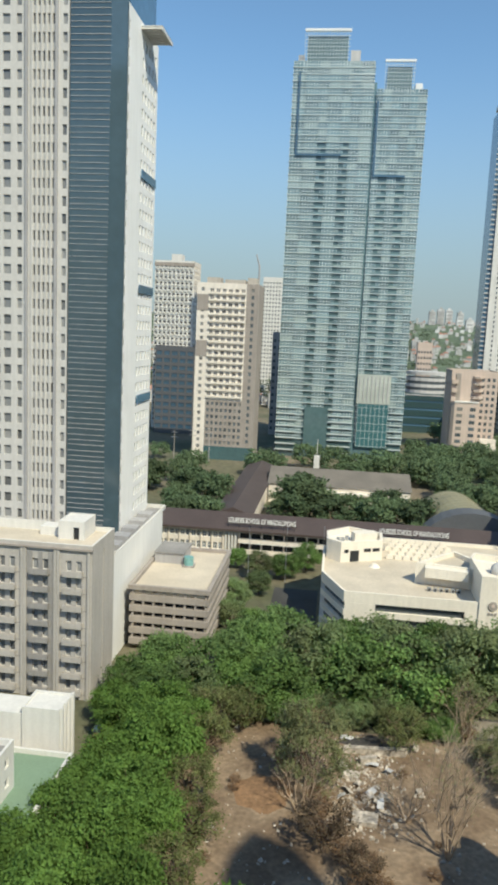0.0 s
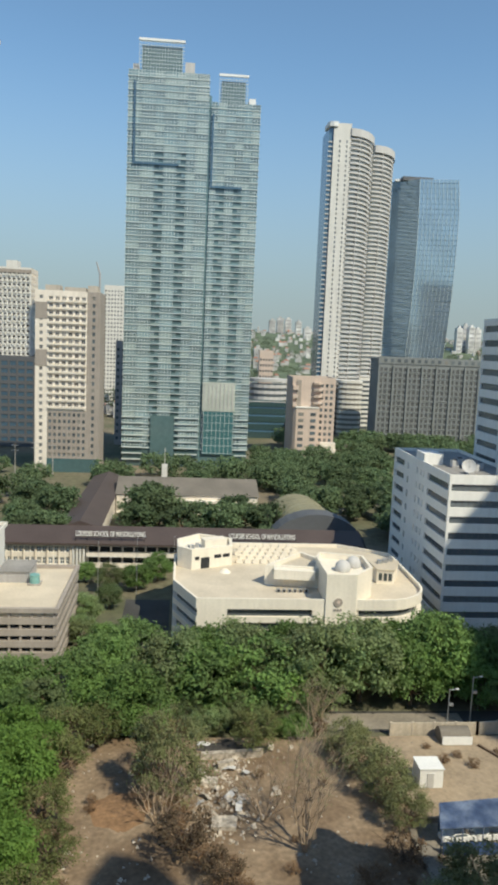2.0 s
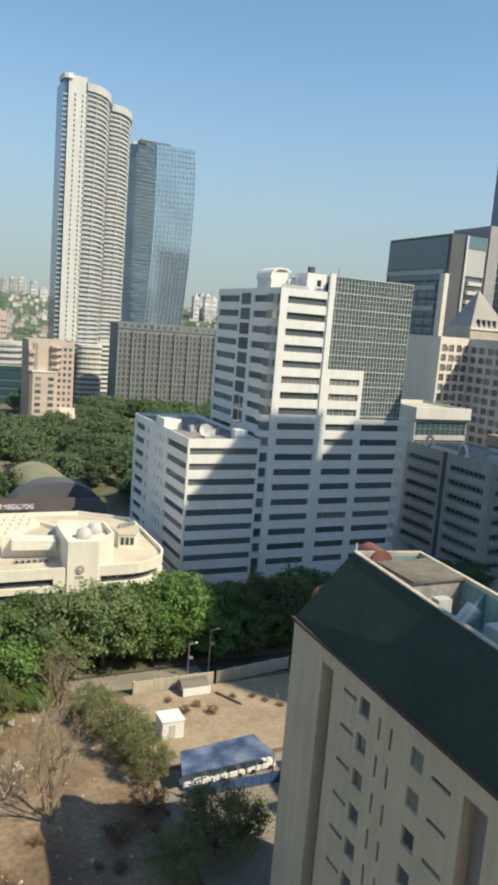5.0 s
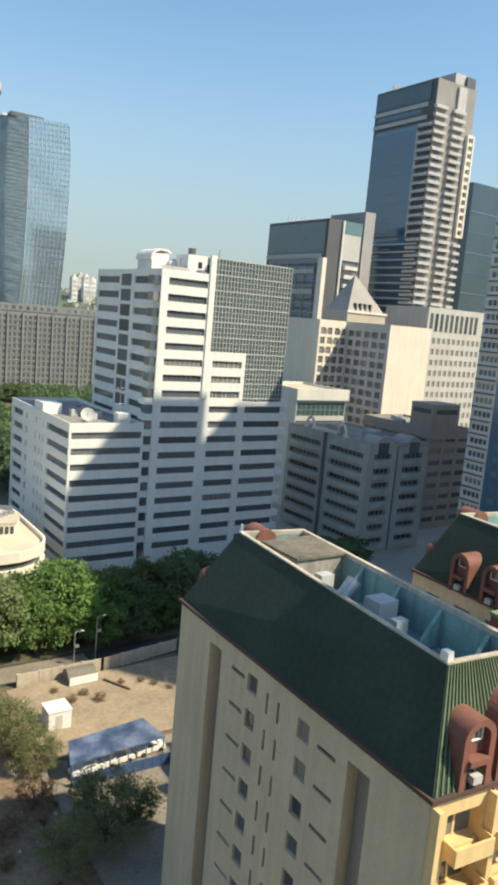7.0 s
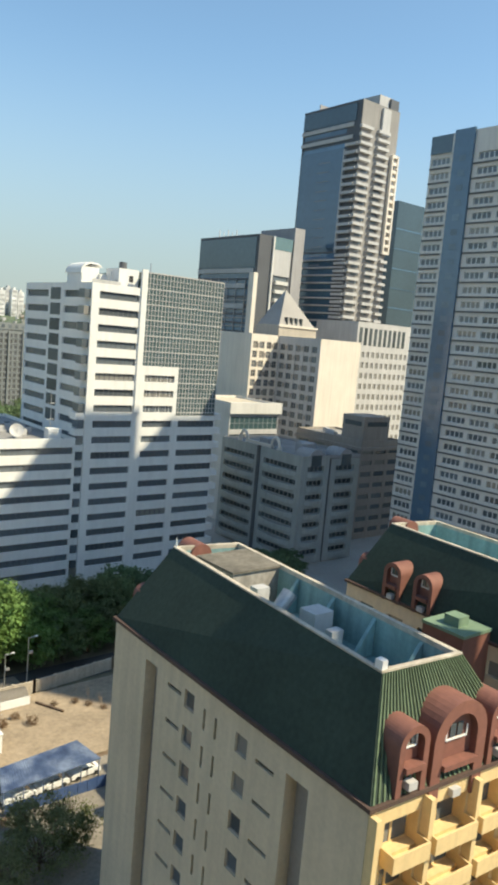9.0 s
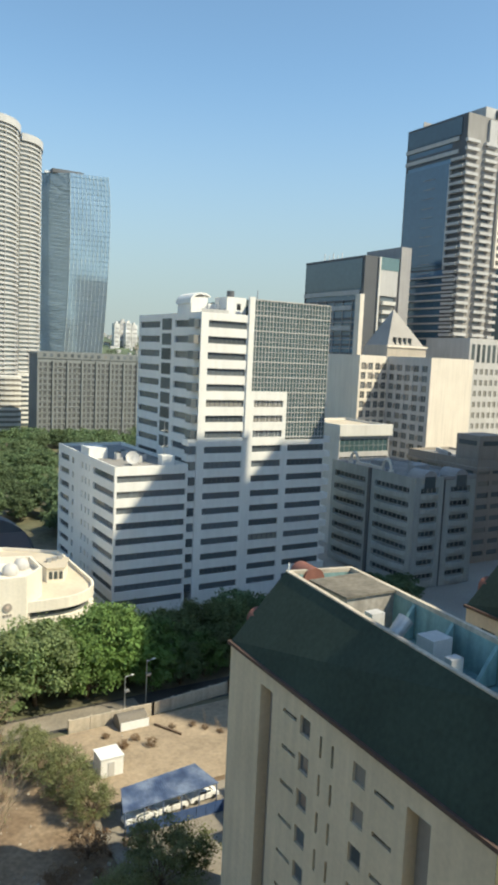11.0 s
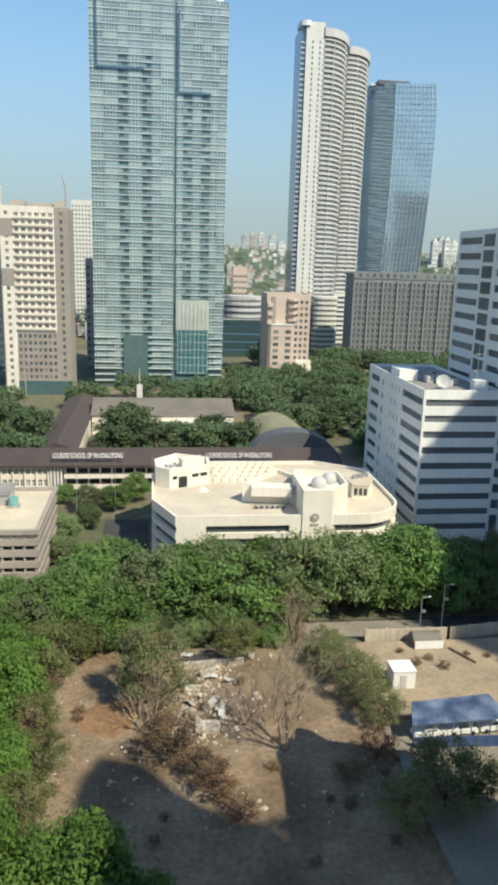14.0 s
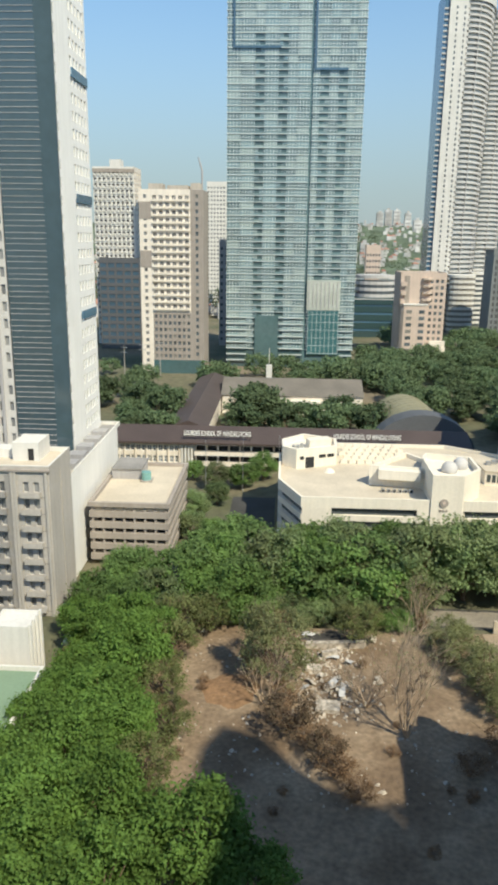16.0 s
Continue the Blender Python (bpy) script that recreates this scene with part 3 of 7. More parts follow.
boxpart("parapet_rail", rp, M_LGREY, 75.2, 149.0, 66.9, 82, 149.12, 67.9)
for k in range(5):
    boxpart("plant_box", rp, M_LGREY, 79.5 + k * 1.2, 150.2 + (k % 2), 66.2, 80.4 + k * 1.2, 151.4 + (k % 2), 67.6 + 0.4 * (k % 3))
boxpart("upper_house", rp, M_BRIGHT, 82, 150, 66.2, 87, 156, 71.0)
boxpart("lower_house", rp, M_BRIGHT, 76.4, 156.8, 66.2, 80.6, 164.2, 70.9)
boxpart("house_opening", rp, M_DARK, 84.6, 149.95, 68.2, 85.6, 150.0, 69.6)
part("tank", Geo().tube((84.5, 153, 71.0), (84.5, 153, 72.6), 0.9, 0.9, 12).mesh("tank", M_DGREY), rp)
part("mast", Geo().tube((90, 150, 70.8), (90, 150, 73), 0.15, 0.1).mesh("mast", M_METAL), rp)

# annex of the office tower
an = thing("office_annex", "white office annex with dark ribbon windows", "building")
block(an, 55.3, OY, 72.4, 188, 33.4, M_BRIGHT, M_ROOFG, wallmat=M_BRIGHT)
rows_a = spans(9, 2.6, 3.42, 1.5)
facade(an, (55.3, OY - 0.05), 0, 17.1, 0, 33.4, [(0.5, 16.6)], rows_a, M_BRIGHT, M_GLASS, depth=0.5, bars=(12, 1), frame_mat=M_DGREY)
facade(an, (55.3, 188), -90, 40.7, 0, 33.4, [(1.5, 9), (11.5, 12.8), (19, 19.6), (21.5, 22.3), (24, 24.6), (27, 40.2)], rows_a, M_BRIGHT, M_GLASS, depth=0.5, bars=(6, 1), frame_mat=M_DGREY)
boxpart("roof_house", an, M_BRIGHT, 55.6, 165, 32.6, 60, 171, 35.2)
for k in range(5):
    t_ = thing("roof_cooler", "grey rooftop cooling unit", "cooling unit", group="rooftop coolers")
    x, y = 61.0 + (k % 3) * 2.3, 152.5 + k * 3.0
    part("case", Geo().box(x, y, 33.0, x + 1.5, y + 1.6, 34.3).mesh("case", M_LGREY), t_)
    part("fan", Geo().tube((x + 0.75, y + 0.8, 34.3), (x + 0.75, y + 0.8, 34.6), 0.6, 0.55, 12).mesh("fan", M_DGREY), t_)
    part("stand", Geo().box(x - 0.1, y - 0.1, 32.6, x + 1.6, y + 1.7, 33.0).mesh("stand", M_GREY), t_)
dish = thing("satellite_dish", "pale round satellite dish on a short post", "satellite dish")
dv, df = [(0.0, 0.45, 0.0)], []
for i in range(1, 5):
    rr_ = 1.5 * i / 4
    dv += [(rr_ * math.cos(q * math.tau / 16), 0.45 * (1 - (i / 4) ** 2), rr_ * math.sin(q * math.tau / 16)) for q in range(16)]
df += [(0, 1 + q, 1 + (q + 1) % 16) for q in range(16)]
for i in range(3):
    df += [(1 + i * 16 + q, 17 + i * 16 + q, 17 + i * 16 + (q + 1) % 16, 1 + i * 16 + (q + 1) % 16) for q in range(16)]
part("bowl", mesh_of("bowl", dv, df, M_LGREY, None, True), dish, pose(60.2, 149.8, 35.0, -28, 0, -18))
part("post", Geo().tube((60.2, 150.2, 32.6), (60.2, 150.2, 34.9), 0.1, 0.1).mesh("post", M_METAL), dish)
part("feed_arm", Geo().tube((60.2, 149.9, 34.0), (59.9, 148.6, 35.6), 0.04, 0.04, 4).mesh("feed_arm", M_METAL), dish)
ms = thing("antenna_mast", "thin metal rooftop antenna mast", "antenna")
part("pole", Geo().tube((68.5, 152, 32.7), (68.5, 152, 43), 0.09, 0.05).mesh("pole", M_METAL), ms)
for z in (37, 40.5):
    part("crossbar", Geo().tube((67.6, 152, z), (69.4, 152, z), 0.06, 0.06).mesh("crossbar", M_METAL), ms)
boxpart("base", ms, M_BRIGHT, 67.6, 150.6, 32.7, 70.6, 153, 35)

# ---- glass residential tower ----
gt = thing("glass_tower", "tall teal glass residential tower with stepped crown", "tower")
GX0, GX1, GY = -28.4, 30.9, 349.0
GF = 2.85
boxpart("core_west", gt, M_TEALC, GX0 + 0.5, GY + 0.6, 0, 7.6, GY + 28, 176)
boxpart("core_east", gt, M_TEALC, 8.8, GY + 0.6, 0, GX1 - 0.5, GY + 28, 164)
boxpart("recess", gt, M_TEALC, 7.6, GY + 0.9, 0, 8.8, GY + 26, 168)
slab_w = Geo().box(GX0, GY, 0, 7.7, GY + 28.5, 0.32).mesh("slab", M_SLAB)
slab_e = Geo().box(8.7, GY, 0, GX1, GY + 28.5, 0.32).mesh("slab", M_SLAB)
rng = random.Random(4)
bays_w = [(-28.2, -22.5), (-22.3, -16.2), (-16.0, -12.2), (-12.0, -6.2), (-6.0, -2.2), (-2.0, 2.0), (2.2, 7.5)]
bays_e = [(8.9, 11.6), (11.8, 15.5), (15.7, 19.6), (19.8, 23.5), (23.7, 26.9), (27.1, 30.7)]
dark_w, dark_e = (2, 4), (1, 3)
for j in range(3, 62):
    z = j * GF
    for bays, dark, slab, top in ((bays_w, dark_w, slab_w, 175), (bays_e, dark_e, slab_e, 163)):
        if z > top:
            continue
        part("floor_slab", slab, gt, pose(0, 0, z))
        for k, (a, b) in enumerate(bays):
            if k in dark and z < (140 if bays is bays_w else 128):
                part("balcony_rail", pane_mesh(b - a, 0.85, M_TEAL), gt, pose(a, GY + 0.1, z + 0.33))
                if (j + k) % 3:
                    part("balcony_pier", pane_mesh((b - a) * 0.4, GF - 0.34, M_TEAL, (1, 1), M_SLAB), gt, pose(a + (b - a) * 0.58 * ((j // 2 + k) % 2), GY + 0.45, z + 0.33))
                continue
            part("window_band", pane_mesh(b - a, GF - 0.34, M_TEAL, (max(2, round((b - a) / 1.3)), 2), M_SLAB), gt, pose(a, GY + 0.25, z + 0.33))
for x0, x1, z0, z1 in ((-23.7, -3.8, 172, 189), (11.9, 24.8, 164.5, 176.5), (-3.2, 7.6, 164, 176.5)):
    g = Geo()
    k = 0
    x = x0
    while x < x1:
        g.box(x, GY + 0.2, z0, x + 0.16, GY + 0.4, z1)
        x += 1.25
    z = z0
    while z < z1:
        g.box(x0, GY + 0.24, z, x1, GY + 0.36, z + 0.2)
        z += 1.5
    part("crown_screen", g.mesh("crown_screen", M_SLAB), gt, None, "pale metal lattice crown screen")
    if x0 == -3.2:
        continue
    boxpart("crown_top", gt, M_WHT, x0 - 0.2, GY, z1, x1 + 0.2, GY + 0.9, z1 + 1.0)
    boxpart("crown_box", gt, M_TEAL, x0 + 1, GY + 2, z0, x1 - 1, GY + 20, z1 - 1.5)
boxpart("plant_room", gt, M_LGREY, -3.5, GY + 3, 176, 0.8, GY + 12, 182)
boxpart("plant_room", gt, M_LGREY, -26.5, GY + 3, 176, -23.9, GY + 12, 180)
boxpart("plant_room", gt, M_WHT, 25.6, GY + 3, 164, 28.6, GY + 12, 168.5)
# frames on the facade
for x0, x1, z0, z1 in ((-25.6, -5.2, 137.5, 172), (9.3, 23.5, 129, 160)):
    g = Geo().box(x0, GY - 0.5, z0, x0 + 0.8, GY + 0.2, z1).box(x0, GY - 0.5, z0 - 0.9, x1, GY + 0.2, z0)
    part("facade_frame", g.mesh("facade_frame", M_BGLASS), gt)
boxpart("louvre_screen", gt, M_LOUVRE, 8.9, GY - 0.5, 27, 24.2, GY + 0.2, 40.5, label="pale grey-green vertical louvre screen")
for k in range(8):
    boxpart("louvre", gt, M_LGREY, 9.8 + k * 1.85, GY - 0.75, 28, 10.2 + k * 1.85, GY - 0.5, 40)
M_AQUA = glass("aqua_glass", (0.085, 0.22, 0.24), rough=0.15, spec=0.7)
boxpart("aqua_wall", gt, M_AQUA, 9.6, GY - 0.5, 6.5, 23.8, GY + 0.2, 26.8, label="aqua glass podium wall")
for k in range(8):
    boxpart("aqua_mullion", gt, M_SLAB, 9.6 + k * 2.0, GY - 0.62, 6.5, 9.75 + k * 2.0, GY - 0.5, 26.8)
for k in range(6):
    boxpart("aqua_transom", gt, M_SLAB, 9.6, GY - 0.6, 7 + k * 3.6, 23.8, GY - 0.51, 7.15 + k * 3.6)
for j in range(8):
    for x0, x1 in ((-28.2, -18.5), (-3.4, 7.2), (24.6, 30.6)):
        boxpart("podium_deck", gt, M_SLAB, x0, GY - 0.55, 3.0 + j * 2.85, x1, GY + 0.1, 3.5 + j * 2.85)
boxpart("podium_glass", gt, M_TEALC, -15, GY - 0.4, 5, -4, GY + 0.2, 24, label="grey glass podium wall")


def slab_block(name, label, cat, x0, y0, x1, y1, z, wall, nx, nz, w, h, pitch_z, z_first, glassm=M_GLASS, join=False, side=True, left=False, roof=M_ROOFG, depth=0.3, side_n=4, frame_mat=None, side_wall=None):
    t = thing(name, label, cat)
    block(t, x0, y0, x1, y1, z, wall, roof, lip=0.8)
    px = (x1 - x0) / nx
    facade(t, (x0, y0), 0, x1 - x0, 0, z, spans(nx, (px - w) / 2, px, w), spans(nz, z_first, pitch_z, h), wall, glassm, depth, join=join, frame_mat=frame_mat)
    if side:
        ps = (y1 - y0) / side_n
        facade(t, (x1, y0), 90, y1 - y0, 0, z, spans(side_n, (ps - w) / 2, ps, w), spans(nz, z_first, pitch_z, h), side_wall or wall, glassm, depth, join=join)
    if left:
        ps = (y1 - y0) / side_n
        facade(t, (x0, y1), -90, y1 - y0, 0, z, spans(side_n, (ps - w) / 2, ps, w), spans(nz, z_first, pitch_z, h), side_wall or wall, glassm, depth, join=join)
    return t


# cream apartment slab and its neighbours
wa = thing("apartment_slab", "cream and taupe apartment slab with balconies", "building")
block(wa, -63.7, 327, -36.4, 348, 78, M_CREAM, M_ROOFG, inset=1.1)
facade(wa, (-63.7, 327), 0, 5.2, 0, 78, [(1.8, 3.2)], spans(24, 5, 3.02, 1.5), M_CREAM, M_PALEG)
for z in (46, 66):
    boxpart("wall_panel", wa, M_TAUPE, -63.6, 326.9, z, -58.6, 327, z + 7)
facade(wa, (-58.5, 327), 0, 16.6, 27, 78, spans(6, 0.5, 2.75, 1.7), spans(16, 28.6, 3.02, 1.7), M_CREAM, M_PALEG, depth=0.5, bars=(2, 1), frame_mat=M_CREAM)
blc = Geo().box(0, -0.8, 0, 2.2, 0, 0.9).mesh("balcony", M_CREAM)
for i in range(6):
    for j in range(16):
        part("balcony", blc, wa, pose(-58.1 + i * 2.75, 327, 27.9 + j * 3.02))
facade(wa, (-58.5, 327), 0, 16.6, 6, 27, spans(8, 0.6, 2.05, 1.2), spans(7, 7, 2.9, 1.5), M_TAUPE, M_GLASS)
boxpart("base", wa, M_TEALD, -58.5, 326.8, 0, -36.2, 328, 6)
facade(wa, (-41.9, 327), 0, 5.5, 6, 78, [(2.2, 3.4)], spans(23, 8, 3.02, 1.6), M_TAUPE, M_GLASS)
plain(wa, (-36.4, 327), 90, 21, 0, 78, M_TAUPE)
rc = thing("roof_clutter", "low rooftop plant boxes and rails", "plant")
for k, (x, w, h) in enumerate(((-60, 6, 2.5), (-52, 9, 1.8), (-42, 4, 2.8))):
    boxpart("plant_box", rc, M_BEIGE, x, 330, 77.2, x + w, 338, 77.2 + h + 0.8)

a2 = thing("patterned_apartments", "white apartment tower with a dense balcony pattern", "tower")
AX = -106.5
block(a2, AX, 420, -84, 440, 95, M_WHITE, M_ROOFG, inset=1.0)
facade(a2, (AX, 420), 0, 22.5, 0, 95, spans(9, 0.5, 2.45, 1.5), spans(29, 4, 3.1, 1.7), M_WHITE, M_DGREY, depth=0.8, join=True)
bal_a = Geo().box(0, -0.6, 0, 1.4, 0, 1.1).mesh("balcony", M_WHITE)
for j in range(29):
    for k in range(9):
        part("balcony", bal_a, a2, pose(AX + 0.3 + k * 2.45 + (0.9 if j % 2 else 0), 420, 3.6 + j * 3.1))
facade(a2, (-84, 420), 90, 20, 0, 95, spans(5, 1, 3.8, 1.8), spans(29, 4, 3.1, 1.7), M_CREAM, M_GLASS, join=True)
boxpart("roof_house", a2, M_WHITE, -98, 424, 94.2, -92, 432, 99)
boxpart("roof_band", a2, M_TAUPE, AX - 0.2, 419.7, 92, -83.8, 420, 94)

slab_block("dark_glass_block", "dark blue glass low office block", "building", -100, 400, -74, 425, 48, M_DGREY, 6, 11, 3.2, 2.2, 4.0, 3, M_BGLASS, True)
slab_block("shaded_block", "dark shaded office block between towers", "building", -38, 420, -24, 440, 58, M_GREY, 5, 14, 1.4, 1.6, 3.8, 3, M_GLASS, True)
slab_block("white_flats", "pale distant block of flats", "building", -66, 620, -46, 640, 102, M_WHITE, 8, 30, 1.2, 1.4, 3.2, 4, M_GLASS, True)
slab_block("white_flats", "pale distant block of flats", "building", -44, 640, -30, 655, 103, M_WHITE, 6, 30, 1.2, 1.4, 3.2, 4, M_GLASS, True)
slab_block("white_flats", "pale slim distant block of flats", "building", -31, 560, -22, 572, 84, M_WHITE, 5, 24, 1.0, 1.4, 3.2, 4, M_GLASS, True)
cr = thing("tower_crane", "dark lattice tower crane", "crane")
part("mast", Geo().box(-27.6, 400, 0, -26.2, 401.4, 66).mesh("mast", M_DARK), cr)
part("jib", Geo().tube((-30, 400.7, 63), (-20, 400.7, 92), 0.7, 0.4).mesh("jib", M_GREY), cr)
part("counter_jib", Geo().box(-31, 400, 62, -23, 401.4, 65).mesh("counter_jib", M_DARK), cr)
cr2 = thing("tower_crane", "far thin tower crane above flats", "crane")
part("mast", Geo().tube((-72, 640, 0), (-72, 640, 112), 0.8, 0.8).mesh("mast", M_GREY), cr2)
part("jib", Geo().tube((-72, 640, 112), (-75, 640, 122), 0.8, 0.5).mesh("jib", M_GREY), cr2)

# twin white towers with rounded balconies


def round_tower(x, y, w, d, z, label):
    """A tower whose balcony side sweeps back in a long curve from its front edge."""
    t = thing("balcony_tower", label, "tower", group="twin balcony towers")
    nfl = int((z - 12) / 3.15)
    arc_ = [(x + w * math.sin(a), y + d - d * math.cos(a)) for a in np.linspace(0, math.pi / 2, 16)]
    foot = [*arc_, (x + w, y + d + 8), (x - 1, y + d + 8), (x - 1, y)]
    inner = [(x - 1 + (px - x + 1) * 0.94, y + 1.2 + (py - y) * 0.97) for px, py in foot]
    part("core", Geo().prism(inner, 0, z - 1.2).mesh("core", M_GREYG), t)
    sl = Geo().prism(foot, 0, 1.3).mesh("balcony_band", M_LGREY)
    for j in range(nfl):
        part("balcony_band", sl, t, pose(0, 0, 10 + j * 3.15))
    for a in (3, 8, 12):
        part("balcony_divider", Geo().box(-0.2, -0.2, 0, 0.2, 1.4, z - 14).mesh("balcony_divider", M_LGREY), t, pose(*foot[a], 10))
    shell = Geo()
    outer = [(x + (px - x) * 1.04, y - 1.0 + (py - y) * 1.01) for px, py in arc_]
    inn = [(px - 0.7, py + 0.9) for px, py in outer]
    for a in range(15):
        shell.prism([outer[a], outer[a + 1], inn[a + 1], inn[a]], z - 5.0, z)
    part("crown", shell.mesh("crown", M_LGREY), t, None, "pale curved crown screen")
    boxpart("roof_house", t, M_LGREY, x + 1, y + 12, z - 3, x + 9, y + 24, z - 0.5)
    return t


rt1 = round_tower(107.5, 516.5, 22.6, 39.0, 206, "white tower with rounded balcony bays")
round_tower(134, 557, 22.2, 39.0, 207, "white tower with rounded balcony bays")
boxpart("white_wing", rt1, M_WHITE, 95.5, 516.5, 0, 107.5, 540, 209, label="plain off-white wing wall")
boxpart("glass_edge", rt1, M_BGLASS, 92.5, 518, 0, 95.5, 542, 206)
for j in range(57):
    for x in (99.4, 104.2):
        boxpart("slot_window", rt1, M_GLASS, x, 516.35, 20 + j * 3.15, x + 0.9, 516.6, 21.6 + j * 3.15)
    boxpart("edge_balcony", rt1, M_LGREY, 92.2, 517.4, 20 + j * 3.15, 95.4, 518, 20.9 + j * 3.15)
part("wing_crown", Geo().prism([(91.6, 519), (92.6, 516.6), (95, 515.4), (98, 515.4), (98, 530), (91.6, 530)], 206.5, 209.6).mesh("wing_crown", M_BRIGHT), rt1)

# curved blue glass tower
cu = thing("curved_glass_tower", "blue mirror-glass tower with a bowed side", "tower")
CT = 195.0


def bowed(z):
    """The tower's front edges at height z: the middle edge and the bowed outer edge."""
    mid = 183 - ((z - 150) / 150) ** 2 * (9 if z < 150 else 12)
    out = 216 - ((z - 160) / 160) ** 2 * (11 if z < 160 else 50)
    return mid, out


n = 40
v, f, idx = [], [], []
for j in range(n + 1):
    z = CT * j / n
    mid, out = bowed(z)
    v += [(164.0, 615, z), (mid, 600, z), (out * 0.99, 594, z), (out + 6, 640, z), (166, 650, z)]
for j in range(n):
    for k in range(5):
        f.append((j * 5 + k, j * 5 + (k + 1) % 5, j * 5 + 5 + (k + 1) % 5, j * 5 + 5 + k))
f.append(tuple(n * 5 + k for k in range(5)))
part("glass_skin", mesh_of("glass_skin", v, f, [M_DEEPBLUE, M_BLUEMIR], [1 if i % 5 == 1 and i < n * 5 else 0 for i in range(len(f))]), cu)
for j in range(48):
    z = 4 + j * 4.0
    mid, out = bowed(z)
    g = Geo().prism([(mid, 599.75), (out * 0.99, 593.75), (out * 0.99, 593.98), (mid, 599.98)], z, z + 0.35)
    part("spandrel", g.mesh("spandrel", M_BGLASS2), cu)
for k in range(11):
    g = Geo()
    for j in range(20):
        p_ = []
        for z in (CT * j / 20, CT * (j + 1) / 20):
            mid, out = bowed(z)
            p_.append((mid + (out * 0.99 - mid) * k / 10, 599.7 - 6 * k / 10, z))
        g.tube(p_[0], p_[1], 0.14, 0.14, 4)
    part("mullion", g.mesh("mullion", M_SLAB), cu)
boxpart("roof_rim", cu, M_DGREY, 170, 606, CT, 195, 630, CT + 3)
for k in range(3):
    boxpart("roof_unit", cu, M_WHT, 165.5 + k * 1.6, 612, CT, 166.5 + k * 1.6, 616, CT + 1.8)

# broad hotel slab and pink stepped building
ht = slab_block("hotel_slab", "broad grey-beige hotel slab with window grid", "building", 118, 447, 184, 470, 54, M_HOTELG, 22, 13, 1.9, 2.1, 3.45, 5, M_PALEG, True, True)
for k in range(8):
    boxpart("pier", ht, M_HOTELG, 117.7 + k * 9.0, 446.3, 0, 118.9 + k * 9.0, 447, 50)
for k in range(13):
    boxpart("sill_band", ht, M_HOTELG, 118, 446.75, 4.4 + k * 3.45, 184, 447, 4.9 + k * 3.45)
for k in range(15):
    boxpart("roof_slot", ht, M_GLASS, 121 + k * 4.2, 446.5, 52, 123 + k * 4.2, 446.6, 54)
boxpart("roof_band", ht, M_HOTELG, 117.6, 446.6, 51, 184.3, 447, 55.2)
for j in range(9):
    g = Geo().prism([(184 + 1.6 * math.sin(a), 447 + 3 - 3 * math.cos(a)) for a in np.linspace(0, math.pi, 7)], 4.2 + j * 3.45, 5.3 + j * 3.45)
    part("balcony", g.mesh("balcony", M_CREAM), ht)
pk = thing("stepped_building", "pink-beige stepped apartment building", "building")
block(pk, 57, 388, 80, 410, 43, M_PINK, M_ROOFG)
facade(pk, (57, 388), 0, 23, 0, 43, spans(3, 15.0, 2.6, 1.5), spans(11, 6, 3.2, 1.7), M_PINK, M_GLASS)
facade(pk, (80, 388), 90, 22, 0, 43, spans(5, 1.5, 4.2, 1.6), spans(11, 6, 3.2, 1.7), M_PINK, M_GLASS)
plain(pk, (57, 410), -90, 22, 0, 43, M_PINK)
boxpart("recess", pk, M_TAUPE, 59.2, 387.6, 28, 61.6, 388, 41.5)
for k in range(3):
    boxpart("recess_step", pk, M_PINK, 57.2, 386.4, 27.5 + k * 4.4, 59.4 + 0.4 * k, 387.99, 29.6 + k * 4.4)
boxpart("bay", pk, M_PINK, 59, 384.2, 0, 70.4, 387.99, 27)
part("bay_corner", Geo().prism([(59, 384.2), (57.6, 385.4), (57.2, 387.9), (59, 387.9)], 0, 27).mesh("bay_corner", M_PINK), pk)
boxpart("bay_cap", pk, M_WHITE, 58.6, 383.9, 27.01, 70.8, 387.99, 27.7)
for j in range(7):
    for x in (60.2, 66.6):
        boxpart("bay_window", pk, M_GLASS, x, 384.1, 3.2 + j * 3.3, x + 2.8, 384.3, 4.9 + j * 3.3)
for j in range(4):
    part("balcony", Geo().prism([(67.6, 388), (68.2, 386.2), (70.6, 385.6), (72.6, 386.6), (73, 388)], 29.2 + j * 3.4, 30.3 + j * 3.4).mesh("balcony", M_PINK), pk)
for k in range(3):
    boxpart("terrace", pk, M_CREAM, 66.5 + k * 3, 380.5 + k * 1.6, 0, 80.5, 384.1 + k * 1.2, 3.2 + k * 3)
for x0, x1, yb in ((104.5, 121.0, 498), (124.5, 141.5, 548)):
    t = thing("podium_wing", "white banded podium wing", "building", group="podium wings")
    foot = [(x0, yb), *[((x0 + x1) / 2 + (x1 - x0) / 2 * math.cos(a), yb + 4 * math.sin(a)) for a in np.linspace(-math.pi, 0, 9)][1:-1], (x1, yb), (x1, yb + 14), (x0, yb + 14)]
    part("core", Geo().prism([(x, y + 0.5) for x, y in foot], 0, 37).mesh("core", M_GLASS), t)
    bm_ = Geo().prism(foot, 0, 1.7).mesh("floor_band", M_WHITE)
    for j in range(11):
        part("floor_band", bm_, t, pose(0, 0, 2 + j * 3.4))
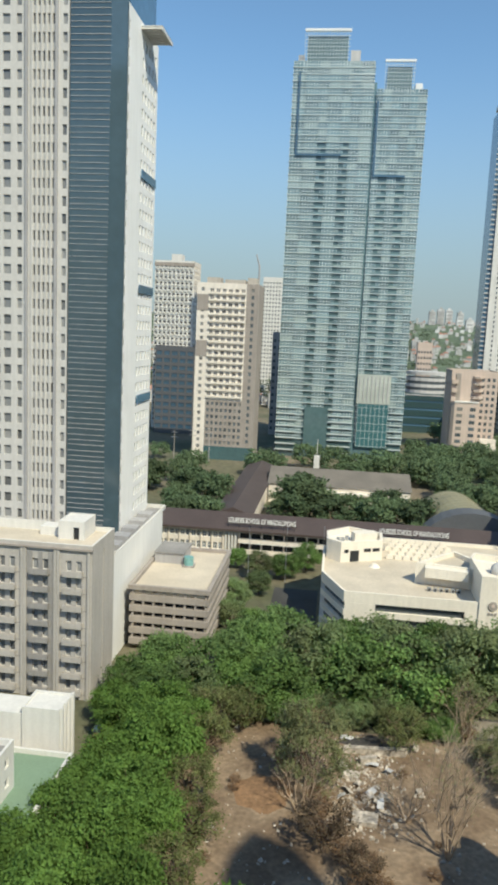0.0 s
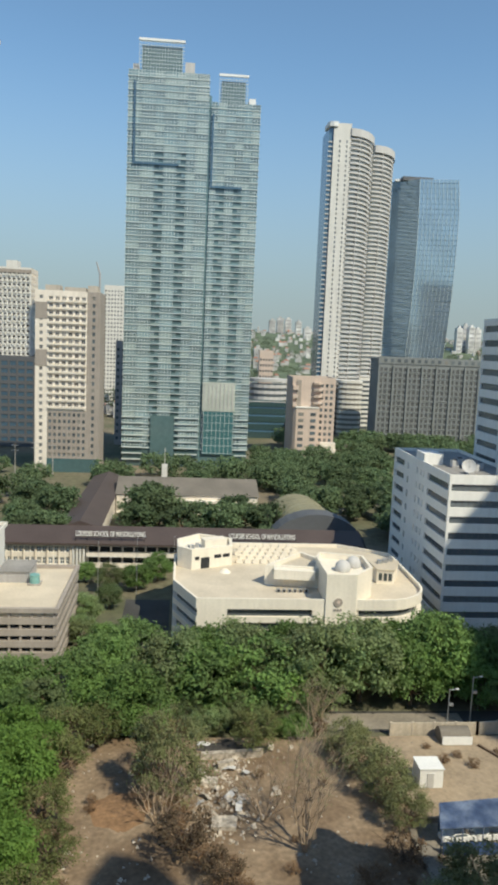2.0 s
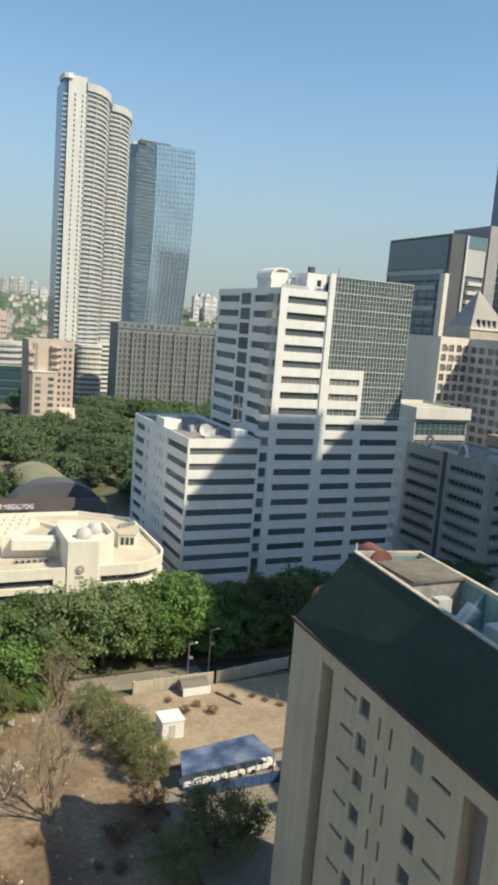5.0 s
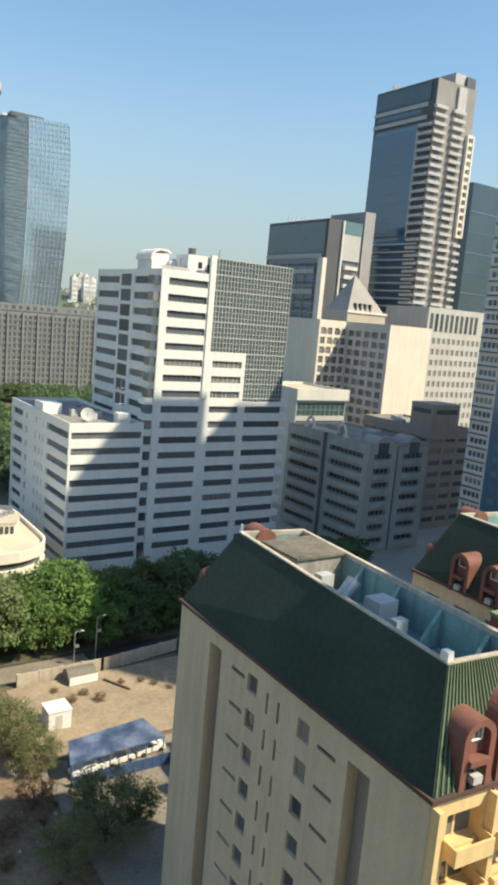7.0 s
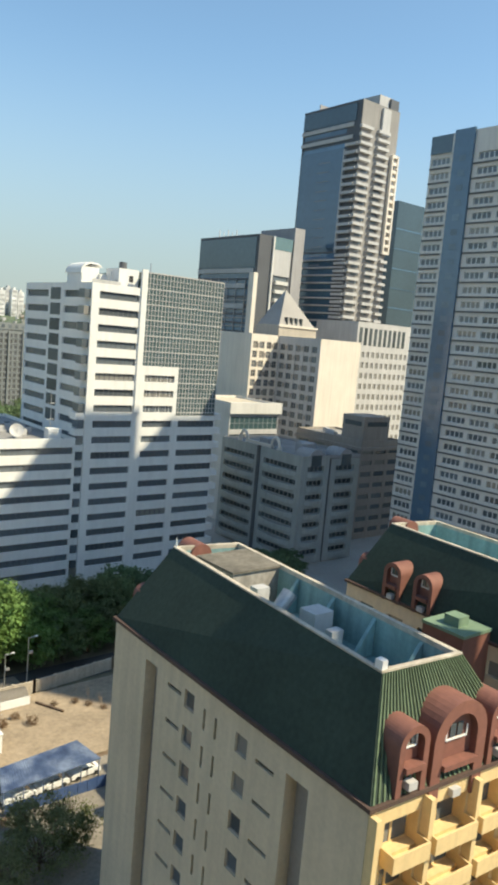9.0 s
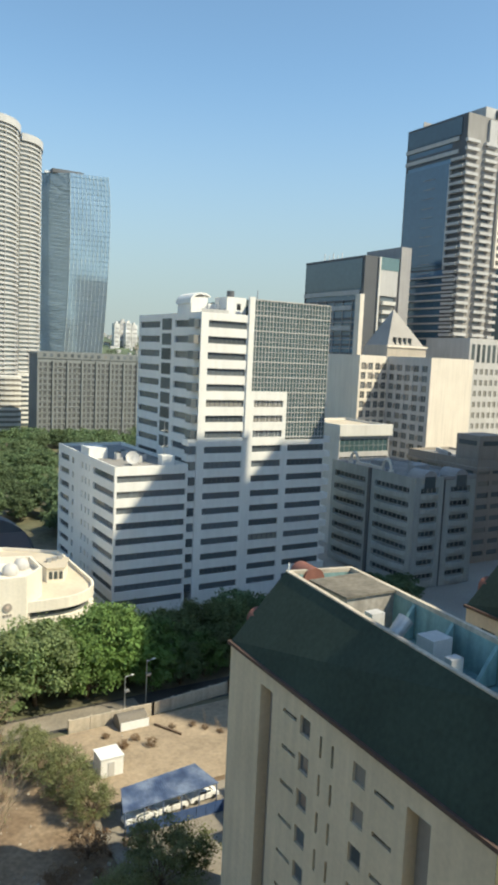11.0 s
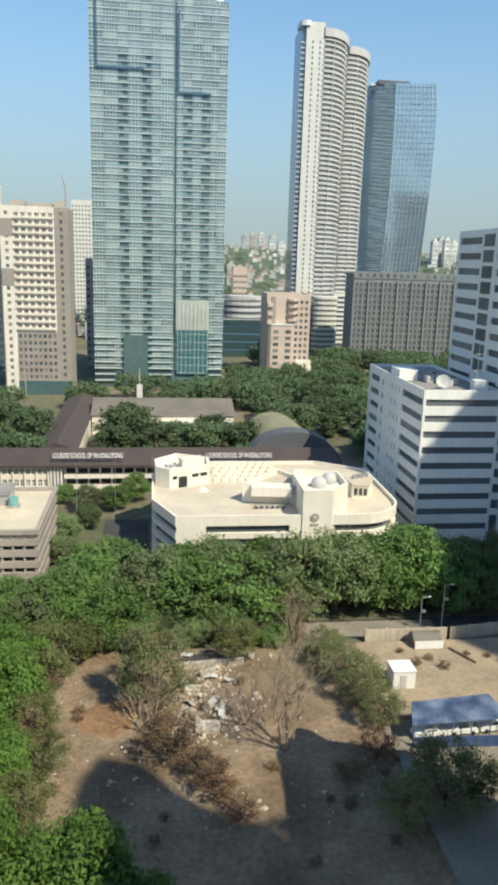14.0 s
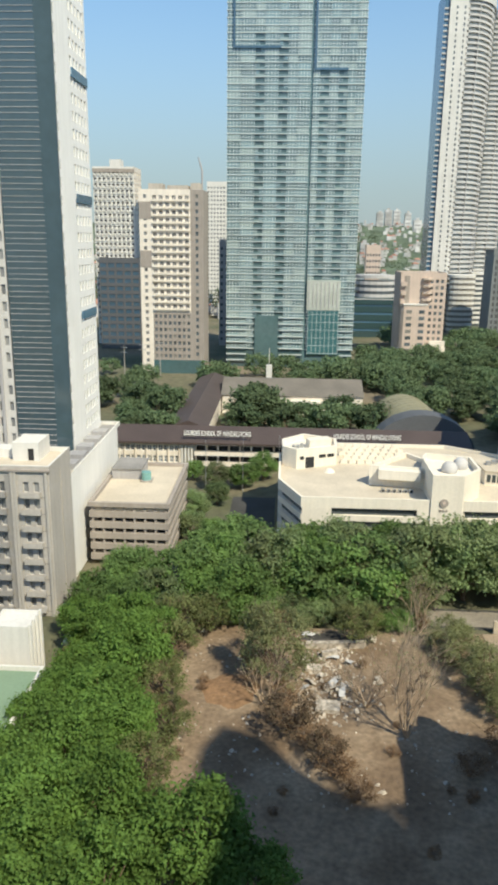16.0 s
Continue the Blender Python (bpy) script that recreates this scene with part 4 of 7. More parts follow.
# low rounded and long blocks behind the glass tower
lw = thing("rounded_block", "low rounded grey banded block", "building")
foot = [(57 + 13 * math.cos(a), 500 + 10 * math.sin(a)) for a in np.linspace(0, math.tau, 21)[:-1]]
part("core", Geo().prism([(57 + (x - 57) * 0.96, 500 + (y - 500) * 0.96) for x, y in foot], 0, 34).mesh("core", M_GLASS), lw)
bm_ = Geo().prism(foot, 0, 2.0).mesh("floor_band", M_LGREY)
for j in range(9):
    part("floor_band", bm_, lw, pose(0, 0, 3 + j * 4))
slab_block("long_low_block", "long low dark glazed block", "building", 34, 470, 72, 490, 23, M_TEALD, 1, 4, 36, 1.2, 5, 4, M_BGLASS)
slab_block("small_pink_flats", "small pink block of flats", "building", 53.4, 532, 63.4, 545, 55.4, M_PINK, 5, 12, 1.2, 1.6, 4, 4, M_GLASS, True)

# ---- right-hand group ----
dk = thing("balcony_highrise", "dark glass high-rise with white corner balconies", "tower")
block(dk, 228.5, 224, 251, 259, 158, M_DGREY, M_DARK)
facade(dk, (228.5, 259), -90, 35, 0, 158, [(1.0, 27)], spans(46, 5, 3.2, 2.5), M_DGREY, M_BGLASS, depth=0.25)
for j in range(29):
    boxpart("floor_ledge", dk, M_LGREY, 227.3, 225, 4.2 + j * 3.2, 228.5, 258.6, 4.9 + j * 3.2)
boxpart("glass_panel", dk, M_BGLASS, 228.1, 232, 99, 228.5, 258, 140, label="tall dark blue glass panel")
b3_ = Geo().box(-1.5, -1.6, 0, 0, 5.0, 1.15).mesh("balcony", M_LGREY)
for j in range(36):
    part("balcony", b3_, dk, pose(228.5, 225.8, 28 + j * 3.2))
for z in (143, 148):
    boxpart("roof_band", dk, M_LGREY, 228.0, 228, z, 228.5, 259, z + 1.6)
facade(dk, (228.5, 224), 0, 22.5, 0, 158, [(2, 7), (11, 15)], spans(40, 5, 3.2, 2.0), M_WARMD, M_GLASS, depth=0.4)
b1 = Geo().box(-1.8, -1.4, 0, 5.2, 0, 1.2).mesh("balcony", M_LGREY)
for j in range(40):
    part("balcony", b1, dk, pose(229.5, 224, 22 + j * 3.2))
    part("balcony", b1, dk, pose(240, 224, 22 + j * 3.2))
g = Geo().box(247.8, 222.6, 99, 248.6, 224, 140).box(251.2, 222.6, 99, 252.0, 224, 140)
for j in range(14):
    g.box(248.6, 222.8, 99 + j * 3.08, 251.2, 224, 100.2 + j * 3.08)
part("fin", g.mesh("fin", M_CREAM), dk, None, "cream ladder-like corner fin")
b4_ = Geo().box(0, -1.3, 0, 4.2, 0, 1.15).mesh("balcony", M_LGREY)
for j in range(12):
    part("balcony", b4_, dk, pose(247.4, 224, 60 + j * 3.2))
for j in range(12):
    boxpart("panel_line", dk, M_GREY, 227.95, 240, 92 + j * 3.9, 228.1, 247, 92.25 + j * 3.9)
boxpart("panel_edge", dk, M_LGREY, 227.6, 231.2, 97, 228.5, 231.9, 139)
boxpart("roof_box", dk, M_LGREY, 240, 226, 157, 248, 240, 163)
boxpart("top_glazing", dk, M_SLATEG, 228.2, 227, 150.2, 228.49, 258.6, 157)
boxpart("fin_top", dk, M_LGREY, 240, 223, 146.3, 244.6, 224, 157)
boxpart("crown_step", dk, M_DGREY, 246, 225, 157.5, 251, 250, 162.5)
boxpart("crown_frame", dk, M_GREY, 229, 250, 158, 236, 250.4, 160.4)
dl = thing("dark_office_block", "dark banded office block with white fins", "building")
block(dl, 188.4, 233.5, 206, 274, 99, M_DGREY, M_DARK)
facade(dl, (188.4, 274), -90, 40.5, 0, 99, [(1, 39)], spans(24, 5, 3.5, 2.7), M_DGREY, M_BGLASS, depth=0.3)
boxpart("top_glazing", dl, M_SLATEG, 188.2, 235, 86.5, 188.39, 273.6, 98)
for z in (84, 78, 70):
    boxpart("pale_band", dl, M_LGREY, 188.1, 240 if z < 80 else 236, z, 188.4, 274, z + 1.8)
facade(dl, (188.4, 233.5), 0, 17.6, 0, 99, [(9, 16)], spans(26, 5, 3.5, 1.8), M_DGREY, M_GLASS, depth=0.3)
boxpart("grey_slab", dl, M_GREY, 206.2, 233, 0, 211.5, 255, 104)
for j in range(7):
    boxpart("balcony", dl, M_WHITE, 197.2, 231.9, 59.5 + j * 3.5, 203.8, 233.5, 60.9 + j * 3.5)
boxpart("panel_edge", dl, M_WHITE, 195.2, 232.8, 56, 196.0, 233.5, 99)
for j in range(20):
    boxpart("floor_line", dl, M_GREY, 188.2, 236, 6.5 + j * 3.5, 188.4, 273.5, 6.9 + j * 3.5)
for k in range(6):
    boxpart("mullion", dl, M_GREY, 188.15, 240 + k * 6, 5, 188.35, 240.3 + k * 6, 82)
for k in range(5):
    part("roof_mast", Geo().tube((189.5 + k * 0.6, 262 - k * 2.2, 98), (189.5 + k * 0.6, 262 - k * 2.2, 102 - k % 2), 0.25, 0.2).mesh("roof_mast", M_WHT), dl)
boxpart("fin", dl, M_CREAM, 186.6, 233.0, 40, 188.6, 236, 84)
boxpart("white_panel", dl, M_LGREY, 196, 233.1, 84, 205, 233.5, 94)
boxpart("top_glazing", dl, M_TEALC, 196, 233.1, 94.1, 205.5, 233.5, 99)
gfar = thing("far_glass_tower", "plain teal glass tower standing behind", "tower")
boxpart("glass_skin", gfar, M_SLATEG, 300, 262, 0, 330, 290, 134)
for k in range(12):
    boxpart("spandrel", gfar, M_BGLASS, 300, 261.8, 10 + k * 10, 330, 262, 10.5 + k * 10)

rt = thing("striped_tower", "grey and white striped residential tower with glass bays", "tower")
RX, RY0, RY1, RZ = 144.0, 62.0, 117.6, 108.0
# unseen depth stretched to x 215 so it shades the brown block
block(rt, RX, RY0, 215, RY1, RZ, M_LGREY, M_ROOFG)
facade(rt, (RX, RY1), -90, RY1 - RY0, 0, RZ, [(0.5, 5.6), (13.3, 18.3), (19.5, 24.5), (25.7, 30.7), (31.9, 36.9)], spans(31, 4, 3.25, 1.5), M_WHITE, M_GLASS, depth=0.4, bars=(4, 1), frame_mat=M_WHT)
plain(rt, (RX, RY0), 0, 71, 0, RZ, M_LGREY)
plain(rt, (215, RY1), 180, 71, 0, RZ, M_LGREY)
boxpart("glass_bay", rt, M_BGLASS, RX - 0.6, 105.6, 2, RX, 110.8, RZ + 0.5, label="dark blue vertical glass bay")
boxpart("top_glazing", rt, M_SLATEG, RX - 0.3, 111.4, 103.9, RX - 0.26, 117.5, RZ)
boxpart("edge_fin", rt, M_WHITE, RX - 0.5, 110.9, 2, RX, 111.3, RZ)
for j in range(31):
    z = 3.0 + j * 3.25
    boxpart("ledge", rt, M_DGREY, RX - 0.25, 111.4, z, RX, 117.5, z + 0.35)
    boxpart("ledge", rt, M_DGREY, RX - 0.25, RY0 + 0.2, z, RX, 105.4, z + 0.35)
    boxpart("spandrel", rt, M_WHITE, RX - 0.15, RY0 + 0.2, z + 0.4, RX, 105.4, z + 0.95)
    boxpart("spandrel", rt, M_WHITE, RX - 0.15, 111.4, z + 0.4, RX, 117.5, z + 0.95)
    boxpart("bay_pane", rt, M_BGLASS2, RX - 0.64, 107.2, z + 1.0, RX - 0.6, 109.0, z + 2.3)

cb = thing("blank_wall_block", "cream block with a blank sunlit party wall", "building")
block(cb, 181, 186, 201, 207.5, 60, M_CREAM, M_ROOFG)
plain(cb, (181, 186), 0, 20, 0, 60, M_CREAM)
facade(cb, (181, 208), -90, 22, 0, 60, spans(5, 1.0, 4.2, 2.6), spans(16, 4, 3.4, 2.2), M_LGREY, M_GLASS, bars=(2, 1), frame_mat=M_TAUPE)
for j in range(16):
    for k in range(4):
        if (j + k) % 2:
            boxpart("tile_panel", cb, M_TAUPE, 180.9, 203.0 - k * 4.2, 4.3 + j * 3.4, 181, 204.0 - k * 4.2, 5.9 + j * 3.4)
py = thing("pyramid_roof_block", "cream block with checkered windows and a stone pyramid roof", "building")
block(py, 168, 208, 182, 232, 60, M_CREAM, M_ROOFG)
facade(py, (168, 208), 0, 14, 0, 60, spans(4, 0.9, 3.2, 2.1), spans(16, 4, 3.4, 2.4), M_CREAM, M_GLASS, depth=0.3, bars=(2, 2), frame_mat=M_TAUPE)
plain(py, (168, 232), -90, 24, 0, 60, M_CREAM)
for j in range(16):
    for k in range(4):
        if (j + k) % 2:
            boxpart("tile_panel", py, M_TAUPE, 168.3 + k * 3.2 + 2.75, 207.9, 4.3 + j * 3.4, 169.2 + k * 3.2 + 2.75, 208, 5.9 + j * 3.4)
v = [(180.6, 208.3, 64), (198.4, 208.3, 64), (198.4, 221, 64), (180.6, 221, 64), (188.2, 215, 77.6)]
# roof colour darkened to stand in for shade on the pyramid
part("pyramid_roof", mesh_of("pyramid_roof", v, [(0, 1, 4), (1, 2, 4), (2, 3, 4), (3, 0, 4), (3, 2, 1, 0)], M_SHADY), py, None, "pyramid roof in a shade-darkened stone colour")
boxpart("roof_step", py, M_BEIGE, 180.2, 207.8, 59.9, 199, 221.4, 64)
boxpart("roof_ledge", py, M_CREAM, 179.8, 207.4, 63.4, 199.4, 208.0, 64.1)
for k in range(4):
    boxpart("roof_dormer", py, M_SHADEG, 184.2 + k * 2.4, 208.5, 64.0, 184.9 + k * 2.4, 210.5, 67.0)
gw = slab_block("window_grid_block", "light grey block with square window grid", "building", 222, 208, 266, 232, 68.6, M_LGREY, 15, 13, 1.75, 2.2, 4.3, 3, M_GLASS, True, False, True, side_n=8)
for k in range(10):
    boxpart("tall_window", gw, M_SHADEG, 223.2 + k * 2.93, 207.9, 59.4, 224.9 + k * 2.93, 208.0, 66.4)
cap = thing("cornice_block", "low block with white cornice over glazing", "building")
block(cap, 141, 182, 161, 205, 38, M_WHITE, M_ROOF)
facade(cap, (141, 182), 0, 20, 0, 34.6, [(0.3, 19.7)], spans(6, 2, 5.5, 4), M_LGREY, M_TEALD, bars=(10, 2), frame_mat=M_METAL)
boxpart("cornice", cap, M_WHITE, 140.4, 181.2, 34.6, 161.6, 182.4, 38.1)
plain(cap, (141, 205), -90, 23, 0, 38, M_WHITE)
bl = thing("balcony_block", "grey shaded apartment block with curved ribbon balconies", "building")
block(bl, 131.2, 137.4, 153, 172, 29.2, M_GREY, M_ROOFG, inset=1.15)
BR = spans(7, 2.4, 3.75, 1.5)
facade(bl, (131.2, 172), -90, 34.6, 0, 29.2, [(1.4, 15.2), (19.2, 32.6)], BR, M_GREYG, M_SHADEG, depth=0.9, bars=(8, 1), frame_mat=M_GREY)
facade(bl, (131.2, 137.4), 0, 10.0, 0, 29.2, [(2.2, 8.2)], BR, M_GREYG, M_SHADEG, depth=0.9, bars=(4, 1), frame_mat=M_GREY)
facade(bl, (141.9, 137.45), 0, 11.1, 0, 29.2, [(2.0, 9.0)], BR, M_GREYG, M_SHADEG, depth=0.9, bars=(4, 1), frame_mat=M_GREY)
# charcoal strips stand in for the shade inside two notches
boxpart("groove", bl, M_DGREY, 130.9, 154.3, 0, 131.6, 155.5, 29.3)
boxpart("groove", bl, M_DGREY, 141.15, 137.6, 0, 141.95, 138.8, 29.3)


def bow_balcony(w, d, h=1.25):
    pts = [(w * i / 8, -d * math.sin(math.pi * i / 8)) for i in range(9)]
    return Geo().prism([*pts, (w, 0.05), (0, 0.05)], 0, h).mesh("balcony", M_GREYG)


wide, small_a, small_b = bow_balcony(13.4, 1.3), bow_balcony(6.0, 1.0), bow_balcony(7.0, 1.0)
for j in range(7):
    z = 1.1 + j * 3.75
    part("balcony", wide, bl, pose(131.2, 170.4, z, 0, 0, -90))
    part("balcony", wide, bl, pose(131.2, 152.8, z, 0, 0, -90))
    part("balcony", small_a, bl, pose(133.4, 137.4, z))
    part("balcony", small_b, bl, pose(143.9, 137.45, z))
for y0 in (164.2, 150.4):
    g = Geo()
    for a in np.linspace(0, math.pi, 11)[:-1]:
        b_ = a + math.pi / 10
        g.tube((133, y0 + 1.7 * math.cos(a), 29.4 + 2.7 * math.sin(a)), (133, y0 + 1.7 * math.cos(b_), 29.4 + 2.7 * math.sin(b_)), 0.42, 0.42)
    part("roof_arch", g.mesh("roof_arch", M_CREAM), bl, None, "cream rooftop arch")
    for q_ in (-1.7, 1.7):
        boxpart("arch_foot", bl, M_CREAM, 132.5, y0 + q_ - 0.5, 28.2, 133.5, y0 + q_ + 0.5, 29.6)
boxpart("arch_parapet", bl, M_CREAM, 132.6, 151.6, 28.3, 133.2, 162.6, 29.9)
for xc in (136.2, 147.4):
    dome = [(xc - 2.6 * math.cos(a), 28.4 + 2.5 * math.sin(a)) for a in np.linspace(0, math.pi, 11)]
    v = [(x, y, z) for y in (137.3, 143) for x, z in dome]
    part("roof_vault", mesh_of("roof_vault", v, [(k, k + 1, 12 + k, 11 + k) for k in range(10)] + [tuple(range(10, -1, -1)), tuple(range(11, 22))], M_GREY), bl, None, "grey barrel roof over the end bay")
    part("vault_opening", Geo().prism([(xc - 1.8, 137.2), (xc + 1.8, 137.2), (xc + 1.8, 137.29), (xc - 1.8, 137.29)], 26.4, 29.4).mesh("vault_opening", M_SHADEG), bl)
for k, (x, y, w, d, h) in enumerate(((139, 146, 4, 3, 2.4), (145, 150, 3, 5, 1.8), (137, 158, 5, 4, 2.0), (148, 143, 2, 2, 1.6))):
    boxpart("roof_unit", bl, M_GREY, x, y, 28.4, x + w, y + d, 28.5 + h)
br = slab_block("brown_block", "brown-grey banded block in shade", "building", 167, 150, 185, 179, 30.6, M_TAUPE, 3, 8, 4.6, 1.5, 3.5, 2, M_GLASS, False, False, True, side_n=4)
boxpart("roof_cornice", br, M_TAUPE, 166.2, 149.2, 27.6, 185.4, 179, 28.6)
boxpart("roof_house", br, M_TAUPE, 169.4, 152, 29.8, 181, 161, 37.6)
boxpart("house_band", br, M_SHADEG, 169.3, 153, 34.6, 169.4, 160, 36)
boxpart("house_band", br, M_SHADEG, 171, 151.9, 34.6, 180, 152, 36)
for k in range(4):
    boxpart("roof_unit", br, M_LGREY, 168.2 + k * 1.8, 163 + k * 3, 29.8, 169.6 + k * 1.8, 164.6 + k * 3, 31.4)

# ---- school ----
sc = thing("school_building", "long two-storey cream school with a brown sheet roof", "school")
SY = 187.5
boxpart("body", sc, M_CREAM, -47.5, SY + 1.5, 0, 48, 200, 6.2)
facade(sc, (-48, SY), 0, 21, 0, 6.4, spans(14, 0.45, 1.46, 1.05), [(1.0, 2.7), (4.0, 5.5)], M_CREAM, M_GLASS, depth=0.3, bars=(2, 2), frame_mat=M_WHT)
for k in range(8):
    boxpart("pilaster", sc, M_BEIGE, -48 + k * 2.92 - 0.12, SY - 0.25, 0, -48 + k * 2.92 + 0.12, SY, 6.4)
for k in range(4):
    boxpart("stair_fin", sc, M_WHITE, -26.9 + k * 0.85, SY - 0.3, 0, -26.4 + k * 0.85, SY + 0.5, 6.6)
# gallery shade is put into the near-black panes
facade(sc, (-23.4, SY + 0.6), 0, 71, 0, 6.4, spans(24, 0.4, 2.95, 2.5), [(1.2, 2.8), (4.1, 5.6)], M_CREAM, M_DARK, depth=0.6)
for z in (2.85, 5.65):
    boxpart("gallery_slab", sc, M_WHITE, -23.4, SY - 0.6, z + 0.25, 48, SY + 0.6, z + 0.45)
for z in (0.1, 3.1):
    boxpart("gallery_rail", sc, M_CREAM, -23.4, SY - 0.6, z + 0.2, 48, SY - 0.45, z + 1.1)
v = [(-48.6, SY - 1.0, 6.5), (48.6, SY - 1.0, 6.5), (48.6, SY + 7, 9.4), (-48.6, SY + 7, 9.4), (48.6, SY + 15, 6.5), (-48.6, SY + 15, 6.5)]
part("roof", mesh_of("roof", v, [(0, 1, 2, 3), (3, 2, 4, 5), (0, 3, 5), (1, 4, 2), (0, 5, 4, 1)], M_BROWN), sc, None, "brown metal sheet roof")
boxpart("fascia", sc, M_BROWN, -48.6, SY - 1.15, 6.2, 48.6, SY - 1.0, 6.75)
for x0, x1 in ((-26.2, -8.6), (12.8, 30.2)):
    sg = thing("roof_sign", "white letters standing on a dark rail on the school roof", "sign", group="school roof signs")
    cu_ = bpy.data.curves.new("letters", "FONT")
    cu_.body, cu_.size, cu_.extrude, cu_.offset = "LOURDES SCHOOL OF MANDALUYONG", 1.9, 0.08, 0.02
    tmp = bpy.data.objects.new("tmp", cu_)
    me = bpy.data.meshes.new_from_object(tmp)
    bpy.data.objects.remove(tmp)
    w = max(vv.co.x for vv in me.vertices)
    me.materials.clear()
    me.materials.append(M_LETTER)
    L = part("lettering", me, sg, pose(x0, SY + 0.2, 8.35, 90) @ Matrix.Diagonal(((x1 - x0) / w, 1, 1, 1)))
    boxpart("rail", sg, M_DARK, x0 - 0.4, SY + 0.3, 8.15, x1 + 0.4, SY + 0.45, 8.35)
    for k in range(7):
        part("strut", Geo().tube((x0 + k * 2.9, SY + 0.4, 7.0), (x0 + k * 2.9, SY + 0.4, 8.2), 0.06, 0.06).mesh("strut", M_DARK), sg)

# wing running back, long hall and barrel-roofed gym


def gable(name, label, x0, y0, x1, y1, ze, zr, wall, roof, along="y"):
    t = thing(name, label, "building")
    boxpart("wall_shell", t, wall, x0 + 0.5, y0 + 0.5, 0, x1 - 0.5, y1 - 0.5, ze)
    if along == "y":
        xm = (x0 + x1) / 2
        v = [(x0, y0, ze), (xm, y0, zr), (x1, y0, ze), (x0, y1, ze), (xm, y1, zr), (x1, y1, ze)]
        f = [(0, 1, 4, 3), (1, 2, 5, 4), (0, 2, 1), (3, 4, 5), (0, 3, 5, 2)]
    else:
        ym = (y0 + y1) / 2
        v = [(x0, y0, ze), (x0, ym, zr), (x0, y1, ze), (x1, y0, ze), (x1, ym, zr), (x1, y1, ze)]
        f = [(0, 3, 4, 1), (1, 4, 5, 2), (0, 1, 2), (3, 5, 4), (0, 2, 5, 3)]
    part("roof", mesh_of("roof", v, f, roof), t)
    return t


gable("school_wing", "school wing with a long brown sheet roof", -33, 203, -21.5, 283, 6.5, 8.6, M_CREAM, M_BROWN)
hall = gable("school_hall", "long hall with a grey-brown sheet roof", -22, 250, 27, 276, 6.6, 10.5, M_CREAM, M_HALL, "x")
boxpart("front_canopy", hall, M_CREAM, 2, 247.5, 4.6, 14, 250.4, 5.2)
for k in range(4):
    boxpart("skylight", gable("garden_shed", "small shed among trees", -30 + k * 14, 238, -26 + k * 14, 243, 3, 3.8, M_CREAM, M_LGREY), M_WHT, -29 + k * 14, 240, 3.9, -27.5 + k * 14, 241, 4.0)
gym = thing("barrel_roof_gym", "gymnasium with a pale barrel roof", "building")
arc = [(40.0 - 9.2 * math.cos(a), 3.0 + 8.4 * math.sin(a)) for a in np.linspace(0, math.pi, 17)]
v = [(x - (y - 208) * 0.12, y, z) for y in (208, 234) for x, z in arc]
f = [(k, k + 1, 17 + k + 1, 17 + k) for k in range(16)] + [tuple(range(16, -1, -1)), tuple(range(17, 34)), (0, 17, 33, 16)]
M_OLIVES = material("pale_olive_sheet", (0.27, 0.25, 0.16), 0.6, big=0.15, fine=0.1)
part("barrel_roof", mesh_of("barrel_roof", v, f, M_OLIVES), gym)
for k in range(9):
    g = Geo()
    y = 209 + k * 3
    for a in range(16):
        g.tube((arc[a][0] - (y - 208) * 0.12, y, arc[a][1]), (arc[a + 1][0] - (y - 208) * 0.12, y, arc[a + 1][1]), 0.14, 0.14, 4)
    part("roof_rib", g.mesh("roof_rib", M_OLIVES), gym)
boxpart("base", gym, M_GREY, 30.8, 208.2, 0, 48.6, 233.8, 3.0)
# barrel added before the gym; its charcoal colour stands in for cast shade
arc = [(38.5 - 14.5 * math.cos(a), 0.6 + 11.6 * math.sin(a)) for a in np.linspace(0, math.pi, 17)]
v = [(x, y, z) for y in (200.9, 207.9) for x, z in arc]
part("front_canopy", mesh_of("front_canopy", v, f[:18], M_DGREY), gym, None, "added charcoal barrel that stands in for shade")
boxpart("front_wall", gym, M_DARK, 24.5, 200.6, 0, 52.5, 200.88, 1.0)
bt = thing("bell_tower", "small white chapel bell tower", "tower")
boxpart("shaft", bt, M_WHITE, -7.6, 290, 0, -5.4, 292, 10.5)
boxpart("spire", bt, M_WHITE, -6.6, 290.9, 10.5, -6.4, 291.1, 17)

# ---- white institute ----
ins = thing("institute_building", "white angular institute with flat roofs and ribbon windows", "building")
curve = [(38 + 9.5 * math.sin(a), 138 - 9.5 * math.cos(a)) for a in np.linspace(0, math.pi / 2, 8)]
foot = [(-0.9, 139), (3.4, 128.5), *curve, (47.5, 160), (37, 167), (6, 167), (-0.9, 156)]
ZR = 13.0
cx, cy = 22, 147


def shrink(poly, d):
    out = []
    for x, y in poly:
        r = math.hypot(x - cx, y - cy)
        out.append((x - (x - cx) / r * d, y - (y - cy) / r * d))
    return out


part("body", Geo().prism(shrink(foot, 0.9), 0, 12.0).mesh("body", M_GLASS), ins)
part("roof", Geo().prism(shrink(foot, 0.3), 12.0, 12.25).mesh("roof", M_ROOF), ins, None, "cream roof deck")
rim = Geo()
inner = shrink(foot, 0.45)
for a in range(len(foot)):
    b = (a + 1) % len(foot)
    rim.prism([foot[a], foot[b], inner[b], inner[a]], 11.0, ZR)
part("parapet", rim.mesh("parapet", M_CREAMW), ins)
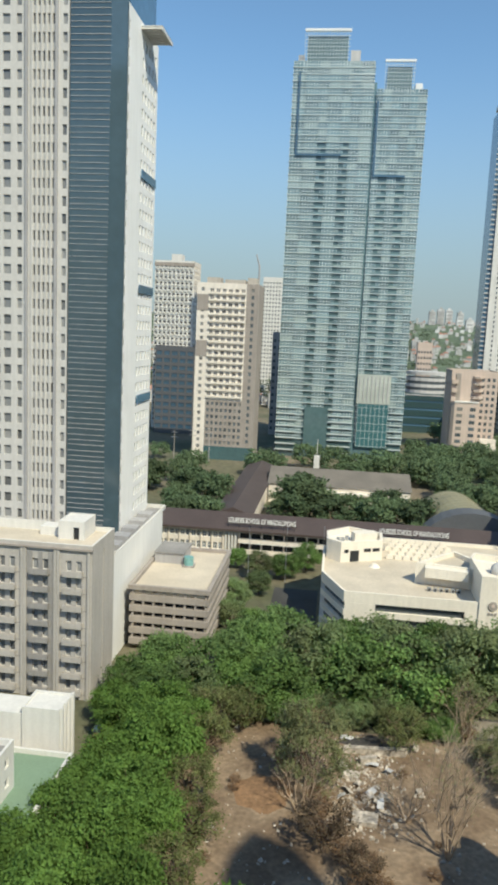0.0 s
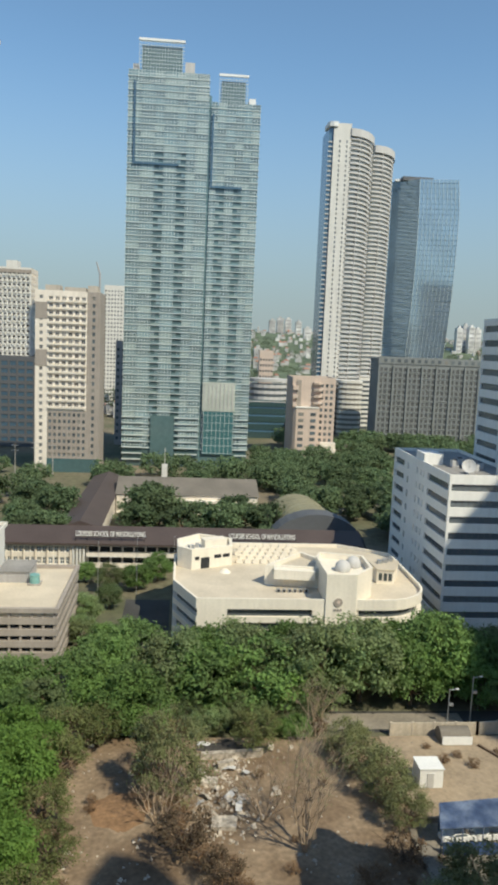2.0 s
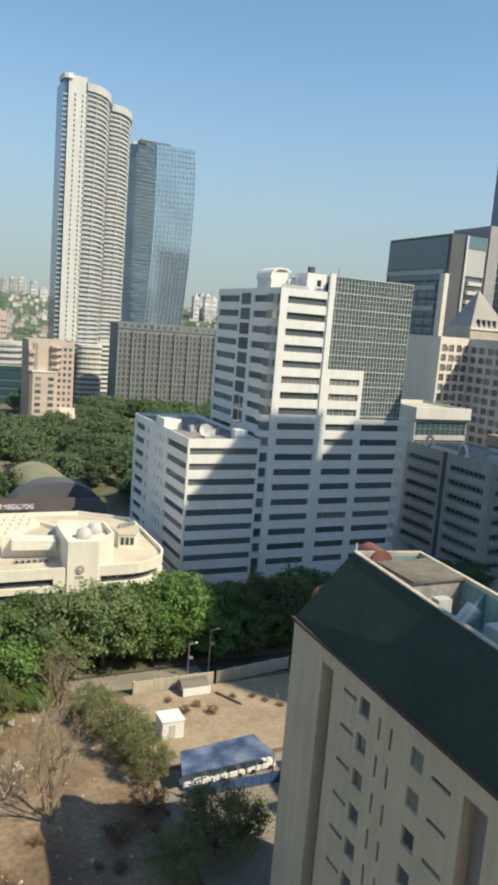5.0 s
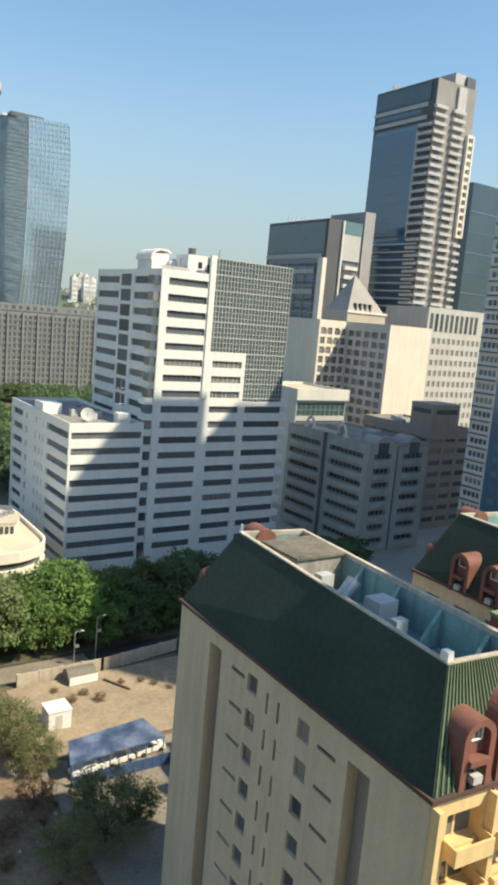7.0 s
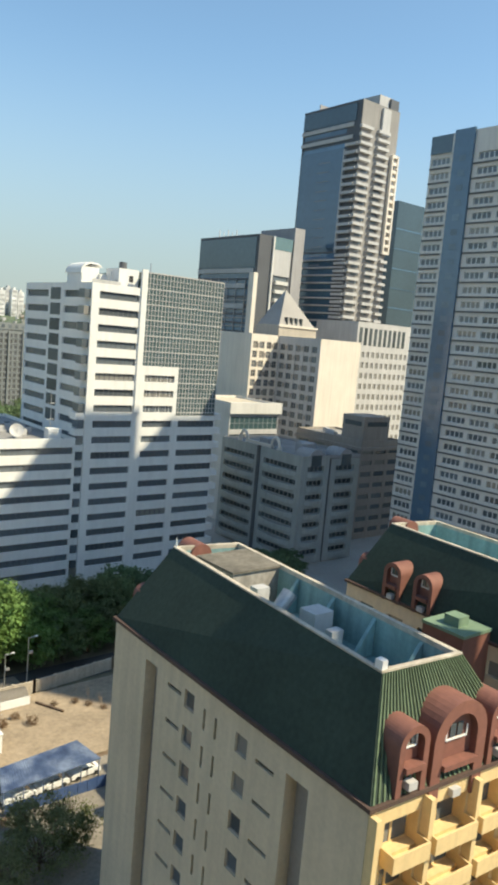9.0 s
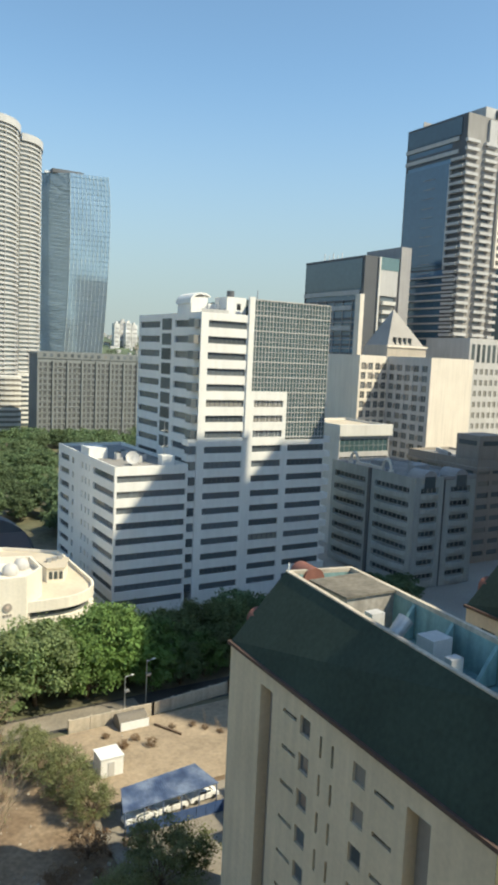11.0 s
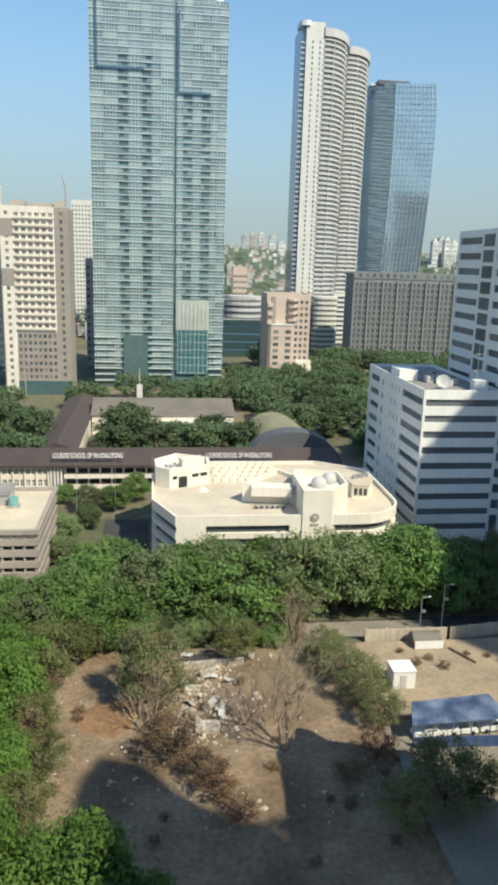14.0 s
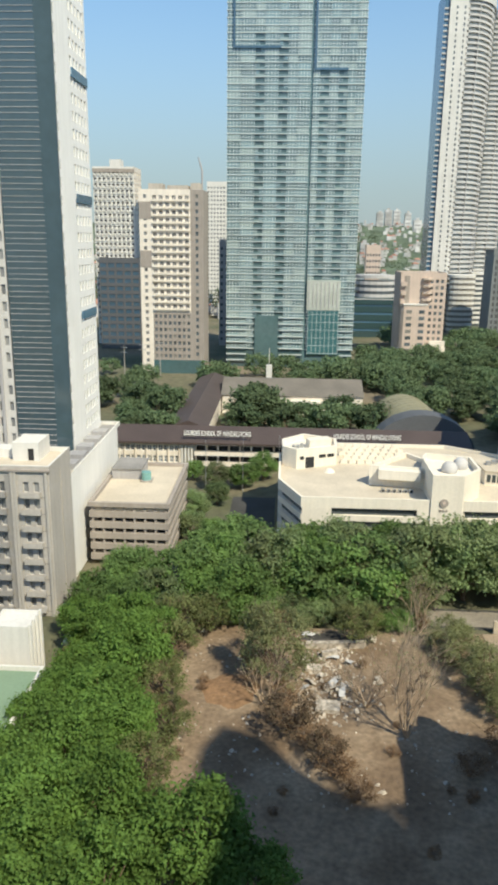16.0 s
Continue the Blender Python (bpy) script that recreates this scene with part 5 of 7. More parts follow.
for z0, z1 in ((0, 1.2), (2.9, 4.2), (5.9, 7.0), (8.5, 9.6)):
    band = Geo()
    inn = shrink(foot, 1.0)
    for a in range(len(foot)):
        b = (a + 1) % len(foot)
        band.prism([foot[a], foot[b], inn[b], inn[a]], z0, z1)
    part("floor_band", band.mesh("floor_band", M_CREAMW), ins)
boxpart("wall_panel", ins, M_CREAMW, 3.6, 128.48, 0, 9.0, 129.6, 11)
boxpart("wall_panel", ins, M_CREAMW, 24.5, 128.46, 0, 26.8, 129.6, 11)
# emblem tower
tw_poly = [(26.8, 128.2), (32.4, 128.2), (36.4, 133), (36.4, 141), (28, 143), (26.8, 140)]
part("emblem_tower", Geo().prism(tw_poly, 0, 16.6).mesh("emblem_tower", M_CREAMW), ins)
tr_in = [(27.2, 128.7), (32.1, 128.7), (35.9, 133.2), (35.9, 140.6), (28.2, 142.5), (27.3, 139.8)]
g = Geo()
for a in range(6):
    b = (a + 1) % 6
    g.prism([tw_poly[a], tw_poly[b], tr_in[b], tr_in[a]], 16.6, 17.8)
part("tower_parapet", g.mesh("tower_parapet", M_CREAMW), ins)
part("emblem", Geo().tube((29.1, 128.19, 12.6), (29.1, 128.02, 12.6), 0.8, 0.8, 20).mesh("emblem", M_TAUPE), ins, None, "dark round emblem")
part("emblem_ring", Geo().tube((29.1, 128.01, 12.7), (29.1, 127.95, 12.7), 0.3, 0.3, 12).mesh("emblem_ring", M_PINK), ins)
for k in range(3):
    boxpart("emblem_bar", ins, M_TAUPE, 28.35 + k * 0.55, 128.05, 11.0, 28.7 + k * 0.55, 128.19, 11.4)
for k in range(3):
    boxpart("tower_window", ins, M_GLASS, 36.35, 135 + k * 1.8, 13.5, 36.46, 136 + k * 1.8, 14.8)
for k, (x, y) in enumerate(((31.0, 134.5), (33.6, 137.2))):
    dm = thing("radome", "white round rooftop dome on a pad", "dome", group="rooftop domes")
    v, f = [], []
    for i in range(9):
        th = i / 8 * math.pi * 0.62
        for q in range(16):
            v.append((x + 1.5 * math.sin(th) * math.cos(q * math.tau / 16), y + 1.5 * math.sin(th) * math.sin(q * math.tau / 16), 17.2 + 1.5 * math.cos(th)))
    for i in range(8):
        for q in range(16):
            f.append((i * 16 + q, (i + 1) * 16 + q, (i + 1) * 16 + (q + 1) % 16, i * 16 + (q + 1) % 16))
    part("shell", mesh_of("shell", v, f, M_LGREY, None, True), dm)
    part("pad", Geo().tube((x, y, 16.6), (x, y, 16.9), 1.2, 1.2, 12).mesh("pad", M_CREAMW), dm)
# raised hall on the roof, with its recess and clutter
rv = thing("roof_hall", "raised white rooftop hall with sloped parapet", "roof hall")
hp = [(16.7, 138.6), (26.3, 137.2), (28.2, 136.0), (30.0, 141.0), (25.2, 148.4)]
part("wall_shell", Geo().prism(hp, 12.2, 15.3).mesh("wall_shell", M_CREAMW), rv)
hq = [(17.9, 138.95), (26.2, 137.75), (27.8, 136.9), (29.4, 140.9), (25.0, 147.5)]
part("deck", Geo().prism(hq, 15.3, 15.45).mesh("deck", M_ROOF), rv)
g = Geo()
for a in range(5):
    b = (a + 1) % 5
    g.prism([hp[a], hp[b], hq[b], hq[a]], 15.31, 16.3)
part("parapet", g.mesh("parapet", M_CREAMW), rv)
part("front_box", Geo().prism([(18.2, 136.4), (26.0, 135.4), (26.2, 137.15), (18.4, 138.3)], 14.2, 16.0).mesh("front_box", M_CREAMW), rv)
wh = thing("roof_wing_house", "low cream rooftop wing with dark windows", "roof house")
part("wall_shell", Geo().prism([(39.4, 140.6), (42.6, 140.0), (45.2, 146), (41, 152), (39.0, 147)], 12.25, 14.9).mesh("wall_shell", M_CREAMW), wh)
part("roof", Geo().prism([(39.3, 140.4), (42.7, 139.8), (45.4, 146), (41, 152.2), (38.8, 147)], 14.905, 15.2).mesh("roof", M_ROOF), wh)
for k in range(3):
    part("opening", Geo().prism([(39.75 + k * 0.95, 140.44 - k * 0.18), (40.4 + k * 0.95, 140.31 - k * 0.18), (40.4 + k * 0.95, 140.39 - k * 0.18), (39.75 + k * 0.95, 140.52 - k * 0.18)], 12.9, 14.4).mesh("opening", M_SHADEG), wh)
    boxpart("roof_unit", wh, M_METAL, 40.4 + k * 1.3, 144 + k * 0.8, 15.21, 41.3 + k * 1.3, 145 + k * 0.8, 15.9)
for k in range(6):
    cl_ = thing("roof_unit", "small grey rooftop air unit", "air unit", group="roof air units")
    boxpart("case", cl_, M_METAL, 18.6 + k * 1.05, 134.2, 12.25, 19.3 + k * 1.05, 134.9, 13.0)
    part("fan_ring", Geo().tube((18.95 + k * 1.05, 134.19, 12.62), (18.95 + k * 1.05, 134.14, 12.62), 0.25, 0.25, 10).mesh("fan_ring", M_DARK), cl_)
# roof penthouse
ph = thing("roof_penthouse", "white angular rooftop penthouse with dark openings", "penthouse")
pp = [(2.7, 147.6), (11.2, 151.5), (11.4, 157.5), (4.3, 161), (-0.4, 156), (-0.2, 150)]
part("wall_shell", Geo().prism(pp, 12.25, 15.3).mesh("walls", M_CREAMW), ph)
pin = [(3.0, 148.4), (10.6, 151.9), (10.8, 157.1), (4.4, 160.3), (0.2, 155.7), (0.4, 150.4)]
g = Geo()
for a in range(6):
    b = (a + 1) % 6
    g.prism([pp[a], pp[b], pin[b], pin[a]], 15.3, 16.5)
part("parapet", g.mesh("parapet", M_CREAMW), ph)
# near-black strips paint the shade of the doorway and openings
part("door_recess", Geo().prism([(4.6, 148.42), (6.4, 149.24), (6.36, 149.34), (4.56, 148.52)], 12.3, 14.6).mesh("door_recess", M_DARK), ph)
for u0, u1 in ((0.08, 0.18), (0.55, 0.72), (0.76, 0.93)):
    ax, ay, bx, by_ = 2.7 + 8.5 * u0, 147.6 + 3.9 * u0, 2.7 + 8.5 * u1, 147.6 + 3.9 * u1
    part("opening", Geo().prism([(ax + 0.03, ay - 0.06), (bx + 0.03, by_ - 0.06), (bx, by_ + 0.1), (ax, ay + 0.1)], 14.2, 14.9).mesh("opening", M_DARK), ph)
for k in range(4):
    boxpart("plant_box", ph, M_METAL, 0.8 + k * 0.9, 151.0 + k * 0.8, 15.31, 1.5 + k * 0.9, 151.8 + k * 0.8, 16.0 + 0.2 * (k % 2))
part("upper_box", Geo().prism([(5.5, 152.4), (10.2, 154.4), (9.4, 156.6), (4.7, 154.6)], 15.3, 17.2).mesh("upper_box", M_CREAMW), ph)
# skylight blades
sk = thing("skylight_rack", "rows of white tilted sun blades over the roof", "skylights")
scoop = [(0, 0), (1.5, 0), (1.45, 0.35), (1.2, 0.75), (0.75, 1.0), (0.1, 1.1)]
v = [(x, y, z) for y in (0, 0.3) for x, z in scoop]
v += [(x, 1.5, z * 0.15) for x, z in scoop]
sc_f = [tuple(range(6))] + [(i, 6 + i, 6 + (i + 1) % 6, (i + 1) % 6) for i in range(6)] + [(6 + i, 12 + i, 12 + (i + 1) % 6, 6 + (i + 1) % 6) for i in range(6)]
blade = mesh_of("blade", v, sc_f, M_CREAMW)
for r in range(5):
    for k in range(8):
        x, y = 12.2 + k * 1.75 + (0.87 if r % 2 else 0), 152.6 + r * 3.0
        if x > 17 + (y - 151) * 0.95 + 3:
            continue
        part("blade", blade, sk, pose(x, y, 12.27))
pv = thing("roof_vent", "round white roof cowl", "vent")
part("cowl", Geo().tube((9.5, 146.5, 12.25), (9.5, 146.5, 12.9), 1.2, 0.5, 14).mesh("cowl", M_CREAMW), pv)

# ---- mansard hotel blocks ----


def lerp(a, b, t):
    return tuple(a[i] + (b[i] - a[i]) * t for i in range(3))


def barrel_dormer(t, p, w, h, depth, ang, small):
    """Red arched dormer: p is its front foot centre, ang its turn; it runs back into the roof."""
    m = Matrix.Translation(p) @ Matrix.Rotation(radians(ang), 4, "Z")
    n = 22
    r = w / 2
    prof = [(-r, 0)] + [(-r * math.cos(a), h - r + r * math.sin(a)) for a in np.linspace(0, math.pi, n)] + [(r, 0)]
    ri = r * 0.64
    inner = [(-ri, 0)] + [(-ri * math.cos(a), h - r + ri * math.sin(a)) for a in np.linspace(0, math.pi, n)] + [(ri, 0)]
    k = len(prof)
    v = [(x, 0, z) for x, z in prof] + [(x, depth, z) for x, z in prof] + [(x, 0, z) for x, z in inner] + [(x, 0.9, z) for x, z in inner]
    f = []
    for i in range(k - 1):
        f += [(i, k + i, k + i + 1, i + 1), (i, i + 1, 2 * k + i + 1, 2 * k + i), (2 * k + i, 2 * k + i + 1, 3 * k + i + 1, 3 * k + i)]
    f.append(tuple(range(k, 2 * k)))
    d = part("dormer", mesh_of("dormer", v, f, M_RED), t, m, "red-brown barrel-vaulted dormer")
    back = Geo().box(-ri, 0.5, 0, ri, 1.0, h - r)
    back.tube((0, 0.51, h - r), (0, 1.0, h - r), ri, ri, 20)
    part("dormer_wall", back.mesh("dormer_wall", M_RED), d)
    for s in (-1, 1):
        part("dormer_pane", Geo().box(0.08 * s - (0.5 if s < 0 else 0), 0.42, h - r - 0.1, 0.08 * s + (0.5 if s > 0 else 0), 0.49, h - r + 0.75).mesh("dormer_pane", M_GLASS), d)
    part("balcony_shelf", Geo().box(-ri, -0.25, h * 0.36, ri, 0.49, h * 0.36 + 0.35).mesh("balcony_shelf", M_RED), d)
    part("air_unit", Geo().box(-0.36, -0.2, 0.35, 0.36, 0.35, 0.85).mesh("air_unit", M_LGREY), d)
    for s_ in (-1, 1):
        part("window_trim", Geo().box(s_ * ri * 0.62 - 0.05, 0.38, h - r - 0.18, s_ * ri * 0.62 + 0.05, 0.44, h - r + 0.5).mesh("window_trim", M_WHT), d)
    part("window_sill", Geo().box(-ri * 0.62, 0.36, h - r - 0.26, ri * 0.62, 0.46, h - r - 0.16).mesh("window_sill", M_WHT), d)
    return d


def mansard(dx, dy, main, label):
    t = thing("mansard_hotel", label, "building", pose(dx, dy, 0), group="mansard hotel blocks")
    ZE, ZT = 32.3, 38.7
    e = [(31.6, 24.8, ZE), (45.8, 23.6, ZE), (48, 55, ZE), (32.6, 56.2, ZE)]
    r = [(34.3, 27.2, ZT), (41.5, 26.5, ZT), (43.6, 53.3, ZT), (37.0, 54.5, ZT)]
    # sloped tile faces with raised ribs
    for k in range(4):
        a, b, c, d = e[k], e[(k + 1) % 4], r[(k + 1) % 4], r[k]
        g = Geo().quad(a, b, c, d)
        slope = part("roof_slope", g.mesh("roof_slope", M_GREEN_TILE), t, None, "dark green tiled mansard slope")
        nrm = (Vector(b) - Vector(a)).cross(Vector(d) - Vector(a)).normalized() * 0.09
        n = int((Vector(b) - Vector(a)).length / 0.42)
        if k == 0:
            for i in range(n):
                p0, p1 = lerp(a, b, (i + 0.3) / n), lerp(a, b, (i + 0.65) / n)
                q0, q1 = lerp(d, c, (i + 0.3) / n), lerp(d, c, (i + 0.65) / n)
                base = [Vector(p) + nrm * 0.03 for p in (p0, p1, q1, q0)]
                v = [*base, *[x + nrm for x in base]]
                part("tile_rib", mesh_of("tile_rib", [tuple(x) for x in v], [(4, 5, 6, 7), (0, 1, 5, 4), (1, 2, 6, 5), (2, 3, 7, 6), (3, 0, 4, 7)], M_GREEN_RIB), slope)
    # rim and sunken roof well
    ins_ = [(r[0][0] + 0.38, r[0][1] + 0.38), (r[1][0] - 0.38, r[1][1] + 0.38), (r[2][0] - 0.38, r[2][1] - 0.38), (r[3][0] + 0.38, r[3][1] - 0.38)]
    out = [(p[0], p[1]) for p in r]
    M_TEALW = bpy.data.materials.get("teal_waterproofing") or material("teal_waterproofing", (0.22, 0.36, 0.36), 0.6, streak=0.2, big=0.15, fine=0.1)
    for a in range(4):
        b = (a + 1) % 4
        part("rim", Geo().prism([out[a], out[b], ins_[b], ins_[a]], ZT - 0.25, ZT + 0.12).mesh("rim", M_COPING), t, None, "weathered cream coping")
        part("well_wall", Geo().prism([lerp((*out[a], 0), (*ins_[a], 0), 0.7)[:2], lerp((*out[b], 0), (*ins_[b], 0), 0.7)[:2], ins_[b], ins_[a]], ZT - 3.2, ZT - 0.26).mesh("well_wall", M_TEALW), t)
    part("well_floor", Geo().prism(ins_, ZT - 3.4, ZT - 3.2).mesh("well_floor", M_TEALW), t)
    if main:
        boxpart("lift_house", t, M_CONC, 37.6, 46.3, ZT - 3.2, 43.0, 51.2, ZT - 0.1, label="stained concrete lift house")
        boxpart("lift_slab", t, M_STAIN, 37.4, 46.1, ZT - 0.09, 43.2, 51.4, ZT + 0.1)
        for k in range(4):
            y = 29.5 + k * 4.6
            xw = 41.0 + (y - 26.5) * 0.078
            tri = [(xw, ZT - 0.3), (xw, ZT - 3.1), (xw - 2.2, ZT - 3.1)]
            v = [(x, yy, z) for yy in (y, y + 0.3) for x, z in tri]
            part("well_fin", mesh_of("well_fin", v, [(0, 1, 2), (5, 4, 3), (0, 3, 4, 1), (1, 4, 5, 2), (2, 5, 3, 0)], M_TEALW), t, None, "teal triangular buttress")
        for k, (x, y, s) in enumerate(((37.9, 43.4, 0.5), (38.6, 37.4, 0.9), (37.6, 34.6, 0.4))):
            boxpart("air_unit", t, M_LGREY, x, y, ZT - 3.2, x + 1.6 * s + 0.5, y + 1.9 * s, ZT - 0.5 - 0.15 * k, label="white rooftop air unit")
        part("exhaust_duct", Geo().tube((37.8, 41.2, ZT - 2.0), (39.4, 41.2, ZT - 0.3), 0.55, 0.65, 14).mesh("exhaust_duct", M_METAL), t)
        boxpart("coping_block", t, M_WHT, 34.4, 27.3, ZT + 0.12, 34.9, 27.9, ZT + 0.7)
        part("lamp_post", Geo().tube((36.9, 53.9, ZT + 0.1), (36.9, 53.9, ZT + 1.0), 0.06, 0.06).mesh("lamp_post", M_WHT), t)
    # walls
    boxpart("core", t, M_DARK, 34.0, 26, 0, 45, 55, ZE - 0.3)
    part("eave", Geo().prism([(p[0] + (0.25 if i in (1, 2) else -0.25), p[1] + (-0.25 if i < 2 else 0.25)) for i, p in enumerate(e)], ZE - 0.3, ZE - 0.01).mesh("eave", M_EAVE), t, None, "dark red-brown eave board")
    wa_ = math.degrees(math.atan2(24.8 - 56.2, 31.6 - 32.6))
    ux, uy = math.cos(radians(wa_)), math.sin(radians(wa_))
    nz = 10
    zb = ZE - 0.36

    def seg(u0, u1, cols, rows, pane, depth, bars=(1, 1), fm=None):
        facade(t, (32.6 + ux * u0, 56.2 + uy * u0), wa_, u1 - u0, 0, zb, cols, rows, M_HOTEL, pane, depth, bars=bars, frame_mat=fm)
    up = lambda z0, h: [(round(z0 - 3.0 * j, 2), round(z0 - 3.0 * j + h, 2)) for j in range(nz - 1, -1, -1)]
    if main:
        # recess strip: taupe back paints the shade on the tan wall
        seg(0, 9, [(5.6, 7.6)], [(0.5, 30.6)], M_TAUPE, 1.1)
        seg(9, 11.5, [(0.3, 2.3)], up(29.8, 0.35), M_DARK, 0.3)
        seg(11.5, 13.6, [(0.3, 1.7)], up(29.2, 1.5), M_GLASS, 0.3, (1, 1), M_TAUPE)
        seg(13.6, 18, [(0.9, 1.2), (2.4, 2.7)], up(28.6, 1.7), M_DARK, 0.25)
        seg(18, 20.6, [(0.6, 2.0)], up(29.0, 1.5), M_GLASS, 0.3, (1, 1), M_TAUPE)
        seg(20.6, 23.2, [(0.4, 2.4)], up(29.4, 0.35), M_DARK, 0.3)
        # second recess strip, its shade again painted in taupe
        seg(23.2, 31.4, [(1.0, 3.2)], [(0.5, 30.4)], M_TAUPE, 1.1)
    else:
        seg(0, 31.4, spans(7, 2, 4.2, 2.2), up(29.0, 1.5), M_GLASS, 0.4)
    # yellow balcony end
    ea = math.degrees(math.atan2(23.6 - 24.8, 45.8 - 31.6))
    ex, ey = math.cos(radians(ea)), math.sin(radians(ea))
    facade(t, (31.6, 24.8), ea, 14.25, 0, zb, [(1.4, 4.3), (5.0, 8.6), (9.3, 12.2)], up(28.6, 2.2), M_YELLOW, M_GLASS, 0.9, bars=(2, 1), frame_mat=M_YELLOW)
    mm = Matrix.Translation((31.6, 24.8, 0)) @ Matrix.Rotation(radians(ea), 4, "Z")
    by = {}
    for j in range(nz):
        for u0, u1 in ((1.3, 4.4), (4.9, 8.7), (9.2, 12.3)):
            if (u0, u1) not in by:
                by[(u0, u1)] = Geo().box(u0, -1.1, 0, u1, 0, 0.15).box(u0, -1.1, 0.15, u1, -0.95, 1.1).box(u0, -0.95, 0.15, u0 + 0.12, 0, 1.1).box(u1 - 0.12, -0.95, 0.15, u1, 0, 1.1).mesh("balcony", M_YELLOW)
            part("balcony", by[(u0, u1)], t, mm @ pose(0, 0, 28.2 - 3 * j))
    for u in (0.0, 4.5, 8.85, 12.6):
        part("pier", Geo().box(u, -0.7, 0, u + 0.4, -0.003, zb - 0.2).mesh("pier", M_YELLOW), t, mm)
    plain(t, (45.8, 23.6), 86, 31.4, 0, zb, M_YELLOW)
    plain(t, (48, 55), 175.5, 15.4, 0, zb, M_BEIGE)
    for u, w, h in ((3.0, 2.5, 4.3), (7.1, 4.8, 6.6), (11.2, 2.5, 4.3)):
        q = mm @ Vector((u, -0.2, ZE - (0.0 if w < 4 else 1.6)))
        barrel_dormer(t, q, w, h, 4.5 if w < 4 else 5.0, ea, w < 4)
    for u, w, h in ((12, 2.6, 3.6), (14.9, 2.0, 3.0)):
        q = Vector((47.6 - u * 0.065, 55 - u, ZE))
        barrel_dormer(t, q, w, h, 3.5, 86, True)
    for k, (y, s) in enumerate(((55.6, 1.0),)):
        for x in (34.0, 38.5):
            barrel_dormer(t, Vector((x + 1.2, 56.1, ZE + (0.5 if x > 36 else -0.5))), 2.2, 3.4 + (2.8 if x > 36 else 0), 2.6, 176, True)
    if not main:
        for u, w, h in ((6.5, 2.4, 4.2), (10.6, 2.4, 4.2)):
            barrel_dormer(t, Vector((32.6 + ux * u - 0.2, 56.2 + uy * u, ZE - 0.4)), w, h, 3.6, wa_, True)
        boxpart("link_block", t, M_RED, 27.8, 37.5, 24, 32, 42, 33.2, label="red-brown link block")
        boxpart("link_roof", t, M_GREENP, 27.7, 37.4, 33.21, 32.1, 42.1, 33.5)
        boxpart("link_hatch", t, M_GREENP, 29, 39, 33.51, 30.6, 40.6, 34.4)
        boxpart("link_base", t, M_RED, 27.9, 37.6, 0, 31.4, 41.9, 23.99)
    return t


mansard(0, 0, True, "beige and yellow hotel block with a green mansard roof")
mansard(28.4, -1.5, False, "red-brown hotel block with a green mansard roof")

# ---- trees ----
TR = random.Random(21)


def crown_mesh(name, seed, r, h, leaves, size, mat, clumps=34, flat=0.6):
    """A crown of many small leaf sprays in loose layered clumps at the limb ends, centred on its own origin."""
    q = random.Random(seed)
    v, f = [], []
    cs = []
    for k in range(clumps):
        a, t = q.uniform(0, math.tau), q.uniform(-0.75, 1.0)
        rad = math.sqrt(max(0.05, 1 - t * t * 0.8)) * q.uniform(0.3, 1.0) ** 0.6
        cs.append((r * rad * math.cos(a), r * rad * math.sin(a), h * 0.5 * t * q.uniform(0.75, 1.1), r * q.uniform(0.14, 0.34)))
    for k in range(leaves):
        cx_, cy_, cz_, cr_ = cs[q.randrange(clumps)]
        d = Vector((q.gauss(0, 0.5), q.gauss(0, 0.5), q.gauss(0.05, 0.5) * flat))
        p = Vector((cx_, cy_, cz_)) + d * cr_
        nrm = (d * 0.5 + Vector((q.gauss(0, 0.5), q.gauss(0, 0.5), q.gauss(0.55, 0.4)))).normalized()
        u = nrm.orthogonal().normalized()
        w = nrm.cross(u)
        a = q.uniform(0, math.tau)
        u, w = u * math.cos(a) + w * math.sin(a), w * math.cos(a) - u * math.sin(a)
        s = size * q.uniform(0.6, 1.35)
        b = len(v)
        v += [tuple(p - u * s), tuple(p + u * s * 0.8 + w * s * 0.6), tuple(p + u * s * 0.6 - w * s * 0.75)]
        f.append((b, b + 1, b + 2))
    return mesh_of(name, v, f, mat), cs


def limb_mesh(name, seed, r, h, trunk_h, cs, mat, thin=1.0, twigs=0):
    """Tapered trunk with limbs reaching up to the clumps; origin at the foot."""
    q = random.Random(seed)
    g = Geo()
    top = Vector((q.uniform(-0.3, 0.3), q.uniform(-0.3, 0.3), trunk_h))
    mid = Vector((q.uniform(-0.15, 0.15), q.uniform(-0.15, 0.15), trunk_h * 0.5))
    g.tube((0, 0, -0.3), mid, 0.32 * thin, 0.24 * thin, 8).tube(mid, top, 0.24 * thin, 0.17 * thin, 8)
    zc = trunk_h + h * 0.35
    for cx_, cy_, cz_, cr_ in cs[: 14 + twigs]:
        e = Vector((cx_, cy_, cz_ + zc))
        st = mid.lerp(top, q.uniform(0.35, 1.0))
        m_ = st.lerp(e, 0.5) + Vector((q.gauss(0, 0.25), q.gauss(0, 0.25), -0.3))
        g.tube(st, m_, 0.12 * thin, 0.07 * thin, 5).tube(m_, e, 0.07 * thin, 0.025 * thin, 5)
        for k in range(twigs // 4):
            e2 = e + Vector((q.gauss(0, 0.8), q.gauss(0, 0.8), q.gauss(0.3, 0.7)))
            g.tube(m_.lerp(e, q.uniform(0.4, 1)), e2, 0.03, 0.012, 4)
    return g.mesh(name, mat), zc


KINDS = {}


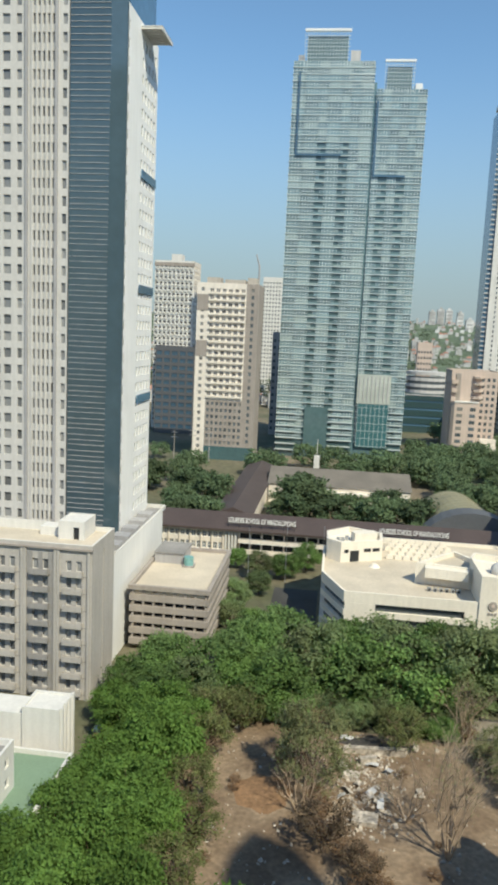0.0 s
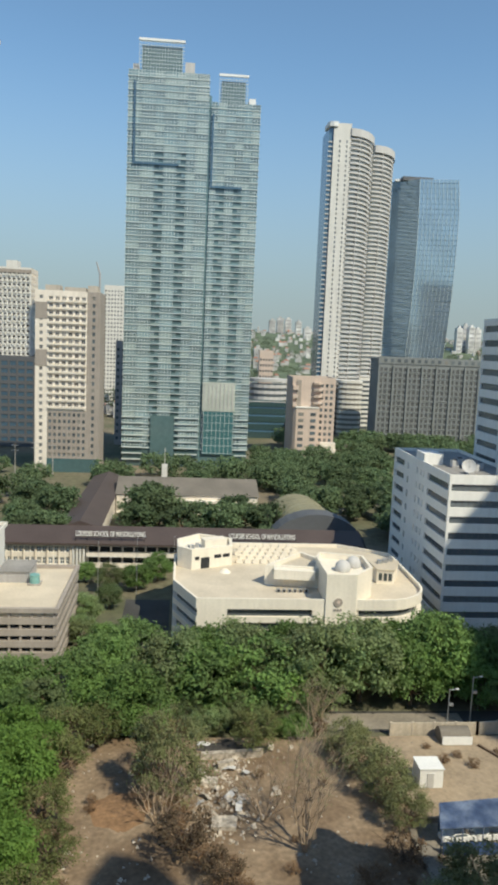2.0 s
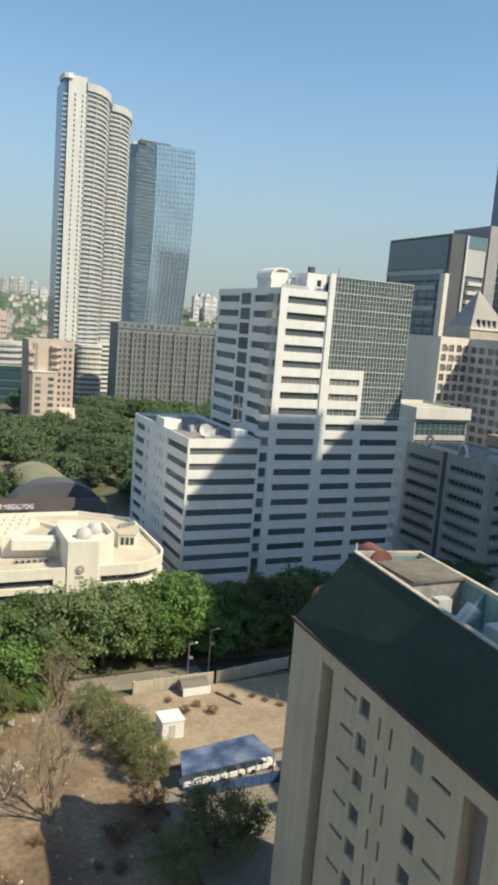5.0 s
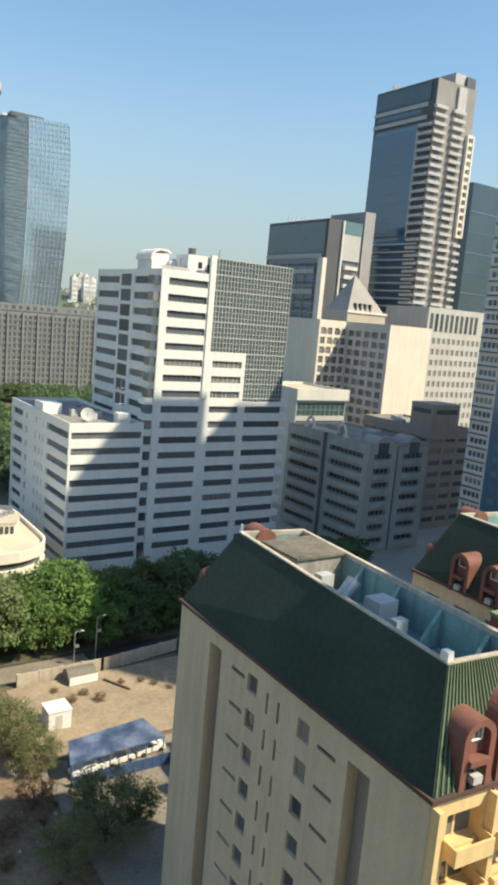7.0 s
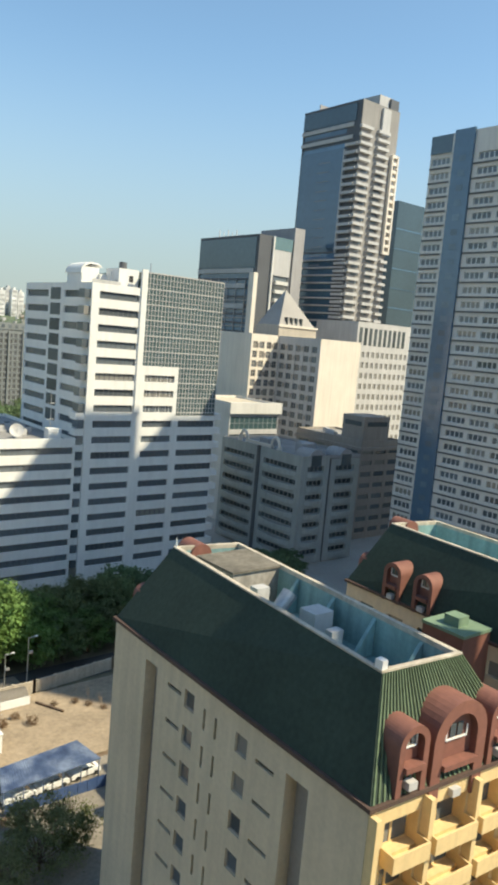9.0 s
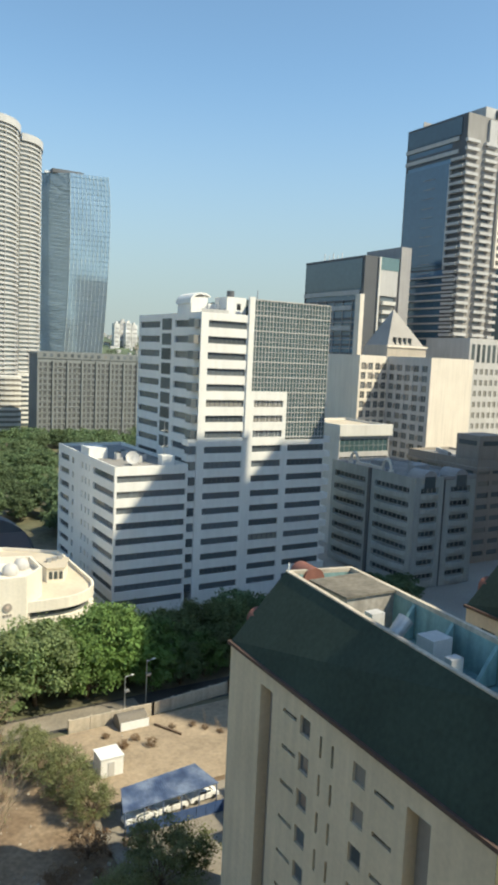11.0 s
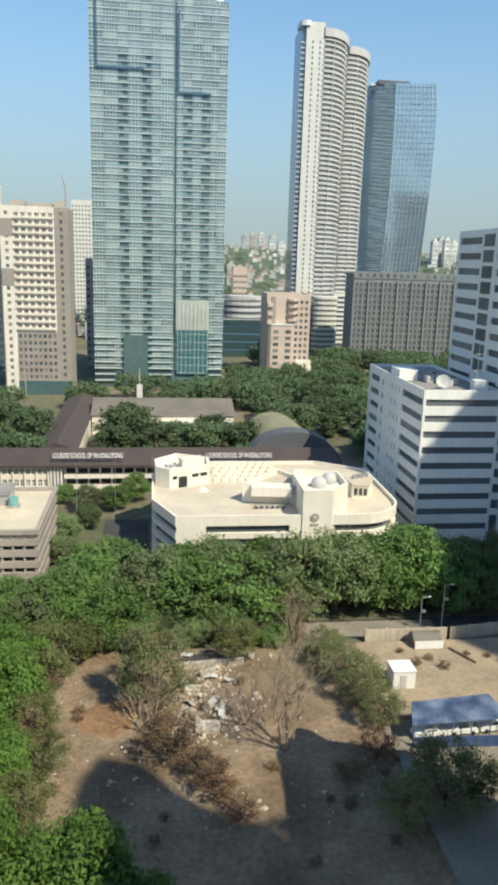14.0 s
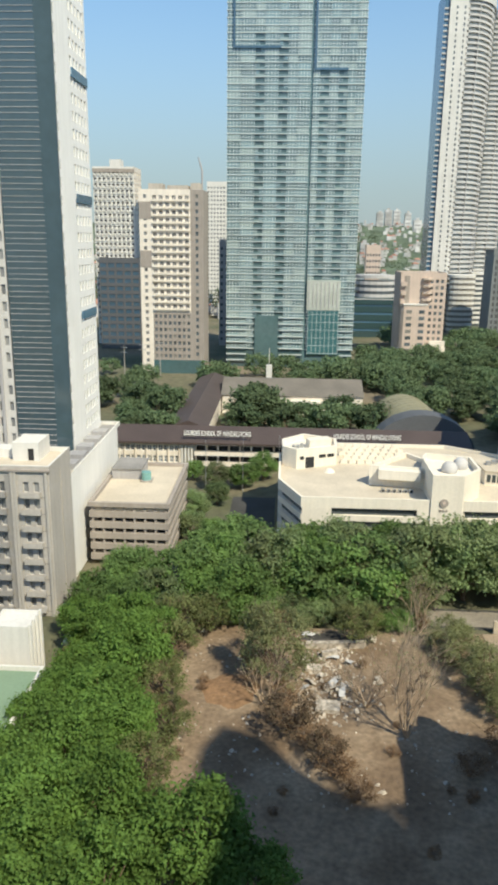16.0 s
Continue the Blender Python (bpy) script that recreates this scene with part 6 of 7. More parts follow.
def kind_of(key, mat, r, h, trunk_h, leaves, size, clumps, thin=1.0, twigs=0, n=3):
    KINDS[key] = []
    for s in range(n):
        cm, cs = crown_mesh("crown", hash_seed(key) + s, r, h, leaves, size, mat, clumps)
        lm, zc = limb_mesh("trunk", hash_seed(key) + 50 + s, r, h, trunk_h, cs, M_BARK, thin, twigs)
        KINDS[key].append((cm, lm, zc))


def hash_seed(key):
    return sum(ord(c) * (i + 3) for i, c in enumerate(key))


kind_of("broad", M_LEAF, 5.0, 7.8, 2.4, 10500, 0.24, 90)
kind_of("dull", M_LEAF3, 5.0, 7.8, 2.4, 9500, 0.22, 84)
kind_of("bright", M_LEAF2, 5.0, 7.0, 2.4, 12500, 0.22, 90)
kind_of("olive", M_OLIVE, 4.2, 5.4, 2.4, 5200, 0.15, 60, 0.7, 12)
kind_of("feather", M_FEATHER, 4.2, 6.6, 1.8, 9000, 0.13, 70, 0.6, 12)
kind_of("dry", M_DRY, 3.0, 3.4, 1.4, 1500, 0.13, 40, 0.5, 16)
kind_of("withered", M_DARKLEAF, 3.0, 4.2, 1.8, 1300, 0.17, 50, 0.6, 16, 1)
kind_of("far", M_LEAFFAR, 5.5, 7.0, 2.2, 3600, 0.40, 60)


def tree(key, x, y, r, label, group, tall=1.0):
    if key == "broad" and TR.random() < 0.4:
        key = "dull"
    cm, lm, zc = KINDS[key][TR.randrange(len(KINDS[key]))]
    base = {"broad": 5.0, "dull": 5.0, "bright": 5.0, "olive": 4.2, "feather": 4.2, "dry": 3.0, "withered": 3.0, "far": 5.5}[key]
    s = r / base
    t = thing("tree", label, "tree", pose(x, y, 0, 0, 0, TR.uniform(0, 360)) @ Matrix.Diagonal((s, s, s * tall * TR.uniform(0.9, 1.12), 1)), group)
    part("trunk", lm, t)
    part("crown", cm, t, pose(0, 0, zc))
    return t


def fan_tree(x, y, h, spread, label, seed, stems=6, leafy=0):
    """A leafless tree: several stems fan out from one foot and fork into fine twigs."""
    q = random.Random(seed)
    wood, twig, tips = Geo(), Geo(), []

    def grow(p, d, length, rad, level):
        g_ = wood if level < 2 else twig
        m_ = p + d * length * 0.5 + Vector((q.gauss(0, 0.05), q.gauss(0, 0.05), 0)) * length
        e_ = m_ + (d + Vector((0, 0, 0.12))).normalized() * length * 0.5
        g_.tube(p, m_, rad, rad * 0.8, 5 if level < 2 else 3).tube(m_, e_, rad * 0.8, rad * 0.55, 5 if level < 2 else 3)
        if level == 4:
            tips.append(e_)
            return
        for k_ in range(3 if level < 3 else 2):
            d2 = (d + Vector((q.gauss(0, 0.36), q.gauss(0, 0.36), q.gauss(0.1, 0.22)))).normalized()
            grow(m_.lerp(e_, q.uniform(0.3, 1.0)), d2, length * q.uniform(0.55, 0.8), rad * 0.55, level + 1)
    for k_ in range(stems):
        a = k_ * math.tau / stems + q.uniform(-0.4, 0.4)
        lean = spread * q.uniform(0.25, 1.0)
        grow(Vector((0.15 * math.cos(a), 0.15 * math.sin(a), -0.2)), Vector((lean * math.cos(a), lean * math.sin(a), 1)).normalized(), h * q.uniform(0.3, 0.42), 0.125, 0)
    t = thing("tree", label, "tree", pose(x, y, 0.1), "bare trees")
    part("trunk", wood.mesh("trunk", M_TWIG), t)
    part("twig_spray", twig.mesh("twig_spray", M_TWIG), t)["kind"] = "stuff"
    if leafy:
        v, f = [], []
        for k_ in range(leafy):
            p = q.choice(tips) + Vector((q.gauss(0, 0.35), q.gauss(0, 0.35), q.gauss(0, 0.3)))
            b = len(v)
            v += [tuple(p + Vector((q.uniform(-0.14, 0.14), q.uniform(-0.14, 0.14), q.uniform(-0.1, 0.1)))) for _ in range(3)]
            f.append((b, b + 1, b + 2))
        part("crown", mesh_of("crown", v, f, M_FEATHER), t, None, "thin olive leaves on the twig tips")
    return t


GREEN_LABEL = "broad green street tree with a dense crown"
for x, y, r in ((-19.8, 104.4, 4.6), (-15.3, 110.8, 5.4), (-7.0, 107.2, 5.6), (-6.9, 121, 5.6), (0.0, 114.5, 6.2), (5.7, 112.4, 6.6), (11.6, 116.2, 6.0), (18.3, 117.6, 5.8), (22.4, 113.8, 7.2), (30.7, 115.4, 7.0), (14.4, 112.0, 6.6), (36.5, 117.3, 6.2), (43.7, 117.6, 7.2), (39.0, 114.3, 5.4), (45.1, 117.4, 6.8), (19.6, 119.6, 6.0), (10.7, 119.4, 6.0), (26, 120.4, 5.2), (48.6, 121.9, 5.6), (53, 118, 5.4), (58, 122, 5.2), (64, 124, 5.0), (70, 123, 5.0), (-12, 117, 5.4), (-24.5, 112, 4.4), (5, 119.5, 5.4), (33, 121, 5.2)):
    tree("broad", x, y, r, GREEN_LABEL, "street trees")
for x, y, r in ((-11.5, 106.8, 2.6), (-2.4, 107.6, 3.0), (2.4, 107.0, 2.4), (9.2, 107.6, 2.8), (17.4, 107.8, 2.6), (20.8, 107.4, 2.2), (-16.5, 104.6, 3.0), (50, 112.5, 4.2), (55.5, 113, 4.0), (61, 114.5, 4.2), (67, 115.5, 4.2), (73, 117, 4.2), (13, 107, 2.4)):
    tree("broad", x, y, r, "low bushy green tree along the street edge", "street bushes")
for x, y, r in ((-22.5, 68.2, 4.6), (-23.0, 58.8, 5), (-21.2, 78.0, 4.8), (-19.7, 87.4, 5), (-7.5, 55.8, 5.4), (-1.9, 52.4, 4), (-20.8, 51.1, 5), (-18.2, 73.2, 4.2), (-26.4, 95.2, 4.2), (-17.2, 61.0, 4.6), (-25, 84, 4.4), (-15, 50, 5), (-27.6, 73, 3.8), (-30.5, 66, 4.6), (-32, 58, 5), (-28, 64, 4.6), (-22, 95, 4.6), (-26.6, 78.5, 3.6), (-28, 56, 5), (-23, 102, 4.2), (-18.5, 95.5, 4.2), (-29.2, 106, 3.6), (-29.6, 99.5, 3.4), (-27.5, 117, 3.6), (-25.5, 107.5, 3.8)):
    tree("bright" if y < 100 else "broad", x, y, r, "bright green leafy tree at the lot's edge", "lot edge trees")
for x, y, r in ((-14.8, 99.2, 4), (-14.2, 67.7, 3.6), (-10.5, 101.5, 3.4), (-12.6, 61.5, 3.0), (-14.8, 92, 3.8), (-15, 83, 3.4), (-13, 76, 3.2), (12, 100.5, 3.6), (35, 68, 3.4)):
    tree("olive", x, y, r, "sparse olive-green tree with visible branches", "sparse lot trees")
for x, y, r in ((2.0, 79.2, 2.6), (6.9, 70.8, 2.6), (4.4, 75.5, 2.2), (-3.2, 92, 2.2), (9.0, 67.5, 2.0), (26.5, 76, 2.6), (22, 72, 2.0), (0.5, 84.5, 2.2)):
    tree("dry", x, y, r, "dry brown shrub with withered leaves", "dry shrubs")
for x, y, r in ((26.0, 94.0, 3.1), (27.6, 88.2, 3.4), (29.0, 82.8, 3.2), (31.5, 67.1, 4.4), (26.5, 65.0, 3.2), (24.8, 98.0, 3.2)):
    tree("feather", x, y, r, "feathery olive-green tree with fine leaves", "feathery trees")
tree("feather", -0.2, 88.6, 5.0, "large soft olive-green tree with fine leaves", "feathery trees", 1.35)
tree("withered", 1.6, 77.4, 3.2, "dark withered shrub tree with sparse leaves", "dry shrubs", 1.15)
tree("withered", 5.8, 72.5, 2.4, "dark withered shrub tree with sparse leaves", "dry shrubs")
fan_tree(15.7, 78.6, 18.5, 0.5, "tall bare tree with pale fanning branches", 3, 7, 900)
fan_tree(11.5, 84.5, 8.5, 0.8, "bare tree with thin spreading branches", 8, 5, 200)
fan_tree(-1.5, 84.0, 7.5, 0.8, "bare tree with thin spreading branches", 12, 5, 150)
fan_tree(21.5, 104.0, 10.0, 0.5, "bare tree with thin spreading branches", 15, 5, 900)
for x, y in ((38.5, 96.5), (41, 98), (47.5, 99), (50.5, 98.2), (52, 96.5), (37.2, 100.4), (42.5, 95.4), (53.6, 94.5)):
    tree("dry", x, y, TR.uniform(0.6, 1.2), "small dry bush in the dusty yard", "yard bushes")
k = 0
while k < 34:
    x, y = TR.uniform(-15, 33), TR.uniform(60, 103)
    if x > -9 and TR.random() < 0.55 or (-9 < x < -1 and y > 80):
        continue
    tree("dry", x, y, TR.uniform(0.4, 1.0), "low dry scrub bush on the dirt lot", "lot scrub")
    k += 1
for k in range(16):
    x = -9 + k * 2.0 + TR.uniform(-0.8, 0.8)
    tree(TR.choice(("dull", "olive", "broad", "dry")), x, TR.uniform(103.6, 105.8), TR.uniform(1.0, 2.2), "bushy undergrowth along the street edge", "street undergrowth")
MID = [(-38.5, 233, 7), (-40.7, 212, 5.5), (-43.9, 207, 5), (-8.6, 238, 8), (-12.8, 224, 6), (0.8, 220, 6), (12.7, 222, 6), (-11.2, 231, 8), (-6.5, 234, 8), (20.7, 228, 6), (26.9, 222, 6), (-18.6, 149.5, 4.4), (-18.1, 138.6, 4.2), (-9.5, 171, 4.8), (-16, 170, 4.4), (-5, 178, 4.6), (-22, 176, 3.6), (-13, 134, 4.2), (-14.7, 158.3, 4), (45.7, 252, 6), (44, 248, 6)]
for x, y, r in MID:
    tree("far" if y > 200 else "broad", x, y, r if y > 200 else r * 0.75, "leafy green tree beside the school", "school trees")
n = 0
wood_v, wood_f = [], []
far_co = [tuple(v.co) for v in KINDS["far"][0][0].vertices][:5600]
far_fa = [tuple(p.vertices) for p in KINDS["far"][0][0].polygons if max(p.vertices) < 5600]
while n < 240:
    x, y = TR.uniform(-78, 190), TR.uniform(204, 440)
    if (-46 < x < -10 and 200 < y < 290 and -34 < x) or (-24 < x < 29 and 247 < y < 279) or (30 < x < 65 and 197 < y < 241) or (52 < x < 86 and 378 < y < 415) or (x < 52 and y > 372) or (x > 50 and y < 192):
        continue
    if x < -34 and y > 290 and TR.random() < 0.5 or -66 < x < 33 and y > 322:
        continue
    if x < 30 and TR.random() < 0.45:
        continue
    r = TR.uniform(4.5, 7.5)
    if y < 272 and x < 130:
        tree("far", x, y, r, "leafy green tree in the wooded grounds", "wooded grounds")
    else:
        s, a, b = r / 5.5, TR.uniform(0, math.tau), len(wood_v)
        wood_v += [(x + s * (px * math.cos(a) - py * math.sin(a)), y + s * (px * math.sin(a) + py * math.cos(a)), s * (pz + 4.6)) for px, py, pz in far_co]
        wood_f += [tuple(b + i for i in q) for q in far_fa]
    n += 1
thing("woodland", "dense green trees of the wooded grounds", "woodland", kind="stuff", data=mesh_of("woodland", wood_v, wood_f, M_LEAFFAR))
for k in range(14):
    tree("far", TR.uniform(78, 128), TR.uniform(120, 136), TR.uniform(4, 5), "shaded green tree by the office tower", "office trees")

# ---- the lot: walls, sheds, debris ----


def wall_run(name, label, pts, h, mat, th=0.25):
    t = thing(name, label, "wall", kind="structure")
    for (x0, y0), (x1, y1) in zip(pts, pts[1:]):
        d = Vector((x1 - x0, y1 - y0)).normalized()
        n = Vector((-d.y, d.x)) * th / 2
        part("wall_run", Geo().prism([(x0 + n.x, y0 + n.y), (x0 - n.x, y0 - n.y), (x1 - n.x, y1 - n.y), (x1 + n.x, y1 + n.y)], 0, h).mesh("wall_run", mat), t)
        k = int((Vector((x1, y1)) - Vector((x0, y0))).length / 3.2)
        for i in range(k + 1):
            px, py = x0 + (x1 - x0) * i / max(k, 1), y0 + (y1 - y0) * i / max(k, 1)
            part("pier", Geo().box(px - 0.2, py - 0.2, 0, px + 0.2, py + 0.2, h + 0.12).mesh("pier", mat), t)
    return t


M_WALLC = material("dusty_block_wall", (0.46, 0.40, 0.32), 0.9, streak=0.15, big=0.15, fine=0.1)
wall_run("wall_lot", "dusty concrete boundary wall of the lot", [(33.0, 104.4), (46.6, 104.5), (61.4, 106.3), (88, 108.5)], 2.1, M_WALLC)
wall_run("wall_back", "pale block wall at the back of the dirt lot", [(-11.8, 105.8), (-3.2, 104.4)], 2.0, M_LGREY)

tent = thing("storage_tent", "dark curved storage tent with a white front skirt", "tent")
arc = [(-1.6 * math.cos(a), 2.1 * math.sin(a)) for a in np.linspace(0, math.pi, 11)]
v = [(x_, y_, z_) for x_ in (0, 4.6) for y_, z_ in arc]
part("cover", mesh_of("cover", v, [(k, k + 1, 11 + k + 1, 11 + k) for k in range(10)] + [tuple(range(10, -1, -1))], M_HALL), tent, pose(39.8, 102.7, 0.3))
part("end_sheet", Geo().prism([(0, 0), (4.6, 0), (4.6, 0.1), (0, 0.1)], 0, 1.3).mesh("end_sheet", M_WHT), tent, pose(39.9, 101.0, 0.35))
box_ = thing("site_cabin", "white metal site cabin", "cabin")
boxpart("body", box_, M_WHT, 33.0, 90.4, 0.3, 36.2, 93.4, 2.9)
boxpart("roof", box_, M_WHT, 32.9, 90.3, 2.91, 36.3, 93.5, 3.05)
boxpart("door", box_, M_LGREY, 34.0, 90.33, 0.4, 34.9, 90.39, 2.4)

shed = thing("carport", "long carport with a blue sheet-metal roof", "carport")
rp_ = [(31.3, 77.8, 3.3), (44.5, 78.4, 3.3), (43.2, 82.7, 4.0), (32.4, 81.6, 4.0)]
part("roof", mesh_of("roof", [*rp_, *[(x, y, z - 0.15) for x, y, z in rp_]], [(0, 1, 2, 3), (7, 6, 5, 4), (0, 4, 5, 1), (1, 5, 6, 2), (2, 6, 7, 3), (3, 7, 4, 0)], M_BLUE), shed, None, "blue corrugated sheet roof")
for i in range(34):
    a, b = lerp(rp_[0], rp_[1], (i + 0.5) / 34), lerp(rp_[3], rp_[2], (i + 0.5) / 34)
    part("roof_rib", Geo().tube((a[0], a[1], a[2] + 0.03), (b[0], b[1], b[2] + 0.03), 0.03, 0.03, 4).mesh("roof_rib", M_BLUE), shed)
for i in range(6):
    a, b = lerp(rp_[0], rp_[1], (i + 0.1) / 5.2), lerp(rp_[3], rp_[2], (i + 0.1) / 5.2)
    for q in (a, b):
        part("post", Geo().tube((q[0], q[1], 0.2), (q[0], q[1], q[2] - 0.1), 0.08, 0.08).mesh("post", M_BLUE), shed)
fence = thing("blue_fence", "blue painted sheet fence", "fence")
for i in range(12):
    part("panel", Geo().box(31.6 + i * 1.3, 77.3 - i * 0.05, 0.2, 32.89 + i * 1.3, 77.38 - i * 0.05, 1.85).mesh("panel", M_FENCE), fence)


post_ = thing("gate_post", "tall grey post beside the blue fence", "post")
part("pole", Geo().tube((47.4, 79.0, 0.2), (47.4, 79.0, 5.6), 0.09, 0.07).mesh("pole", M_METAL), post_)
part("cap", Geo().box(47.2, 78.85, 5.6, 47.6, 79.15, 5.75).mesh("cap", M_METAL), post_)
plank = thing("timber_beam", "long dark timber beam lying in the yard", "beam")
part("beam", Geo().box(-0.15, -2.6, 0, 0.15, 2.6, 0.3).mesh("beam", M_BARK), plank, pose(46.6, 98.6, 0.32, 0, 0, 28))
for k in range(9):
    x, y = 52.0 + k * 0.35 + (k % 2) * 0.8, 101.0 - k * 1.5
    pl = thing("dead_sapling", "thin dry sapling standing in the dusty yard", "sapling", pose(x, y, 0.25, 0, 0, k * 47), group="dry saplings")
    g = Geo().tube((0, 0, 0), (0.1, 0, 1.6 + 0.2 * (k % 3)), 0.06, 0.03, 5)
    for q in range(5):
        g.tube((0.04, 0, 0.6 + q * 0.2), (0.5 * math.cos(q * 2.2), 0.5 * math.sin(q * 2.2), 1.1 + q * 0.22), 0.03, 0.012, 4)
    part("trunk", g.mesh("trunk", M_TWIG), pl)


def car(x, y, rz, paint, label):
    t = thing("car", label, "car", pose(x, y, 0.3, 0, 0, rz), group="parked cars")
    prof = [(-2.1, 0.35), (-2.15, 0.75), (-1.9, 0.95), (-1.2, 1.0), (-0.6, 1.42), (0.75, 1.45), (1.45, 1.02), (2.05, 0.9), (2.15, 0.5), (2.1, 0.35)]
    k = len(prof)
    v = [(x_, s * (0.82 if z_ < 1.2 else 0.66), z_) for s in (-1, 1) for x_, z_ in prof]
    part("body", mesh_of("body", v, [tuple(range(k)), tuple(range(2 * k - 1, k - 1, -1))] + [(i, k + i, k + (i + 1) % k, (i + 1) % k) for i in range(k)], paint), t)
    part("windscreen", mesh_of("windscreen", [(0.78, -0.6, 1.43), (0.78, 0.6, 1.43), (1.42, 0.7, 1.05), (1.42, -0.7, 1.05)], [(0, 3, 2, 1)], M_GLASS), t, pose(0.02, 0, 0.02))
    for s in (-1, 1):
        part("side_window", mesh_of("side_window", [(-0.9, s * 0.78, 1.05), (-0.5, s * 0.68, 1.36), (0.7, s * 0.68, 1.38), (1.15, s * 0.78, 1.06)], [(0, 1, 2, 3)], M_GLASS), t, pose(0, s * 0.02, 0))
        for wx in (-1.3, 1.35):
            part("wheel", Geo().tube((wx, s * 0.66, 0.33), (wx, s * 0.86, 0.33), 0.33, 0.33, 14).mesh("wheel", M_DARK), t)
    return t


car(34.2, 79.6, 5, M_WHT, "white parked car under the blue roof")
car(38.6, 80.0, 3, M_WHT, "white parked car under the blue roof")
car(43.2, 80.4, 4, M_WHT, "white parked car under the blue roof")
car(-30.0, 92.5, 80, M_RED, "dark red car parked beside the white annex")

car(-30.4, 97.6, 84, M_WHT, "white car parked beside the white annex")
for k in range(7):
    car(112 + k * 2.8, 440 + (k % 2) * 1.2, 90, (M_WHT, M_LGREY, M_DGREY)[k % 3], "small car parked by the wooded grounds")

for k, (x, y, h) in enumerate(((46.4, 106.9, 8.4), (43.0, 107.6, 6.0))):
    lp = thing("street_lamp", "thin grey street lamp pole with short arms", "street lamp", group="street lamps")
    part("pole", Geo().tube((x, y, 0), (x, y, h), 0.12, 0.07, 8).mesh("pole", M_METAL), lp)
    part("arm", Geo().tube((x, y, h - 0.2), (x + 1.3, y - 0.2, h + 0.1), 0.06, 0.05).mesh("arm", M_METAL), lp)
    part("head", Geo().box(x + 0.9, y - 0.3, h, x + 1.4, y - 0.05, h + 0.14).mesh("head", M_WHT), lp)
    part("floodlight", Geo().box(x - 0.1, y - 0.5, h - 2.6, x + 0.6, y - 0.1, h - 2.2).mesh("floodlight", M_METAL), lp)
for k in range(3):
    x, y = -18 + k * 8.5, 165 + k * 3
    lp = thing("flag_pole", "thin tall metal pole", "pole", group="metal poles")
    part("pole", Geo().tube((x, y, 0), (x, y, 13), 0.1, 0.05).mesh("pole", M_METAL), lp)
    part("cap", Geo().tube((x, y, 13), (x, y, 13.2), 0.12, 0.12).mesh("cap", M_METAL), lp)

# power poles by the far street
for k in range(3):
    x, y = -66 + k * 6, 300 + k * 8
    lp = thing("power_pole", "tall power pole with cross arms", "pole", group="power poles")
    part("pole", Geo().tube((x, y, 0), (x, y, 16 + 8 * (k == 1)), 0.22, 0.15).mesh("pole", M_CONC), lp)
    for z in (13, 15):
        part("cross_arm", Geo().box(x - 1.4, y - 0.1, z, x + 1.4, y + 0.1, z + 0.2).mesh("cross_arm", M_METAL), lp)

# rubble and litter
rr = random.Random(11)
deb = Geo()
for k in range(900):
    if k < 430:
        x, y = rr.gauss(6.9, 2.1), rr.uniform(80, 103)
        x += (y - 90) * 0.12
    else:
        x, y = rr.uniform(-14, 40), rr.uniform(66, 103)
    s = abs(rr.gauss(0.10, 0.12)) + (0.11 if k < 430 else 0.05)
    a = rr.uniform(0, 3)
    c_, n_ = math.cos(a) * s, math.sin(a) * s
    b = len(deb.v)
    hgt = s * rr.uniform(0.4, 1.3)
    deb.v += [(x + c_, y + n_, 0.1), (x - n_ * rr.uniform(0.4, 1.4), y + c_, 0.1), (x - c_ * rr.uniform(0.5, 1.6), y - n_, 0.1), (x + n_, y - c_ * rr.uniform(0.4, 1.2), 0.1), (x + rr.uniform(-s, s) * 0.5, y + rr.uniform(-s, s) * 0.5, 0.2 + hgt), (x + c_ * 0.5, y + n_ * 0.4, 0.2 + hgt * rr.uniform(0.3, 0.9))]
    deb.f += [(b, b + 1, b + 5), (b + 1, b + 4, b + 5), (b + 1, b + 2, b + 4), (b + 2, b + 3, b + 4), (b + 3, b + 5, b + 4), (b + 3, b, b + 5)]
M_RUBBLE = material("pale_rubble", (0.42, 0.37, 0.31), 0.9, big=0.3, fine=0.4, big_scale=0.9, fine_scale=2.0)
thing("rubble", "broken concrete rubble and litter on the dirt", "rubble", kind="stuff", data=deb.mesh("rubble", M_RUBBLE))
slabs = [(6.5, 83.5, 3.2, 2.2, 0.6), (8.4, 98.5, 9, 0.7, 1.0), (5.0, 92.4, 2.2, 1.4, 0.5), (9.4, 88.6, 1.8, 1.6, 0.4), (7.4, 95.8, 2.4, 0.8, 1.1)]
for x, y, w, d, h in slabs:
    s_ = thing("concrete_slab", "broken pale concrete slab lying in debris", "slab", pose(x, y, 0.15, rr.uniform(-4, 4), rr.uniform(-4, 4), rr.uniform(-15, 15)), group="broken slabs")
    part("slab", Geo().prism([(-w / 2, -d / 2), (w / 2 * 0.9, -d / 2), (w / 2, d / 3), (w / 3, d / 2), (-w / 2 * 0.95, d / 2 * 0.9)], -0.1, h).mesh("slab", M_RUBBLE), s_)

bp = [(8.5 + 5.2 * math.cos(k * math.tau / 20) * (1 + 0.15 * math.sin(k * 2.1)), 100.6 + 2.6 * math.sin(k * math.tau / 20) * (1 + 0.2 * math.cos(k * 1.4))) for k in range(20)]
M_ASHES = material("burnt_soil", (0.055, 0.05, 0.045), 0.95, big=0.3, fine=0.3, big_scale=0.8, bump=0.5)
